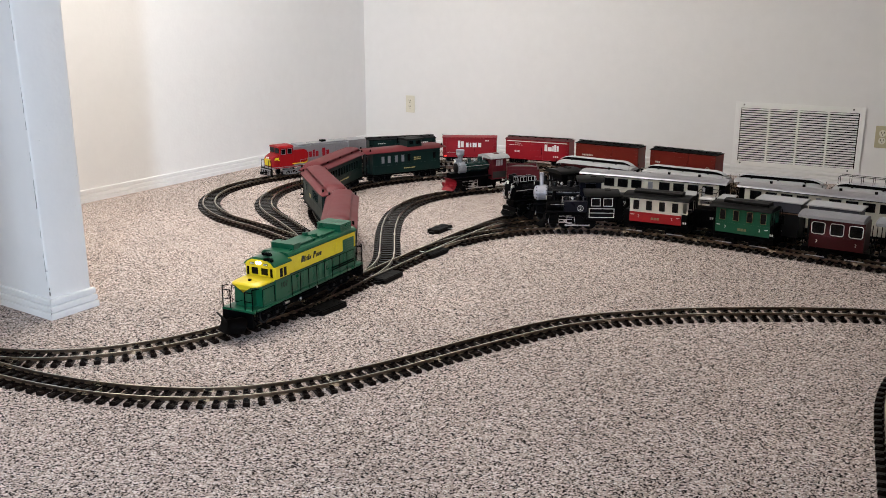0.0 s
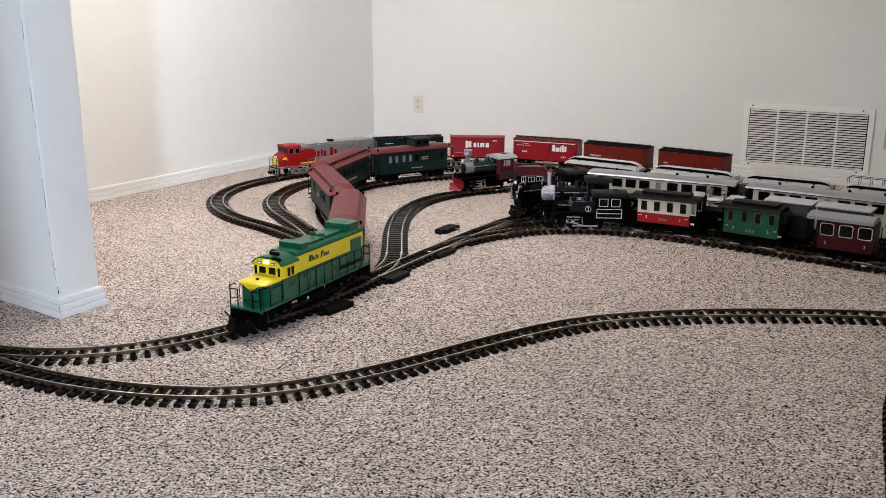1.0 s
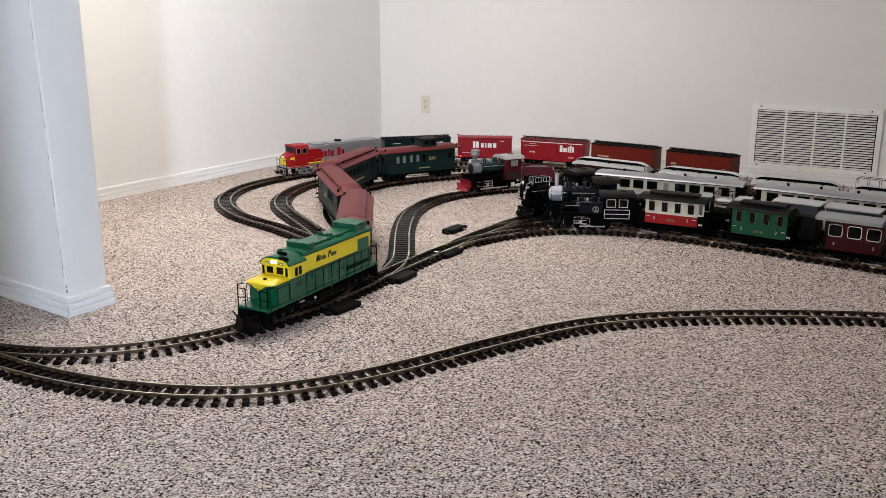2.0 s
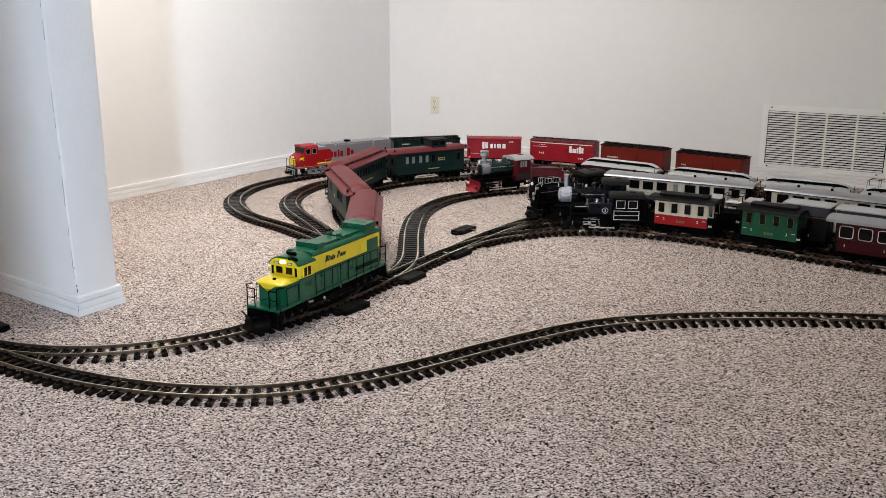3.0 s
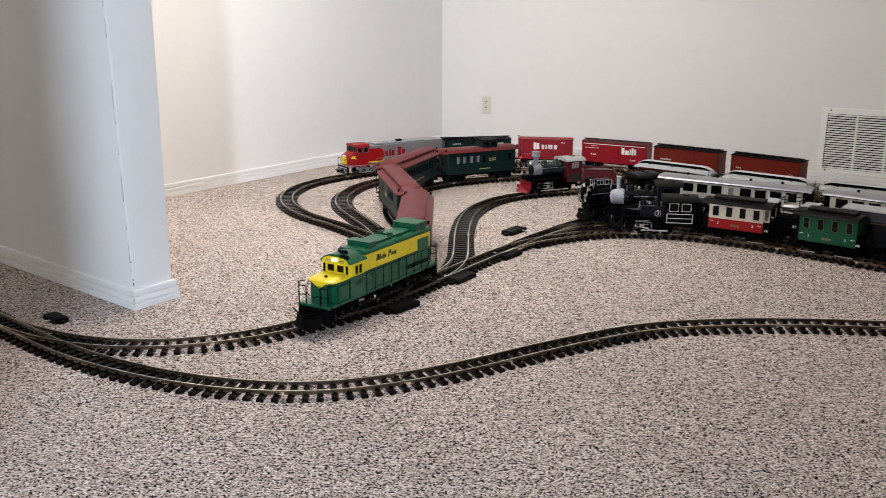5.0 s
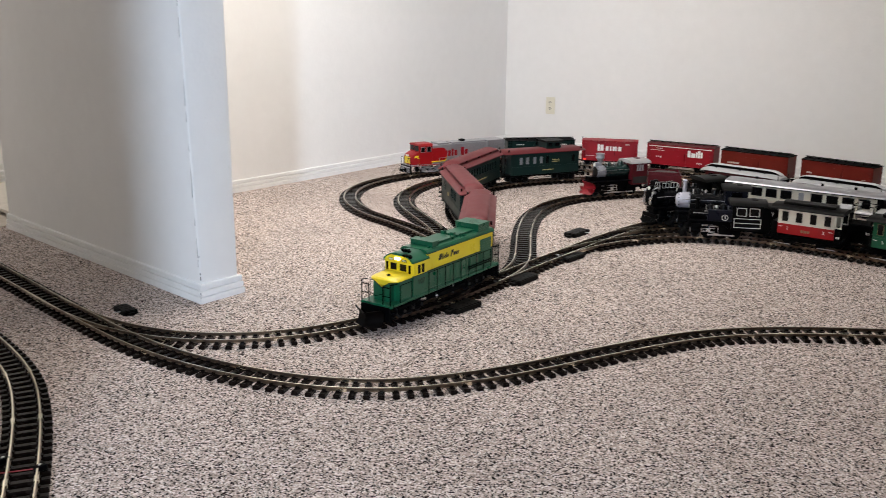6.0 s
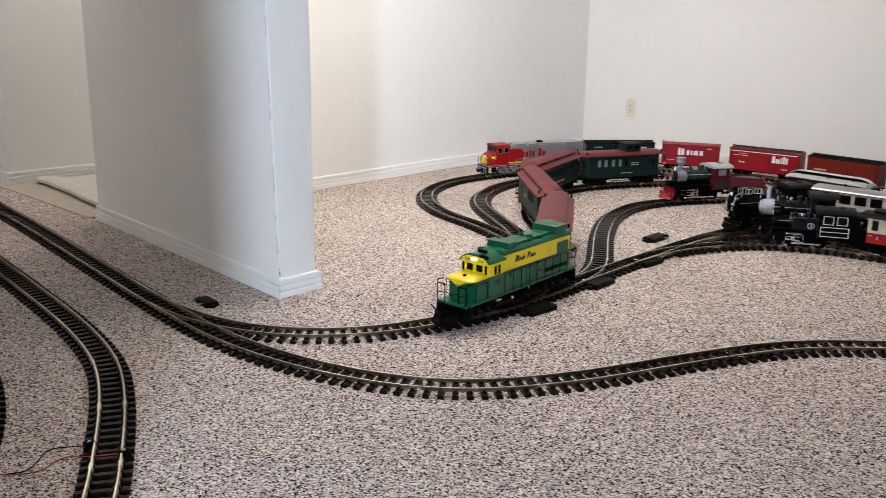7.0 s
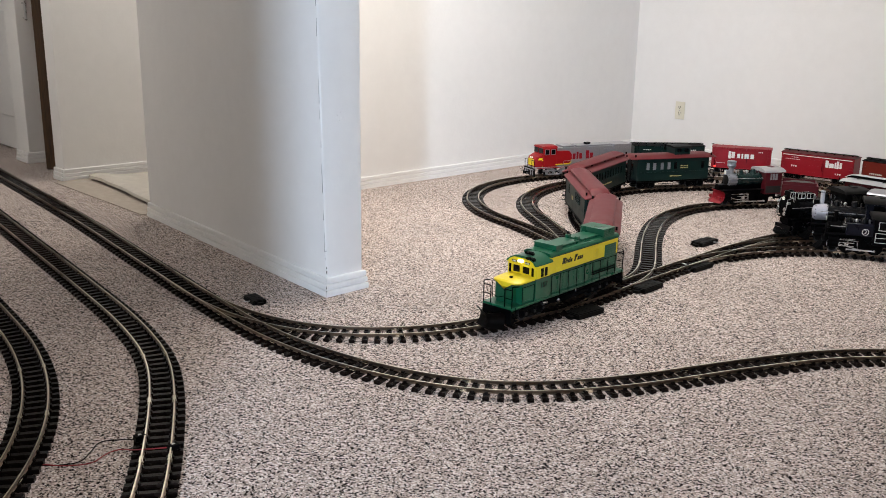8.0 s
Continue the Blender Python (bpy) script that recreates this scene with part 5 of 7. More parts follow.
# ---- silver and red road diesel ----
def road_diesel():
    o = thing("diesel_locomotive", "silver model diesel locomotive with a red and yellow nose", "model train")
    W = 0.052
    b = blank()
    box(b, -0.335, 0.345, -W - 0.006, W + 0.006, 0.066, 0.074)
    bevel(b, 0.0012, 1)
    part("deck", b, SILVER, o)
    b = blank()
    box(b, -0.11, 0.11, -0.045, 0.045, 0.036, 0.066)
    bevel(b, 0.006, 2)
    part("fuel_tank", b, SILVER, o)
    b = blank()
    box(b, -0.20, 0.196, -W + 0.006, W - 0.006, 0.074, 0.176)
    bevel(b, 0.002, 1)
    part("hood", b, SILVER, o)
    b = blank()
    sweep(b, [(-W - 0.002, 0.122), (-W + 0.004, 0.074), (W - 0.004, 0.074), (W + 0.002, 0.122), (W + 0.002, 0.182), (-W - 0.002, 0.182)], -0.330, -0.20)
    part("radiator_hood", b, SILVER, o, "flared silver radiator housing")
    b = blank()
    box(b, -0.19, 0.05, -W + 0.012, W - 0.012, 0.176, 0.184)
    box(b, 0.07, 0.15, -W + 0.010, W - 0.010, 0.176, 0.186)
    bevel(b, 0.002, 1)
    part("roof_duct", b, SILVER, o)
    b = blank()
    box(b, -0.06, -0.03, -0.014, 0.014, 0.184, 0.194)
    part("chimney", b, BLACK, o)
    for s in (-1, 1):
        for i in range(9):
            b = blank()
            x = -0.185 + i * 0.033
            box(b, x - 0.014, x + 0.014, *sorted((s * (W - 0.006), s * (W - 0.0045))), 0.080, 0.160)
            part("door", b, SILVER, o)
        b = blank()
        for k in range(6):
            box(b, -0.315, -0.215, *sorted((s * (W + 0.002), s * (W + 0.0028))), 0.130 + k * 0.007, 0.133 + k * 0.007)
        loose("louvre", b, SILVER, o)
        f = -s
        bars("sign", o, CRIMSON, s, W - 0.0042, [(f * -0.075 + f * (x - 0.055), 0.130 + dz, wd, h * 1.1) for x, wd, h, dz in ((0.0, 0.024, 0.042, 0.002), (0.030, 0.022, 0.028, -0.004), (0.056, 0.020, 0.028, -0.004), (0.080, 0.013, 0.036, 0),
             (0.102, 0.020, 0.028, -0.004), (0.150, 0.022, 0.042, 0.002), (0.178, 0.020, 0.028, -0.004))], "crimson blocks with dark edges")
        bars("stripe", o, RED, s, W + 0.006, [(0.0, 0.0705, 0.66, 0.0045)])
        b = blank()
        pipe(b, [(0.205, s * (W + 0.0035), 0.086), (0.112, s * (W + 0.0020), 0.086), (0.098, s * (W + 0.0012), 0.096), (0.095, s * (W - 0.0030), 0.110)], 0.0030)
        part("stripe", b, YELLOW, o, "yellow line edging the red")
        b = blank()
        rod(b, (-0.31, s * (W + 0.005), 0.104), (0.15, s * (W + 0.005), 0.104), 0.0011)
        for k in range(10):
            x = -0.30 + k * 0.05
            rod(b, (x, s * (W + 0.005), 0.074), (x, s * (W + 0.005), 0.104), 0.0011)
        part("handrail", b, SILVER, o)
    # cab and nose
    b = blank()
    box(b, 0.195, 0.288, -W - 0.003, W + 0.003, 0.074, 0.178)
    bevel(b, 0.003, 2)
    part("cab", b, RED, o)
    b = blank()
    box(b, 0.098, 0.196, -W - 0.001, W + 0.001, 0.084, 0.160)
    bmesh.ops.bevel(b, geom=[e for e in b.edges if max(v.co.x for v in e.verts) < 0.11 and abs(e.verts[0].co.y - e.verts[1].co.y) > 0.05], offset=0.026, segments=5, profile=0.5, affect="EDGES")
    part("cab_flank", b, RED, o)
    b = blank()
    sweep(b, [(-W - 0.004, 0.178), (W + 0.004, 0.178), (W - 0.008, 0.188), (0, 0.191), (-W + 0.008, 0.188)], 0.193, 0.292)
    part("cab_roof", b, RED, o)
    b = blank()
    pts = [(0.288, 0.074), (0.334, 0.074), (0.339, 0.112), (0.328, 0.130), (0.298, 0.141), (0.288, 0.144)]
    n = len(pts)
    L_ = [b.verts.new((x, -W * (0.80 if x > 0.31 else 1.0), z)) for x, z in pts]
    R_ = [b.verts.new((x, W * (0.80 if x > 0.31 else 1.0), z)) for x, z in pts]
    b.faces.new(L_)
    b.faces.new(R_[::-1])
    for i in range(n):
        b.faces.new((L_[i], R_[i], R_[(i + 1) % n], L_[(i + 1) % n]))
    bevel(b, 0.004, 2)
    part("nose", b, RED, o, smooth=35)
    b = blank()
    box(b, 0.3345, 0.3395, -0.030, 0.030, 0.082, 0.118)
    part("emblem", b, YELLOW, o, "yellow emblem panel on the nose")
    for s in (-1, 1):
        bars("stripe", o, YELLOW, s, W * 0.99, [(0.306, 0.120, 0.026, 0.012, 0.6), (0.262, 0.112, 0.07, 0.005, 0.2), (0.240, 0.080, 0.10, 0.004)])
        b = blank()
        box(b, 0.2875, 0.2905, *sorted((s * 0.004, s * 0.048)), 0.150, 0.177)
        part("windscreen", b, GLASS, o)
        window(o, 0.264, 0.157, 0.026, 0.026, s, W + 0.003, SILVER)
        window(o, 0.222, 0.157, 0.026, 0.026, s, W + 0.003, SILVER)
    b = blank()
    for s in (-1, 1):
        rod(b, (0.334, s * 0.008, 0.126), (0.341, s * 0.008, 0.124), 0.005, 10)
    loose("headlight", b, LAMP_GLASS, o)
    for d in (-1, 1):
        b = blank()
        sweep(b, [(-0.056, 0.028), (0.056, 0.028), (0.056, 0.070), (-0.056, 0.070)], *sorted((d * 0.340, d * 0.350)))
        part("pilot", b, DARK_GREY if d > 0 else BLACK, o)
        if d > 0:
            b = blank()
            box(b, 0.3502, 0.3516, -0.050, 0.050, 0.058, 0.064)
            for y in (-0.040, -0.020, 0.020, 0.040):
                box(b, 0.3502, 0.3516, y - 0.004, y + 0.004, 0.032, 0.056)
            loose("pilot_trim", b, SILVER, o)
        b = blank()
        for s in (-1, 1):
            pipe(b, [(d * 0.347, s * 0.054, 0.070), (d * 0.347, s * 0.054, 0.112), (d * 0.347, s * 0.024, 0.112), (d * 0.347, s * 0.024, 0.070)], 0.0014)
        part("end_rail", b, BLACK, o)
        coupler(o, d * 0.349, d)
        t = truck(o, d * 0.205, 0.096, 0.0165, WHEEL_B, SILVER)
        for s in (-1, 1):
            put_wheel(WHEEL_B, 0.0165, d * 0.205, s, t)
    return o


silver_diesel = set_on(road_diesel(), "outer", 2.575, 0.19, flip=True)
silver_diesel.scale.x = 0.93


# ---- coaches ----
def droop(b, half, run, drop):
    """Bend the two ends of a long roof downwards."""
    bmesh.ops.subdivide_edges(b, edges=[e for e in b.edges if abs(e.verts[0].co.x - e.verts[1].co.x) > half], cuts=30)
    for v in b.verts:
        k = max(0.0, (abs(v.co.x) - (half - run)) / run)
        v.co.z -= drop * k * k
        v.co.y *= 1 - 0.25 * k * k


def silver_coach(length=0.655):
    o = thing("passenger_coach", "long white passenger coach with a rounded silver roof", "model train car", "silver passenger train")
    half, w = length / 2, 0.114
    b = blank()
    box(b, -half + 0.036, half - 0.036, -w / 2, w / 2, 0.058, 0.196)
    bevel(b, 0.001, 1)
    part("body", b, CREAM, o)
    b = blank()
    sweep(b, arch(w + 0.008, 0.195, 0.027, 12), -half, half)
    for v in b.verts:
        if abs(v.co.x) > half - 0.001:
            v.co.z = 0.194 + (v.co.z - 0.194) * 0.55
            v.co.x *= (half - 0.004) / half
    part("roof", b, ROOF_SILVER, o, smooth=50)
    # thin dark strip along each eave
    b = blank()
    for s in (-1, 1):
        box(b, -half + 0.02, half - 0.02, *sorted((s * (w / 2 + 0.0005), s * (w / 2 + 0.0046))), 0.1925, 0.1952)
    part("eave_strip", b, DARK_GREY, o, "dark eave line")
    for x in (-0.2, -0.07, 0.07, 0.2):
        b = blank()
        rod(b, (x, -0.02, 0.216), (x, -0.02, 0.2255), 0.006, 8)
        loose("vent", b, BLACK, o)
    b = blank()
    box(b, -half + 0.03, half - 0.03, -0.03, 0.03, 0.048, 0.058)
    box(b, -0.10, 0.10, -0.044, 0.044, 0.036, 0.050)
    part("underframe", b, BLACK, o)
    for s in (-1, 1):
        b = blank()
        box(b, -half + 0.036, half - 0.036, *sorted((s * w / 2, s * (w / 2 + 0.0012))), 0.138, 0.142)
        part("belt_rail", b, CREAM, o)
        n = 9
        for i in range(n):
            x = -half + 0.082 + (length - 0.164) * i / (n - 1)
            narrow = i == 4
            window(o, x, 0.168, 0.022 if narrow else 0.042, 0.032, s, w / 2, CREAM if narrow else DARK_GREY, glass=SMOKE_GREY if narrow else GLASS, border=0.0018)
        for e in (-1, 1):
            b = blank()
            rod(b, (e * (half - 0.030), s * (w / 2 + 0.001), 0.07), (e * (half - 0.030), s * (w / 2 + 0.001), 0.15), 0.001)
            part("grab_rail", b, STEEL, o)
    for d in (-1, 1):
        end_platform(o, d, half)
        b = blank()
        box(b, *sorted((d * (half - 0.036), d * (half - 0.012))), -w / 2 + 0.004, w / 2 - 0.004, 0.073, 0.194)
        part("end_wall", b, BLACK, o)
        truck(o, d * (half - 0.12))
        coupler(o, d * (half - 0.004), d)
    return o


def clerestory_coach(length=0.40, railed=False):
    o = thing("passenger_coach", "maroon coach with a black and pale grey clerestory roof", "model train car", "maroon passenger train")
    half, w = length / 2, 0.110
    b = blank()
    box(b, -half + 0.034, half - 0.034, -w / 2, w / 2, 0.058, 0.168)
    bevel(b, 0.001, 1)
    part("body", b, MAROON, o)
    b = blank()
    sweep(b, [(-w / 2 - 0.006, 0.166), (w / 2 + 0.006, 0.166), (w / 2 + 0.005, 0.169), (w * 0.40, 0.176), (w * 0.17, 0.180), (-w * 0.17, 0.180), (-w * 0.40, 0.176), (-w / 2 - 0.005, 0.169)], -half, half)
    droop(b, half, 0.05, 0.010)
    part("roof", b, PALE_ROOF, o, smooth=50)
    b = blank()
    sweep(b, [(-w * 0.16, 0.1795), (w * 0.16, 0.1795), (w * 0.16, 0.193), (-w * 0.16, 0.193)], -half + 0.02, half - 0.02)
    droop(b, half - 0.02, 0.045, 0.012)
    part("clerestory", b, BLACK, o)
    b = blank()
    sweep(b, [(-w * 0.18, 0.193), (w * 0.18, 0.193), (w * 0.17, 0.1950), (0, 0.1962), (-w * 0.17, 0.1950)], -half + 0.008, half - 0.008)
    droop(b, half - 0.008, 0.055, 0.016)
    part("clerestory_roof", b, PALE_EDGE, o)
    b = blank()
    box(b, -half + 0.03, half - 0.03, -0.03, 0.03, 0.048, 0.058)
    part("underframe", b, BLACK, o)
    for s in (-1, 1):
        for i in range(7):
            window(o, -half + 0.065 + (length - 0.13) * i / 6, 0.138, 0.024, 0.032, s, w / 2, MAROON)
        for x in (-0.12, 0.0, 0.12):
            b = blank()
            rod(b, (x * length / 0.4, s * 0.034, 0.180), (x * length / 0.4, s * 0.034, 0.188), 0.004, 8)
            loose("vent", b, BLACK, o)
    for d in (-1, 1):
        end_platform(o, d, half)
        truck(o, d * (half - 0.085), 0.062, 0.0165, WHEEL_B)
        coupler(o, d * (half - 0.004), d)
    if railed:
        for s in (-1, 1):
            b = blank()
            pipe(b, [(-half + 0.02, s * 0.017, 0.194), (-half + 0.02, s * 0.017, 0.219), (-half + 0.03, s * 0.017, 0.227), (half - 0.03, s * 0.017, 0.227), (half - 0.02, s * 0.017, 0.219), (half - 0.02, s * 0.017, 0.194)], 0.0012)
            rl = part("roof_railing", b, BLACK, o)
            for k in range(1, 8):
                b = blank()
                x = -half + 0.02 + (length - 0.04) * k / 8
                rod(b, (x, s * 0.017, 0.194), (x, s * 0.017, 0.227), 0.0011, 6)
                part("post", b, BLACK, rl)
    return o


def small_coach(style, length):
    spec = {"red": ("red and cream four-wheel coach with a dark grey roof", RED, CREAM, DARK_GREY), "green": ("small green coach with brass window frames and black roof", SMALL_GREEN, SMALL_GREEN, DARK_GREY),
            "maroon": ("small maroon coach with three white-framed windows", MAROON, MAROON, LIGHT_GREY)}[style]
    o = thing("small_coach", spec[0], "model train car", "short narrow-gauge coaches")
    half, w = length / 2, 0.104
    plat = {"red": 0.030, "green": 0.016, "maroon": 0.026}[style]
    b = blank()
    box(b, -half + plat, half - plat, -w / 2, w / 2, 0.068 if style == "maroon" else 0.074, 0.116)
    part("lower_body", b, spec[1], o)
    b = blank()
    box(b, -half + plat, half - plat, -w / 2 + 0.0004, w / 2 - 0.0004, 0.1162, 0.178)
    part("upper_body", b, spec[2], o)
    b = blank()
    if style == "maroon":
        sec = [(-w / 2 - 0.006, 0.178), (w / 2 + 0.006, 0.178), (w / 2 + 0.005, 0.189), (w * 0.30, 0.196), (0, 0.198), (-w * 0.30, 0.196), (-w / 2 - 0.005, 0.189)]
    else:
        sec = arch(w + 0.014, 0.175, 0.018, 12, 0.1)
    ends = {"red": (0.0, 0.0), "green": (0.010, 0.012), "maroon": (0.018, 0.032)}[style]
    sweep(b, sec, -half - ends[0], half - ends[1])
    part("roof", b, spec[3], o, smooth=50)
    if style != "maroon":
        b = blank()
        sweep(b, [(-0.026, 0.188), (0.026, 0.188), (0.026, 0.201), (0.030, 0.2015), (0.028, 0.2035), (0.0, 0.207), (-0.028, 0.2035), (-0.030, 0.2015), (-0.026, 0.201)], -half * 0.72, half * 0.72)
        part("clerestory", b, spec[3], o)
    b = blank()
    box(b, -half + 0.004, half - 0.004, -0.036, 0.036, 0.044, 0.064)
    for s in (-1, 1):
        rod(b, (-half * 0.5, s * 0.050, 0.040), (half * 0.5, s * 0.050, 0.040), 0.0016)
    part("underframe", b, BLACK, o)
    for s in (-1, 1):
        f = -s
        if style == "maroon":
            for i in range(3):
                rounded_window(o, (i - 1) * length * 0.270, 0.144, length * 0.182, 0.043, s, w / 2, WHITE)
            for x in (-1, 1):
                lettering("3", o, CREAM, x * length * 0.28, s, w / 2, 0.092, 0.016)
        else:
            n = 4
            for i in range(n):
                window(o, (i - 1.5) * (length - 2 * plat) / n, 0.147, 0.024 if style == "red" else 0.020, 0.040, s, w / 2, CREAM if style == "red" else BRASS, 0.0012, border=0.0013)
            for x in (-1, 1):
                lettering("2" if style == "red" else "3", o, WHITE, x * (half - plat - 0.038), s, w / 2, 0.098, 0.016)
                bars("sign", o, WHITE, s, w / 2, [(x * (half - plat - 0.012), 0.104, 0.014, 0.0022)])
            bars("sign", o, BRASS, s, w / 2, words(3, -0.018, 0.092, 0.036, 0.010, 0.25))
    for d in (-1, 1):
        b = blank()
        x0, x1 = d * (half - plat), d * half
        box(b, *sorted((x0, x1)), -w / 2 + 0.006, w / 2 - 0.006, 0.060, 0.066)
        for s in (-1, 1):
            rod(b, (x1 - d * 0.003, s * (w / 2 - 0.008), 0.066), (x1 - d * 0.003, s * (w / 2 - 0.008), 0.177), 0.0016)
            rod(b, (x1 - d * 0.003, s * 0.014, 0.056), (x1 - d * 0.003, s * 0.014, 0.100), 0.0012)
        rod(b, (x1 - d * 0.003, -w / 2 + 0.008, 0.100), (x1 - d * 0.003, w / 2 - 0.008, 0.100), 0.0014)
        part("platform", b, BLACK, o)
        if style != "maroon":
            b = blank()
            box(b, *sorted((d * (half - plat), d * (half - 0.006))), -w / 2 + 0.003, w / 2 - 0.003, 0.0662, 0.122)
            bevel(b, 0.0015, 1)
            vb = part("vestibule", b, BLACK, o, "black end platform screen")
            if style == "red" and d > 0:
                for s in (-1, 1):
                    b = blank()
                    for x_ in (half - plat + 0.0022, half - 0.0085):
                        box(b, x_ - 0.0022, x_ + 0.0022, *sorted((s * (w / 2 - 0.003), s * (w / 2 - 0.006))), 0.1222, 0.176)
                    for z_ in (0.124, 0.172):
                        box(b, half - plat + 0.0044, half - 0.0107, *sorted((s * (w / 2 - 0.003), s * (w / 2 - 0.006))), z_ - 0.002, z_ + 0.003)
                    part("end_window_frame", b, CREAM, o, "cream frame of the glazed end platform")
            for s in (-1, 1):
                if d > 0:
                    bars("sign", vb, WHITE, s, w / 2 - 0.003, words(2, d * (half - plat * 0.55) - 0.008, 0.086, 0.016, 0.008, 0.3, seed=6))
                b = blank()
                rod(b, (d * (half - 0.010), s * (w / 2 - 0.006), 0.122), (d * (half - 0.010), s * (w / 2 - 0.006), 0.1775), 0.0016)
                part("post", b, BLACK, o)
        for s in (-1, 1):
            b = blank()
            box(b, d * (half - 0.075) - 0.018, d * (half - 0.075) + 0.018, *sorted((s * 0.040, s * 0.046)), RT + 0.008, RT + 0.028)
            j = part("axle_guard", b, BLACK, o)
            put_wheel(SMALL_WHEEL, 0.0150, d * (half - 0.075), s, j)
        coupler(o, d * half, d)
        for s in (-1, 1):
            b = blank()
            rod(b, (d * (half - 0.02), s * (w / 2 + 0.002), 0.034), (d * (half - 0.085), s * (w / 2 + 0.002), 0.034), 0.0022)
            part("footboard", b, STEEL, o)
    return o


def goods_van(length):
    o = thing("goods_van", "dark slate goods van with a flat pale grey roof", "model train car", "dark goods vans")
    half, w = length / 2, 0.100
    b = blank()
    box(b, -half + 0.01, half - 0.01, -w / 2, w / 2, 0.052, 0.148)
    bevel(b, 0.001, 1)
    part("body", b, SLATE, o)
    b = blank()
    box(b, -half + 0.008, half - 0.008, -w / 2 - 0.001, w / 2 + 0.001, 0.1485, 0.184)
    part("upper_body", b, SLATE_BLUE, o, "slate-blue upper side")
    for s in (-1, 1):
        bars("sign", o, WHITE, s, w / 2, words(2, -0.045, 0.078, 0.020, 0.011, 0.35, seed=4))
        window(o, 0, 0.115, 0.05, 0.034, s, w / 2, DARK_GREY)
        b = blank()
        box(b, -half + 0.012, half - 0.012, *sorted((s * (w / 2 + 0.0002), s * (w / 2 + 0.0022))), 0.1405, 0.1445)
        part("trim", b, LEATHER, o, "thin brown waist strip")
    b = blank()
    sweep(b, [(-w / 2 - 0.005, 0.1845), (w / 2 + 0.005, 0.1845), (w / 2 + 0.005, 0.189), (0, 0.191), (-w / 2 - 0.005, 0.189)], -half, half)
    part("roof", b, PALE_ROOF, o)
    b = blank()
    box(b, -half, half, -0.03, 0.03, 0.044, 0.0515)
    part("underframe", b, BLACK, o)
    for d in (-1, 1):
        truck(o, d * (half - 0.06), 0.05, 0.0150, SMALL_WHEEL)
        coupler(o, d * half, d)
    return o


def cabin_wagon(length):
    """A low black wagon: a cabin under a flat roof at each end, and a chromed cylinder in a rod frame between them."""
    o = thing("cabin_wagon", "low black wagon with two small white-roofed cabins", "model train car")
    half, w = length / 2, 0.092
    b = blank()
    box(b, -half, half, -w / 2, w / 2, 0.044, 0.118)
    bevel(b, 0.0015, 1)
    part("body", b, BLACK, o)
    for d in (-1, 1):
        b = blank()
        box(b, *sorted((d * (half - 0.054), d * (half - 0.008))), -w / 2 + 0.004, w / 2 - 0.004, 0.1185, 0.168)
        c = part("cabin", b, BLACK, o)
        b = blank()
        box(b, *sorted((d * (half - 0.060), d * half)), -w / 2 - 0.002, w / 2 + 0.002, 0.1685, 0.174)
        bevel(b, 0.0012, 1)
        part("roof", b, PALE_ROOF, c, "flat white cabin roof")
    m = half - 0.067
    b = blank()
    for x in (-m, m):
        for y in (-w / 2 + 0.008, w / 2 - 0.008):
            rod(b, (x, y, 0.117), (x, y, 0.190), 0.0018, 6)
        rod(b, (x, -w / 2 + 0.008, 0.189), (x, w / 2 - 0.008, 0.189), 0.0018, 6)
    for y in (-w / 2 + 0.008, w / 2 - 0.008):
        for z in (0.156, 0.189):
            rod(b, (-m, y, z), (m, y, z), 0.0016, 6)
    part("frame", b, BLACK, o)
    b = blank()
    rod(b, (-m + 0.006, 0, 0.150), (m - 0.006, 0, 0.150), 0.016, 16)
    rod(b, (-m + 0.016, 0, 0.164), (-m + 0.016, 0, 0.200), 0.006, 12)
    part("cylinder", b, STEEL, o, "chromed cylinder", smooth=50)
    for s in (-1, 1):
        bars("sign", o, WHITE, s, w / 2, words(2, 0.02, 0.086, 0.020, 0.011, 0.35, seed=4))
    for d in (-1, 1):
        truck(o, d * (half - 0.042), 0.036, 0.0150, SMALL_WHEEL)
        coupler(o, d * half, d)
    return o


for s0, s1 in ((3.442, 4.098), (4.140, 4.800)):
    set_on(silver_coach(s1 - s0), "ladder", (s0 + s1) / 2, (s1 - s0) / 2 - 0.12)
for s0, s1 in ((2.340, 2.745), (2.803, 3.205), (3.240, 3.620), (3.655, 4.065)):
    set_on(clerestory_coach(s1 - s0, railed=s0 > 3.6), "siding", (s0 + s1) / 2, (s1 - s0) / 2 - 0.085)
for style, s0, s1 in (("red", 1.040, 1.312), ("green", 1.412, 1.654), ("maroon", 1.757, 1.997), ("maroon", 2.02, 2.26)):
    set_on(small_coach(style, s1 - s0), "front", (s0 + s1) / 2, (s1 - s0) / 2 - 0.075).scale.z = 0.955
for s0, s1 in ((1.478, 1.660), (1.674, 1.870)):
    set_on(goods_van(s1 - s0), "second", (s0 + s1) / 2, (s1 - s0) / 2 - 0.06)
set_on(cabin_wagon(0.210), "second", 1.276, 0.060)


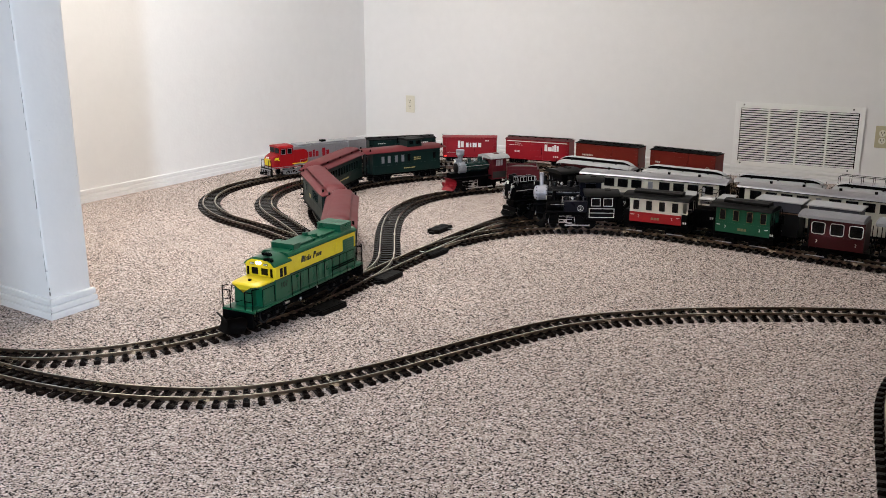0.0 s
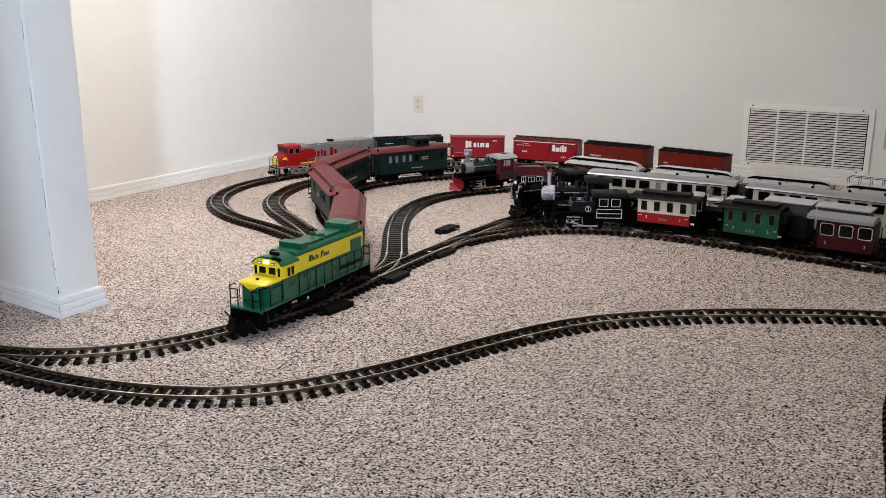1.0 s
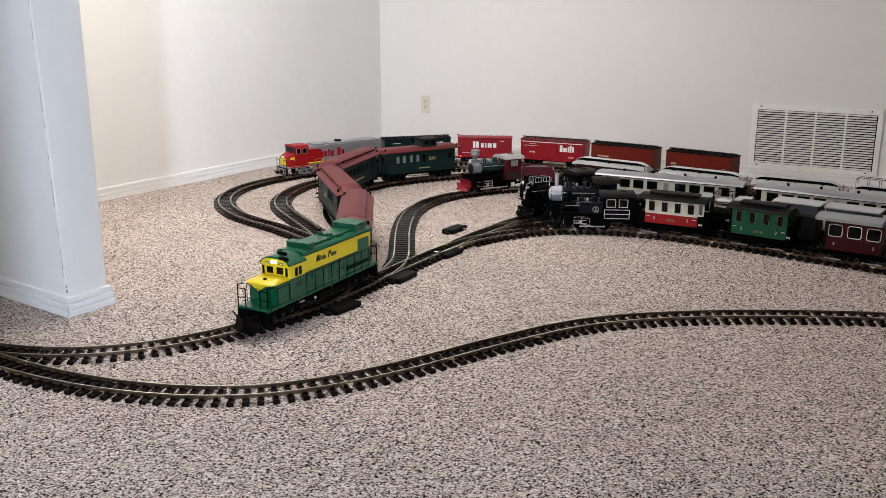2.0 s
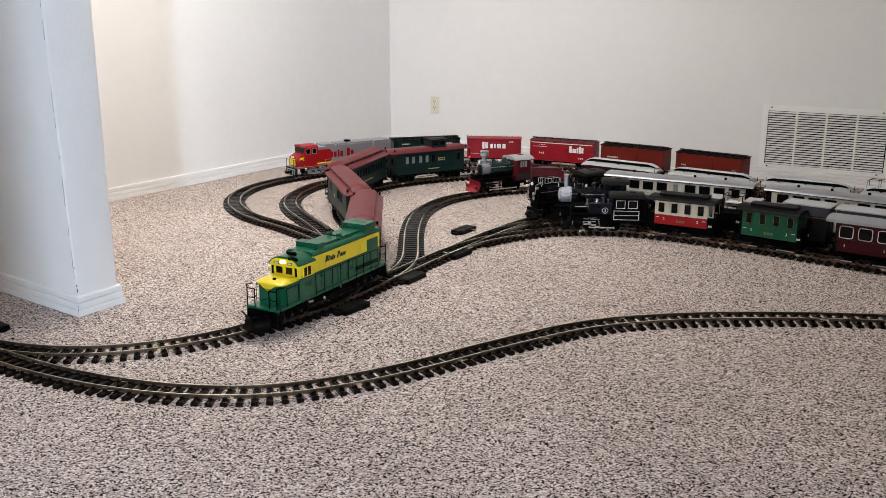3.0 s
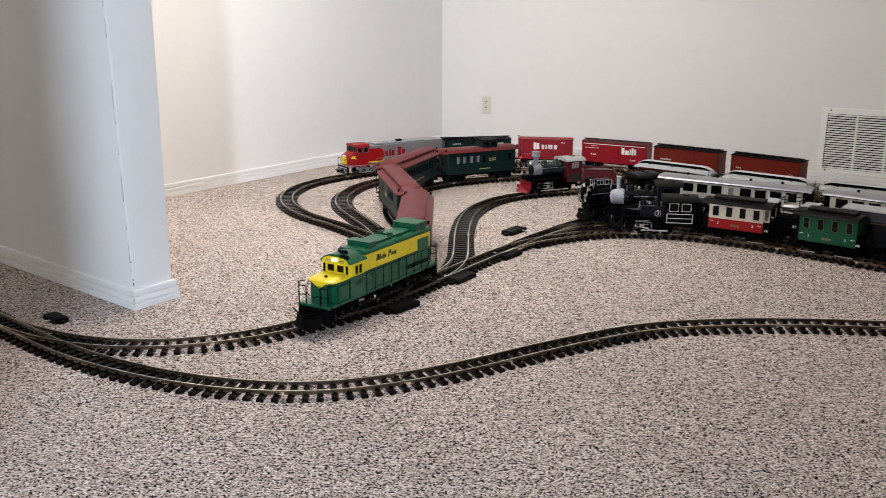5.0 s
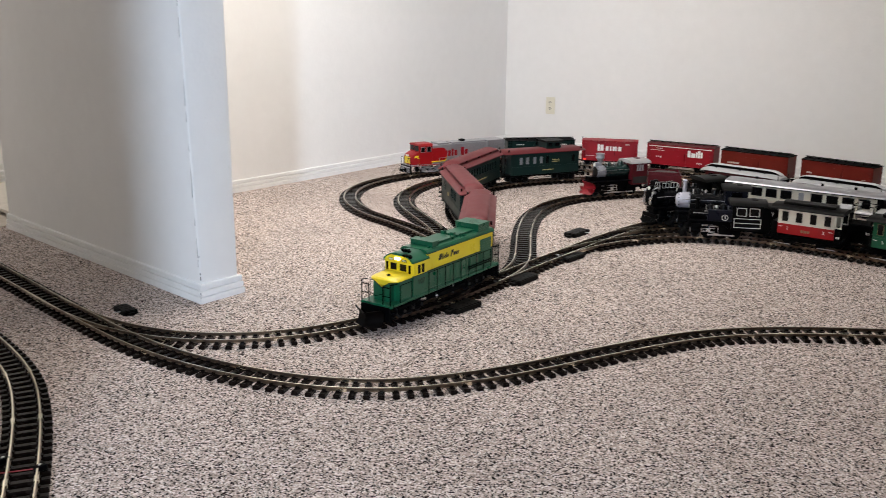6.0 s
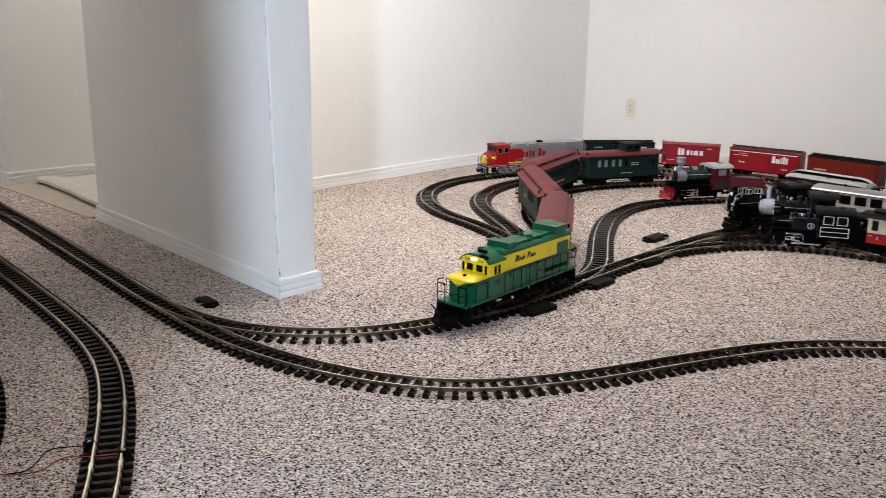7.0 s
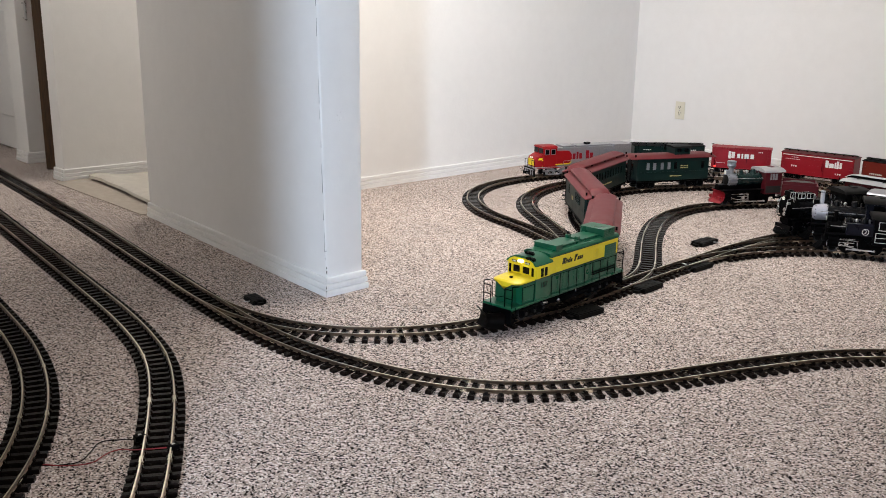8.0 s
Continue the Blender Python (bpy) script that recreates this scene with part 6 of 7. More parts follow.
# ---- steam locomotives ----
def steam_loco(label, length, boiler_mat, smoke_mat, cab_mat, roof_mat, pilot_mat, stack="straight", boiler_r=0.030, boiler_z=0.122, cab_len=0.085, tank=False, roof_z=0.188, smoke_len=0.052, mark="", pilot_h=0.036, lamps=False, reach=0.052, stack_h=0.0, scoop=False):
    """x runs forward; the front of the pilot stands at length / 2."""
    o = thing("steam_locomotive", label, "model train", "steam locomotives")
    f = length / 2
    smoke0 = f - reach
    boil1 = -f + cab_len
    turn = Matrix.Rotation(radians(90), 4, "Y")

    def drum(nm, mat, x0, x1, r, z=boiler_z, lip=0.0):
        b = blank()
        prof = [(r * 0.93, 0), (r, 0.002), (r, x1 - x0 - 0.002), (r * 0.93, x1 - x0)]
        turned(b, prof, Matrix.Translation((x0, 0, z)) @ turn, 28)
        return part(nm, b, mat, o, smooth=40)

    drum("boiler", boiler_mat, boil1 - 0.004, smoke0 - smoke_len, boiler_r)
    sm = drum("smokebox", smoke_mat, smoke0 - smoke_len, smoke0, boiler_r * 1.06)
    b = blank()
    turned(b, [(boiler_r * 0.86, 0), (boiler_r * 0.84, 0.003), (boiler_r * 0.45, 0.008), (0.004, 0.0095)], Matrix.Translation((smoke0, 0, boiler_z)) @ turn, 24)
    part("smokebox_door", b, DARK_GREY if smoke_mat is SMOKE_GREY else smoke_mat, sm, smooth=50)
    b = blank()
    for k in range(14):
        a = 2 * math.pi * k / 14
        for x in (smoke0 - 0.003, smoke0 - smoke_len + 0.004):
            p = Vector((x, boiler_r * 1.06 * math.cos(a), boiler_z + boiler_r * 1.06 * math.sin(a)))
            rod(b, p, p + Vector((0, math.cos(a), math.sin(a))) * 0.0020, 0.0022, 6)
    # rivets on grey and silver smokeboxes darkened: their shading is put into the colour
    loose("rivet", b, DARK_RIM if smoke_mat in (SMOKE_GREY, SMOKE_SILVER) else smoke_mat, sm)
    b = blank()
    turned(b, [(boiler_r * 1.065, 0), (boiler_r * 1.10, 0.001), (boiler_r * 1.10, 0.004), (boiler_r * 1.065, 0.005)], Matrix.Translation((smoke0 - 0.012, 0, boiler_z)) @ turn, 28)
    part("smokebox_band", b, smoke_mat, sm, smooth=40)
    for k in range(4):
        b = blank()
        x = boil1 + (smoke0 - smoke_len - boil1) * (k + 0.5) / 4
        turned(b, [(boiler_r + 0.0006, -0.002), (boiler_r + 0.0012, -0.001), (boiler_r + 0.0012, 0.001), (boiler_r + 0.0006, 0.002)], Matrix.Translation((x, 0, boiler_z)) @ turn, 28)
        part("boiler_band", b, boiler_mat, o, smooth=40)
    top = boiler_z + boiler_r
    sx = smoke0 - smoke_len * 0.5
    b = blank()
    if stack == "balloon":
        turned(b, [(0.017, top - 0.008), (0.0115, top + 0.002), (0.0105, top + 0.018), (0.013, top + 0.028), (0.0205, top + 0.038), (0.0215, top + 0.039), (0.0215, top + 0.042), (0.0205, top + 0.043), (0.0205, top + 0.057),
                   (0.0222, top + 0.058), (0.0222, top + 0.061), (0.0195, top + 0.063), (0.012, top + 0.0635)], Matrix.Translation((sx, 0, 0)), 22)
    else:
        turned(b, [(0.012, top - 0.006), (0.0085, top + 0.002), (0.0078, top + 0.036 + stack_h), (0.010, top + 0.038 + stack_h), (0.010, top + 0.042 + stack_h), (0.007, top + 0.042 + stack_h)], Matrix.Translation((sx, 0, 0)), 18)
    part("chimney", b, smoke_mat, o, smooth=45)
    span = smoke0 - smoke_len - boil1
    for k, (q, r, h) in enumerate(((0.78, 0.011, 0.018), (0.30, 0.013, 0.022))):
        b = blank()
        turned(b, [(r * 1.25, top - 0.006), (r, top + 0.002), (r, top + h * 0.65), (r * 0.75, top + h * 0.92), (r * 0.25, top + h)], Matrix.Translation((boil1 + span * q, 0, 0)), 18)
        part("dome", b, boiler_mat, o, smooth=50)
    b = blank()
    xb = boil1 + span * 0.55
    rod(b, (xb, 0, top - 0.002), (xb, 0, top + 0.006), 0.003)
    turned(b, [(0.0075, top + 0.004), (0.006, top + 0.010), (0.003, top + 0.015)], Matrix.Translation((xb, 0, 0)), 12)
    part("bell", b, STEEL, o, "bright metal bell", smooth=40)
    b = blank()
    for q in (0.12, 0.66, 0.92):
        rod(b, (boil1 + span * q, 0.012, top - 0.004), (boil1 + span * q, 0.012, top + 0.016), 0.0022)
        rod(b, (boil1 + span * q, -0.012, top - 0.004), (boil1 + span * q, -0.012, top + 0.014), 0.0022)
    loose("valve", b, STEEL, o)
    # headlight
    b = blank()
    hx = smoke0 - 0.004
    box(b, hx - 0.012, hx + 0.010, -0.011, 0.011, top - 0.004, top + 0.018)
    bevel(b, 0.002, 1)
    h = part("headlight", b, BLACK if smoke_mat is not SMOKE_GREY else smoke_mat, o)
    b = blank()
    rod(b, (hx + 0.009, 0, top + 0.008), (hx + 0.0125, 0, top + 0.008), 0.008, 14)
    part("lens", b, LAMP_GLASS, h)
    if lamps:
        # tall headlight box, number boards and marker lamps round the smokebox front
        b = blank()
        box(b, hx - 0.030, hx - 0.004, -0.020, 0.020, top + 0.010, top + 0.038)
        bevel(b, 0.002, 1)
        lb = part("lamp_box", b, BLACK, o)
        for s in (-1, 1):
            b = blank()
            for q in ((-0.028, -0.006, 0.012, 0.0135), (-0.028, -0.006, 0.0345, 0.036), (-0.028, -0.0265, 0.0135, 0.0345), (-0.0075, -0.006, 0.0135, 0.0345), (-0.0178, -0.0164, 0.0135, 0.0345)):
                box(b, hx + q[0], hx + q[1], *sorted((s * 0.0198, s * 0.0212)), top + q[2], top + q[3])
            part("lining", b, WHITE, lb, "white framed lamp panes")
            b = blank()
            rod(b, (smoke0 - 0.002, s * boiler_r * 0.92, boiler_z + boiler_r * 0.80), (smoke0 + 0.010, s * boiler_r * 0.92, boiler_z + boiler_r * 0.80), 0.0062, 12)
            ml = part("marker_lamp", b, STEEL, o, "bright metal marker lamp", smooth=40)
            b = blank()
            rod(b, (smoke0 + 0.0102, s * boiler_r * 0.92, boiler_z + boiler_r * 0.80), (smoke0 + 0.0115, s * boiler_r * 0.92, boiler_z + boiler_r * 0.80), 0.0045, 12)
            part("lens", b, LAMP_GLASS, ml)
            b = blank()
            for z_ in (-0.40, 0.05):
                rod(b, (smoke0 + 0.0015, s * boiler_r * 0.60, boiler_z + boiler_r * z_), (smoke0 + 0.013, s * boiler_r * 0.60, boiler_z + boiler_r * z_), 0.0085, 14)
            pm = part("air_pump", b, BLACK, o, smooth=40)
            b = blank()
            for z_ in (-0.40, 0.05):
                turned(b, [(0.0088, 0), (0.0092, 0.001), (0.0080, 0.002), (0.0066, 0.002)], Matrix.Translation((smoke0 + 0.0128, s * boiler_r * 0.60, boiler_z + boiler_r * z_)) @ turn, 14)
            loose("pump_cap", b, STEEL, pm, "bright metal pump cap")
            b = blank()
            pipe(b, [(smoke0 - 0.03, s * 0.022, top - 0.010), (smoke0 - 0.02, s * 0.026, top + 0.012), (smoke0 + 0.004, s * 0.024, top + 0.004), (smoke0 + 0.012, s * 0.030, boiler_z)], 0.0017)
            part("pipe", b, STEEL, o)
        b = blank()
        for x0_ in (smoke0 - 0.082, smoke0 - 0.124):
            for s in (-1, 1):
                for q in ((0, 0.034, 0.006, 0.0078), (0, 0.034, 0.0262, 0.028), (0, 0.0018, 0.0078, 0.0262), (0.0322, 0.034, 0.0078, 0.0262), (0.016, 0.0178, 0.0078, 0.0262)):
                    box(b, x0_ + q[0], x0_ + q[1], *sorted((s * 0.0168, s * 0.0182)), top + q[2], top + q[3])
        loose("lining", b, WHITE, o, "white edge of a box on the boiler")
        for x0_ in (smoke0 - 0.082, smoke0 - 0.124):
            b = blank()
            box(b, x0_, x0_ + 0.034, -0.0168, 0.0168, top - 0.004, top + 0.028)
            bevel(b, 0.0012, 1)
            part("boiler_box", b, BLACK, o)
        b = blank()
        for x_ in (smoke0 - 0.040, smoke0 - 0.134):
            rod(b, (x_, 0.010, top - 0.002), (x_, 0.010, top + 0.022), 0.0030, 8)
            rod(b, (x_, -0.014, top - 0.002), (x_, -0.014, top + 0.018), 0.0026, 8)
        loose("valve", b, STEEL, o)
    # frame, running boards, pilot
    b = blank()
    box(b, -f + 0.005, f - 0.045, -0.020, 0.020, RT + 0.030, boiler_z - boiler_r + 0.008)
    part("frame", b, BLACK, o)
    for s in (-1, 1):
        b = blank()
        box(b, boil1, f - 0.040, *sorted((s * 0.022, s * 0.052)), 0.092, 0.0955)
        part("running_board", b, BLACK, o)
        b = blank()
        pipe(b, [(boil1, s * (boiler_r + 0.005), boiler_z + 0.010), (smoke0 - 0.01, s * (boiler_r + 0.005), boiler_z + 0.010)], 0.0012)
        part("handrail", b, STEEL, o)
        b = blank()
        rod(b, (f - 0.095, s * 0.042, RT + 0.034), (f - 0.055, s * 0.042, RT + 0.034), 0.0125, 16)
        box(b, f - 0.093, f - 0.057, *sorted((s * 0.030, s * 0.054)), RT + 0.044, RT + 0.062)
        c = part("cylinder", b, BLACK, o, smooth=40)
        b = blank()
        rod(b, (f - 0.0545, s * 0.042, RT + 0.034), (f - 0.052, s * 0.042, RT + 0.034), 0.010, 14)
        rod(b, (f - 0.098, s * 0.042, RT + 0.034), (f - 0.0955, s * 0.042, RT + 0.034), 0.010, 14)
        loose("cylinder_cover", b, STEEL, c)
    b = blank()
    box(b, f - 0.046, f - 0.036, -0.052, 0.052, RT + 0.026, RT + 0.042)
    part("buffer_beam", b, pilot_mat, o)
    if scoop:
        b = blank()
        prof = [(0.000, 0.014), (-0.014, 0.026), (-0.021, 0.040), (-0.023, 0.054), (-0.020, 0.068), (-0.012, 0.077)]     # hollow blade: reach behind the tip, height
        rows = []
        for q in (-1.0, -0.66, -0.33, 0.0, 0.33, 0.66, 1.0):
            rows.append([[b.verts.new((f - 0.004 + k + x_ - 0.030 * abs(q), q * 0.054, RT + z_ * (1 - 0.10 * abs(q)))) for x_, z_ in prof] for k in (0.0, -0.004)])
        for r0, r1 in zip(rows, rows[1:]):
            for k in range(5):
                b.faces.new((r0[0][k], r1[0][k], r1[0][k + 1], r0[0][k + 1]))
                b.faces.new((r0[1][k], r0[1][k + 1], r1[1][k + 1], r1[1][k]))
            b.faces.new((r0[0][0], r0[1][0], r1[1][0], r1[0][0]))
            b.faces.new((r0[0][5], r1[0][5], r1[1][5], r0[1][5]))
        for r0 in (rows[0], rows[-1]):
            for k in range(5):
                b.faces.new((r0[0][k], r0[0][k + 1], r0[1][k + 1], r0[1][k]))
        box(b, f - 0.066, f - 0.030, -0.020, 0.020, RT + 0.018, RT + 0.036)
        part("plough", b, pilot_mat, o, "bright red hollow plough blade", smooth=35)
    else:
        b = blank()
        v = [b.verts.new(p) for p in ((f - 0.038, -0.052, RT + pilot_h), (f - 0.038, 0.052, RT + pilot_h), (f - 0.024, 0.050, RT + 0.006), (f - 0.005, 0, RT + 0.006), (f - 0.024, -0.050, RT + 0.006),
                                       (f - 0.044, -0.050, RT + 0.006), (f - 0.044, 0.050, RT + 0.006))]
        for k in ((0, 1, 2, 3, 4), (2, 1, 6), (0, 4, 5), (0, 5, 6, 1), (5, 4, 3, 2, 6)):
            b.faces.new([v[i] for i in k])
        cow = part("cowcatcher", b, pilot_mat, o)
        for k in range(11):
            y = -0.050 + k * 0.010
            b = blank()
            rod(b, (f - 0.038, y, RT + pilot_h), (f - 0.003 - abs(y) * 0.42, y * 0.92, RT + 0.007), 0.0026, 6)
            part("slat", b, pilot_mat, cow)
    # wheels and rods
    x0, x1 = boil1 - 0.012, f - 0.125
    xs = [x0 + (x1 - x0) * k / 2 for k in range(3)]
    b = blank()
    box(b, x0 - 0.01, x1 + 0.01, -0.006, 0.006, RT + 0.020, RT + 0.034)
    ax = part("running_gear", b, BLACK, o)
    for s in (-1, 1):
        for x in xs:
            put_wheel(DRIVER, 0.027, x, s, ax)
        put_wheel(SMALL_WHEEL, 0.015, f - 0.075, s, ax)
        b = blank()
        y = s * 0.038
        box(b, x0 - 0.004, x1 + 0.004, y - 0.0014, y + 0.0014, RT + 0.0125, RT + 0.0175)
        y = s * 0.042
        rod(b, (xs[1], y, RT + 0.016), (f - 0.098, y, RT + 0.034), 0.0022, 6)
        rod(b, (xs[1] + 0.01, y, RT + 0.050), (f - 0.098, y, RT + 0.052), 0.0016, 6)
        rod(b, (xs[1] + 0.010, y, RT + 0.016), (xs[1] + 0.014, y, RT + 0.052), 0.0018, 6)
        for x in xs:
            rod(b, (x, s * 0.034, RT + 0.015), (x, s * 0.041, RT + 0.015), 0.004, 8)
        part("side_rod", b, STEEL, ax, "bright steel side rods")
        b = blank()
        for z_ in (0.028, 0.041):
            box(b, f - reach - 0.098, f - reach - 0.040, *sorted((s * 0.0455, s * 0.0490)), RT + z_, RT + z_ + 0.0022)
        box(b, f - reach - 0.078, f - reach - 0.064, *sorted((s * 0.0450, s * 0.0505)), RT + 0.029, RT + 0.043)
        rod(b, (f - reach - 0.100, s * 0.0475, RT + 0.058), (f - reach - 0.046, s * 0.0475, RT + 0.056), 0.0014, 6)
        rod(b, (f - reach - 0.071, s * 0.0500, RT + 0.030), (f - reach - 0.078, s * 0.0500, RT + 0.058), 0.0014, 6)
        loose("valve_gear", b, STEEL, ax, "bright steel valve gear")
    # cab
    w = 0.054
    b = blank()
    box(b, -f, boil1, -w, w, 0.062 if tank else 0.072, roof_z - 0.006)
    bevel(b, 0.0015, 1)
    cab = part("cab", b, cab_mat, o)
    b = blank()
    sweep(b, arch(2 * w + 0.018, roof_z - 0.008, 0.018, 10), -f - 0.014, boil1 + 0.012)
    part("cab_roof", b, roof_mat, o, smooth=50)
    b = blank()
    box(b, -f + 0.02, -f + 0.045, -0.016, 0.016, roof_z + 0.006, roof_z + 0.013)
    bevel(b, 0.002, 1)
    part("roof_vent", b, cab_mat if roof_mat is CAB_ROOF else roof_mat, o)
    for s in (-1, 1):
        if tank:
            for x in (-f + cab_len * 0.29, -f + cab_len * 0.71):
                window(cab, x, roof_z - 0.033, cab_len * 0.28, 0.029, s, w, WHITE, 0.0012, border=0.0024)
            b = blank()
            for q in ((0.074, 0.0765), (0.0925, 0.0950), (0.1105, 0.1130)):
                box(b, -f + 0.007, boil1 - 0.007, *sorted((s * w, s * (w + 0.001))), *q)
            for x in (-f + 0.007, boil1 - 0.0095):
                box(b, x, x + 0.0025, *sorted((s * w, s * (w + 0.001))), 0.0765, 0.1105)
            part("lining", b, WHITE, cab, "white painted lining")
        else:
            # with scoop, a grey pane: the bright view through the cab put into colour
            window(cab, -f + cab_len * 0.5, roof_z - 0.030, cab_len * 0.46, 0.030, s, w, cab_mat, 0.0016, glass=CAB_ROOF if scoop else GLASS)
            if scoop:
                b = blank()
                for x_ in (-f + cab_len * 0.44, -f + cab_len * 0.60):
                    box(b, x_ - 0.0012, x_ + 0.0012, *sorted((s * w, s * (w + 0.0012))), roof_z - 0.045, roof_z - 0.015)
                loose("window_bar", b, cab_mat, cab)
                b = blank()
                box(b, -f + 0.004, boil1 - 0.006, *sorted((s * w, s * (w + 0.0014))), 0.079, 0.112)
                bevel(b, 0.0005, 1)
                part("side_panel", b, PANEL_GREY, cab, "dark grey panel below the cab window")
    if tank:
        for s in (-1, 1):
            b = blank()
            box(b, boil1, boil1 + 0.095, *sorted((s * 0.026, s * 0.052)), 0.0957, 0.140)
            bevel(b, 0.002, 1)
            t = part("side_tank", b, NAVY_BLACK, o)
            if mark:
                lettering(mark, t, WHITE, boil1 + 0.028, s, 0.052, 0.112, 0.019)
                b = blank()
                for k in range(22):
                    a0, a1 = 2 * math.pi * k / 22, 2 * math.pi * (k + 1) / 22
                    rod(b, (boil1 + 0.028 + 0.0115 * math.cos(a0), s * 0.0524, 0.112 + 0.0115 * math.sin(a0)), (boil1 + 0.028 + 0.0115 * math.cos(a1), s * 0.0524, 0.112 + 0.0115 * math.sin(a1)), 0.0011, 5)
                part("emblem", b, WHITE, t, "white ring round the number")
    if tank:
        b = blank()
        box(b, -f - 0.046, -f - 0.001, -0.046, 0.046, 0.060, 0.154)
        bevel(b, 0.002, 1)
        bk = part("bunker", b, BLACK, o)
        b = blank()
        sweep(b, arch(0.106, 0.154, 0.013, 8), -f - 0.050, -f - 0.015)
        part("bunker_roof", b, roof_mat, bk, smooth=50)
        for s in (-1, 1):
            lettering("7", bk, WHITE, -f - 0.034, s, 0.046, 0.132, 0.026)
        coupler(o, -f - 0.045, -1)
    else:
        coupler(o, -f, -1)
    return o


def tender(label, length, mat, load):
    o = thing("tender", label, "model train car")
    half, w = length / 2, 0.100
    b = blank()
    box(b, -half, half, -w / 2, w / 2, 0.060, 0.120)
    bevel(b, 0.003, 2)
    part("tank", b, mat, o)
    b = blank()
    for s in (-1, 1):
        box(b, -half + 0.01, half - 0.002, *sorted((s * w / 2, s * (w / 2 - 0.003))), 0.120, 0.134)
    box(b, -half + 0.01, -half + 0.013, -w / 2 + 0.003, w / 2 - 0.003, 0.120, 0.134)
    part("coal_board", b, mat, o)
    b = blank()
    bmesh.ops.create_grid(b, x_segments=14, y_segments=8, size=0.5)
    for v in b.verts:
        v.co = Vector((v.co.x * (length - 0.04), v.co.y * (w - 0.010), 0.122 + 0.012 * max(0, 1 - (v.co.y * 2.2) ** 2) * (1 - (v.co.x * 1.9) ** 4) + 0.006 * noise.noise(Vector((v.co.x * 14, v.co.y * 9, 1)))))
    part("coal_load", b, load, o)
    b = blank()
    box(b, -half - 0.008, half + 0.008, -0.044, 0.044, 0.052, 0.060)
    part("underframe", b, BLACK, o)
    for d in (-1, 1):
        truck(o, d * (half - 0.036), 0.044, 0.0150, SMALL_WHEEL)
        coupler(o, d * half, d)
    return o


def on_span(ob, route, s0, s1, inset=0.06):
    return set_on(ob, route, (s0 + s1) / 2, (s1 - s0) / 2 - inset, flip=True)


on_span(steam_loco("green-boilered steam locomotive with red cab and red pilot", 0.355, BOILER_GREEN, SMOKE_GREY, CAB_RED, CAB_ROOF, LOCO_RED, "balloon", boiler_r=0.029, boiler_z=0.138, cab_len=0.088, roof_z=0.186, smoke_len=0.048, reach=0.088, scoop=True), "siding", 1.670, 2.025)
on_span(tender("black tender with a grey coal load", 0.17, BLACK, LOAD), "second", 0.850, 1.025, 0.036)
on_span(tender("deep red tender with a grey coal load", 0.165, CAB_RED, LOAD), "siding", 2.056, 2.222, 0.036)
on_span(steam_loco("black steam locomotive with a black smokebox", 0.385, SATIN_BLACK, BLACK, BLACK, DARK_GREY, BLACK, boiler_r=0.037, boiler_z=0.130, cab_len=0.10, roof_z=0.202, lamps=True, reach=0.034, pilot_h=0.024), "ladder", 3.020, 3.405)
on_span(steam_loco("black steam locomotive with a silver smokebox", 0.330, SATIN_BLACK, SMOKE_SILVER, NAVY_BLACK, DARK_GREY, BLACK, boiler_r=0.033, boiler_z=0.136, cab_len=0.09, roof_z=0.202, smoke_len=0.050, stack_h=0.012), "second", 0.482, 0.812)
on_span(steam_loco("black tank locomotive with white-framed cab windows and a ringed number", 0.330, SATIN_BLACK, BLACK, BLACK, DARK_GREY, BLACK, boiler_r=0.024, boiler_z=0.112, cab_len=0.118, tank=True, roof_z=0.172, mark="3"), "front", 0.660, 0.990)


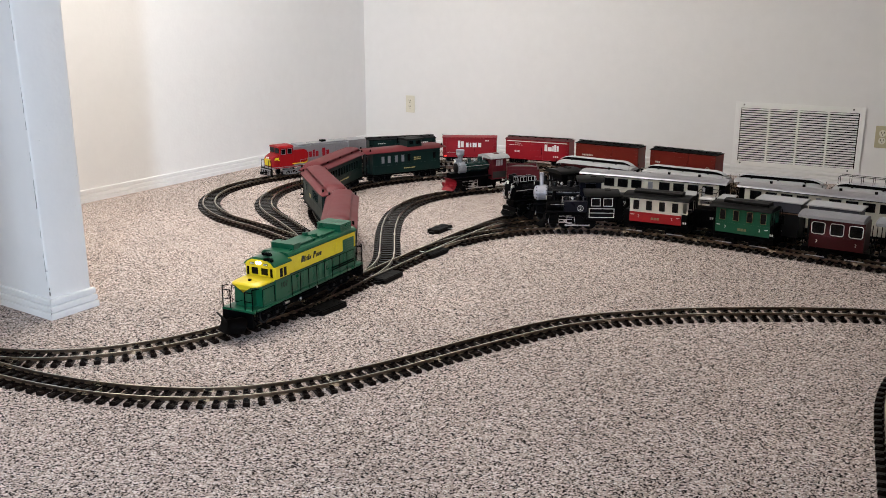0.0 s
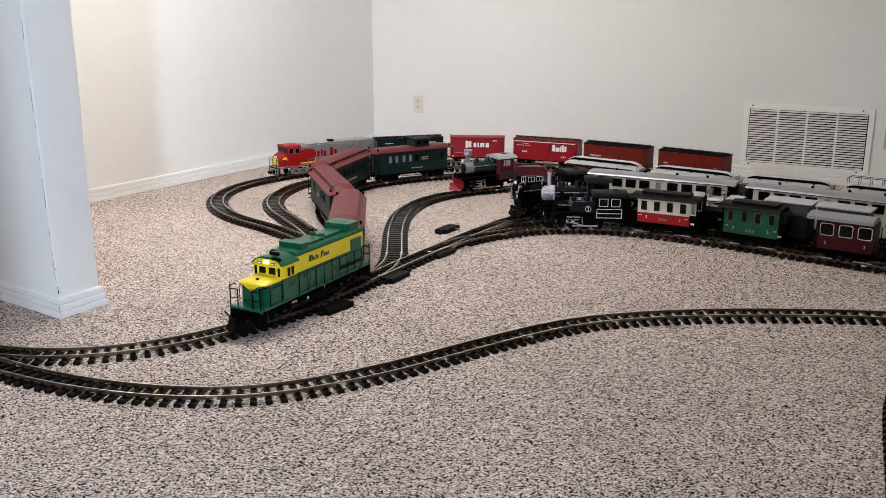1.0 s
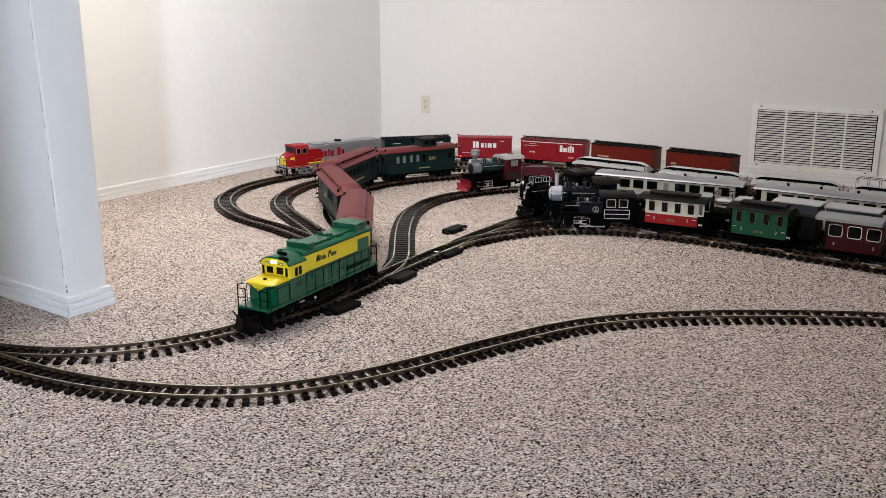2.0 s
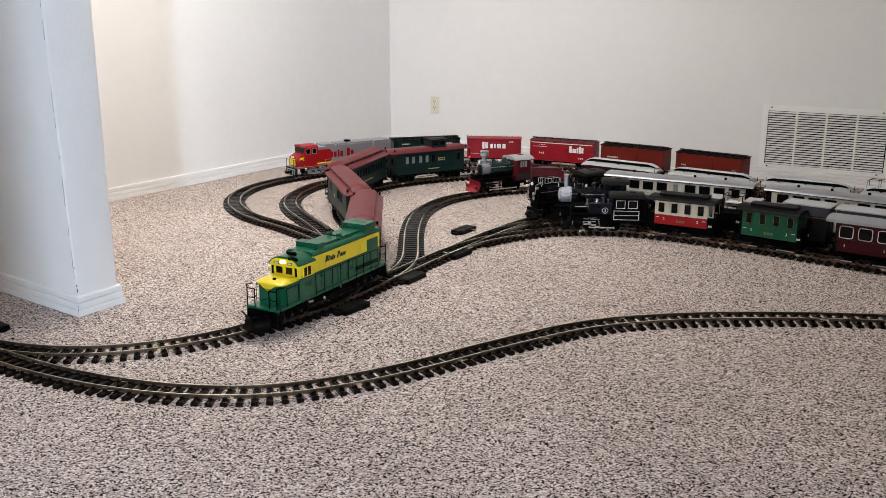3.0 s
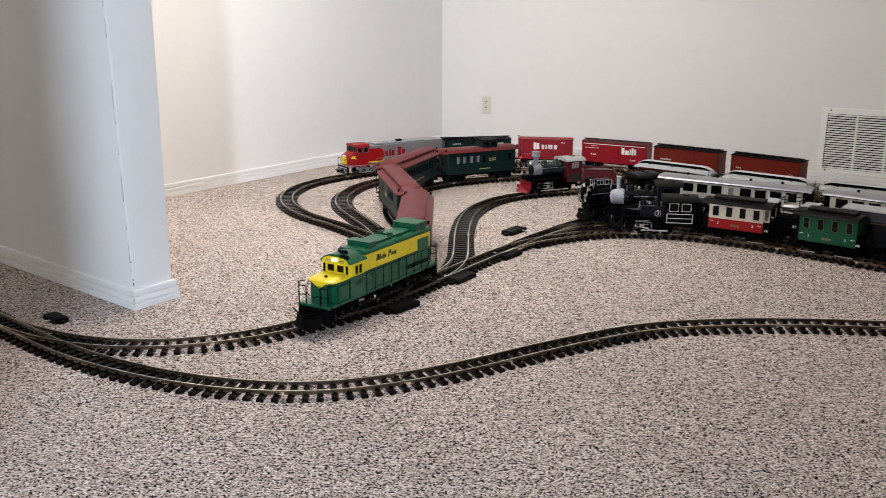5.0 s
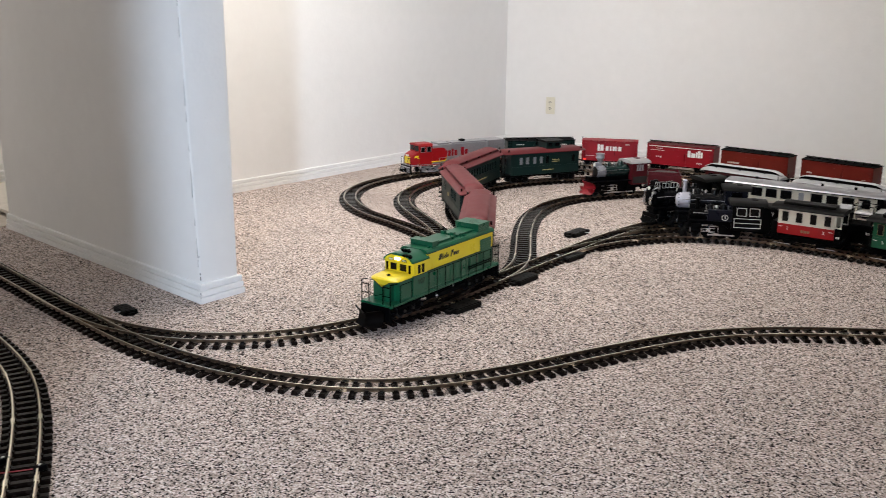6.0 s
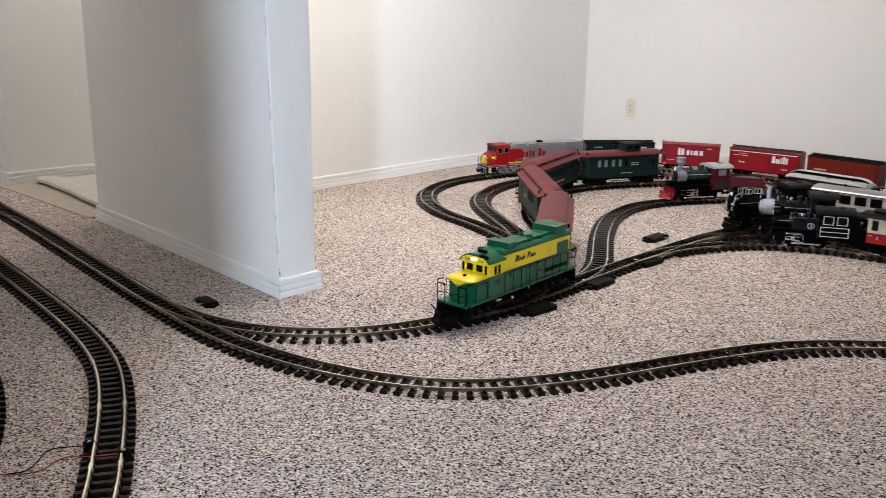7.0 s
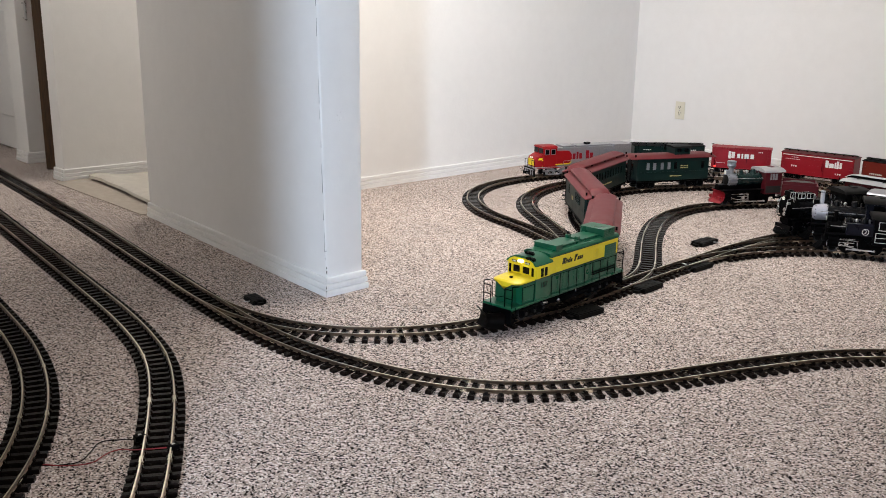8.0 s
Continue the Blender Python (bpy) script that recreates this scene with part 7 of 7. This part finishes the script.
# ---- turnout motors ----
def turnout_motor(x, y, turn, size=(1.0, 1.0, 1.0)):
    o = thing("turnout_motor", "flat black turnout motor housing beside the track", "switch motor", "turnout motors")
    o.matrix_world = pose(x, y, 0, 0, 0, turn) @ Matrix.Diagonal((*size, 1.0))
    b = blank()
    box(b, -0.060, 0.060, -0.028, 0.028, 0.0, 0.017)
    bmesh.ops.bevel(b, geom=[e for e in b.edges if max(v.co.z for v in e.verts) > 0.015], offset=0.003, segments=2, affect="EDGES")
    h = part("housing", b, BOX_PLASTIC, o)
    for s in (-1, 1):
        b = blank()
        box(b, s * 0.060, s * 0.074, -0.012, 0.012, 0.0, 0.010) if s > 0 else box(b, -0.074, -0.060, -0.012, 0.012, 0.0, 0.010)
        part("lug", b, BOX_PLASTIC, o)
    for k in range(4):
        b = blank()
        x0 = -0.040 + k * 0.0265
        box(b, x0 - 0.0045, x0 + 0.0045, -0.018, 0.018, 0.0168, 0.0178)
        part("rib", b, BOX_PLASTIC, h)
    b = blank()
    rod(b, (-0.02, 0.026, 0.010), (-0.02, 0.055, 0.012), 0.002, 6)
    part("throw_rod", b, STEEL, o)
    return o


for x, y, a in ((-0.330, 2.878, 56), (-0.166, 3.216, 62), (-0.008, 3.542, 58), (0.010, 3.936, 240)):
    turnout_motor(x, y, a)
turnout_motor(-1.350, 2.662, 142, (0.66, 0.80, 0.85))


# ---- feeder wires ----
def feeder(nodes, mat, label):
    cu = bpy.data.curves.new("feeder_wire", "CURVE")
    cu.dimensions, cu.bevel_depth, cu.bevel_resolution = "3D", 0.0013, 2
    sp = cu.splines.new("BEZIER")
    sp.bezier_points.add(len(nodes) - 1)
    for p, q in zip(sp.bezier_points, nodes):
        p.co = q
        p.handle_left_type = p.handle_right_type = "AUTO"
    cu.materials.append(mat)
    tagged(new("feeder_wire", cu), label, "wire")


WIRE_RED = material("red_wire_insulation", (0.30, 0.012, 0.018), 0.4, vary=0.1)
feeder([(-1.117, 1.699, 0.012), (-1.169, 1.693, 0.004), (-1.191, 1.671, 0.006), (-1.186, 1.631, 0.004), (-1.182, 1.590, 0.003), (-1.211, 1.565, 0.003), (-1.248, 1.537, 0.010)], BLACK, "thin black feeder wire lying across the carpet")
feeder([(-1.028, 1.679, 0.016), (-1.091, 1.652, 0.014), (-1.141, 1.653, 0.004), (-1.150, 1.629, 0.004), (-1.154, 1.597, 0.003), (-1.192, 1.567, 0.004), (-1.232, 1.543, 0.012)], WIRE_RED, "thin red feeder wire lying across the carpet")


def rail_clamp(x, y, turn):
    o = thing("rail_clamp", "small black feeder clamp screwed to a rail", "cable clamp", "feeder clamps")
    o.matrix_world = pose(x, y, 0.010, 0, 0, turn)
    b = blank()
    box(b, -0.012, 0.012, -0.008, 0.008, 0.0, 0.012)
    bevel(b, 0.0015, 1)
    part("block", b, BLACK, o)
    b = blank()
    rod(b, (0, 0, 0.0118), (0, 0, 0.0138), 0.0035, 10)
    part("screw", b, STEEL, o)


rail_clamp(-1.113, 1.699, 62)
rail_clamp(-1.022, 1.684, 62)
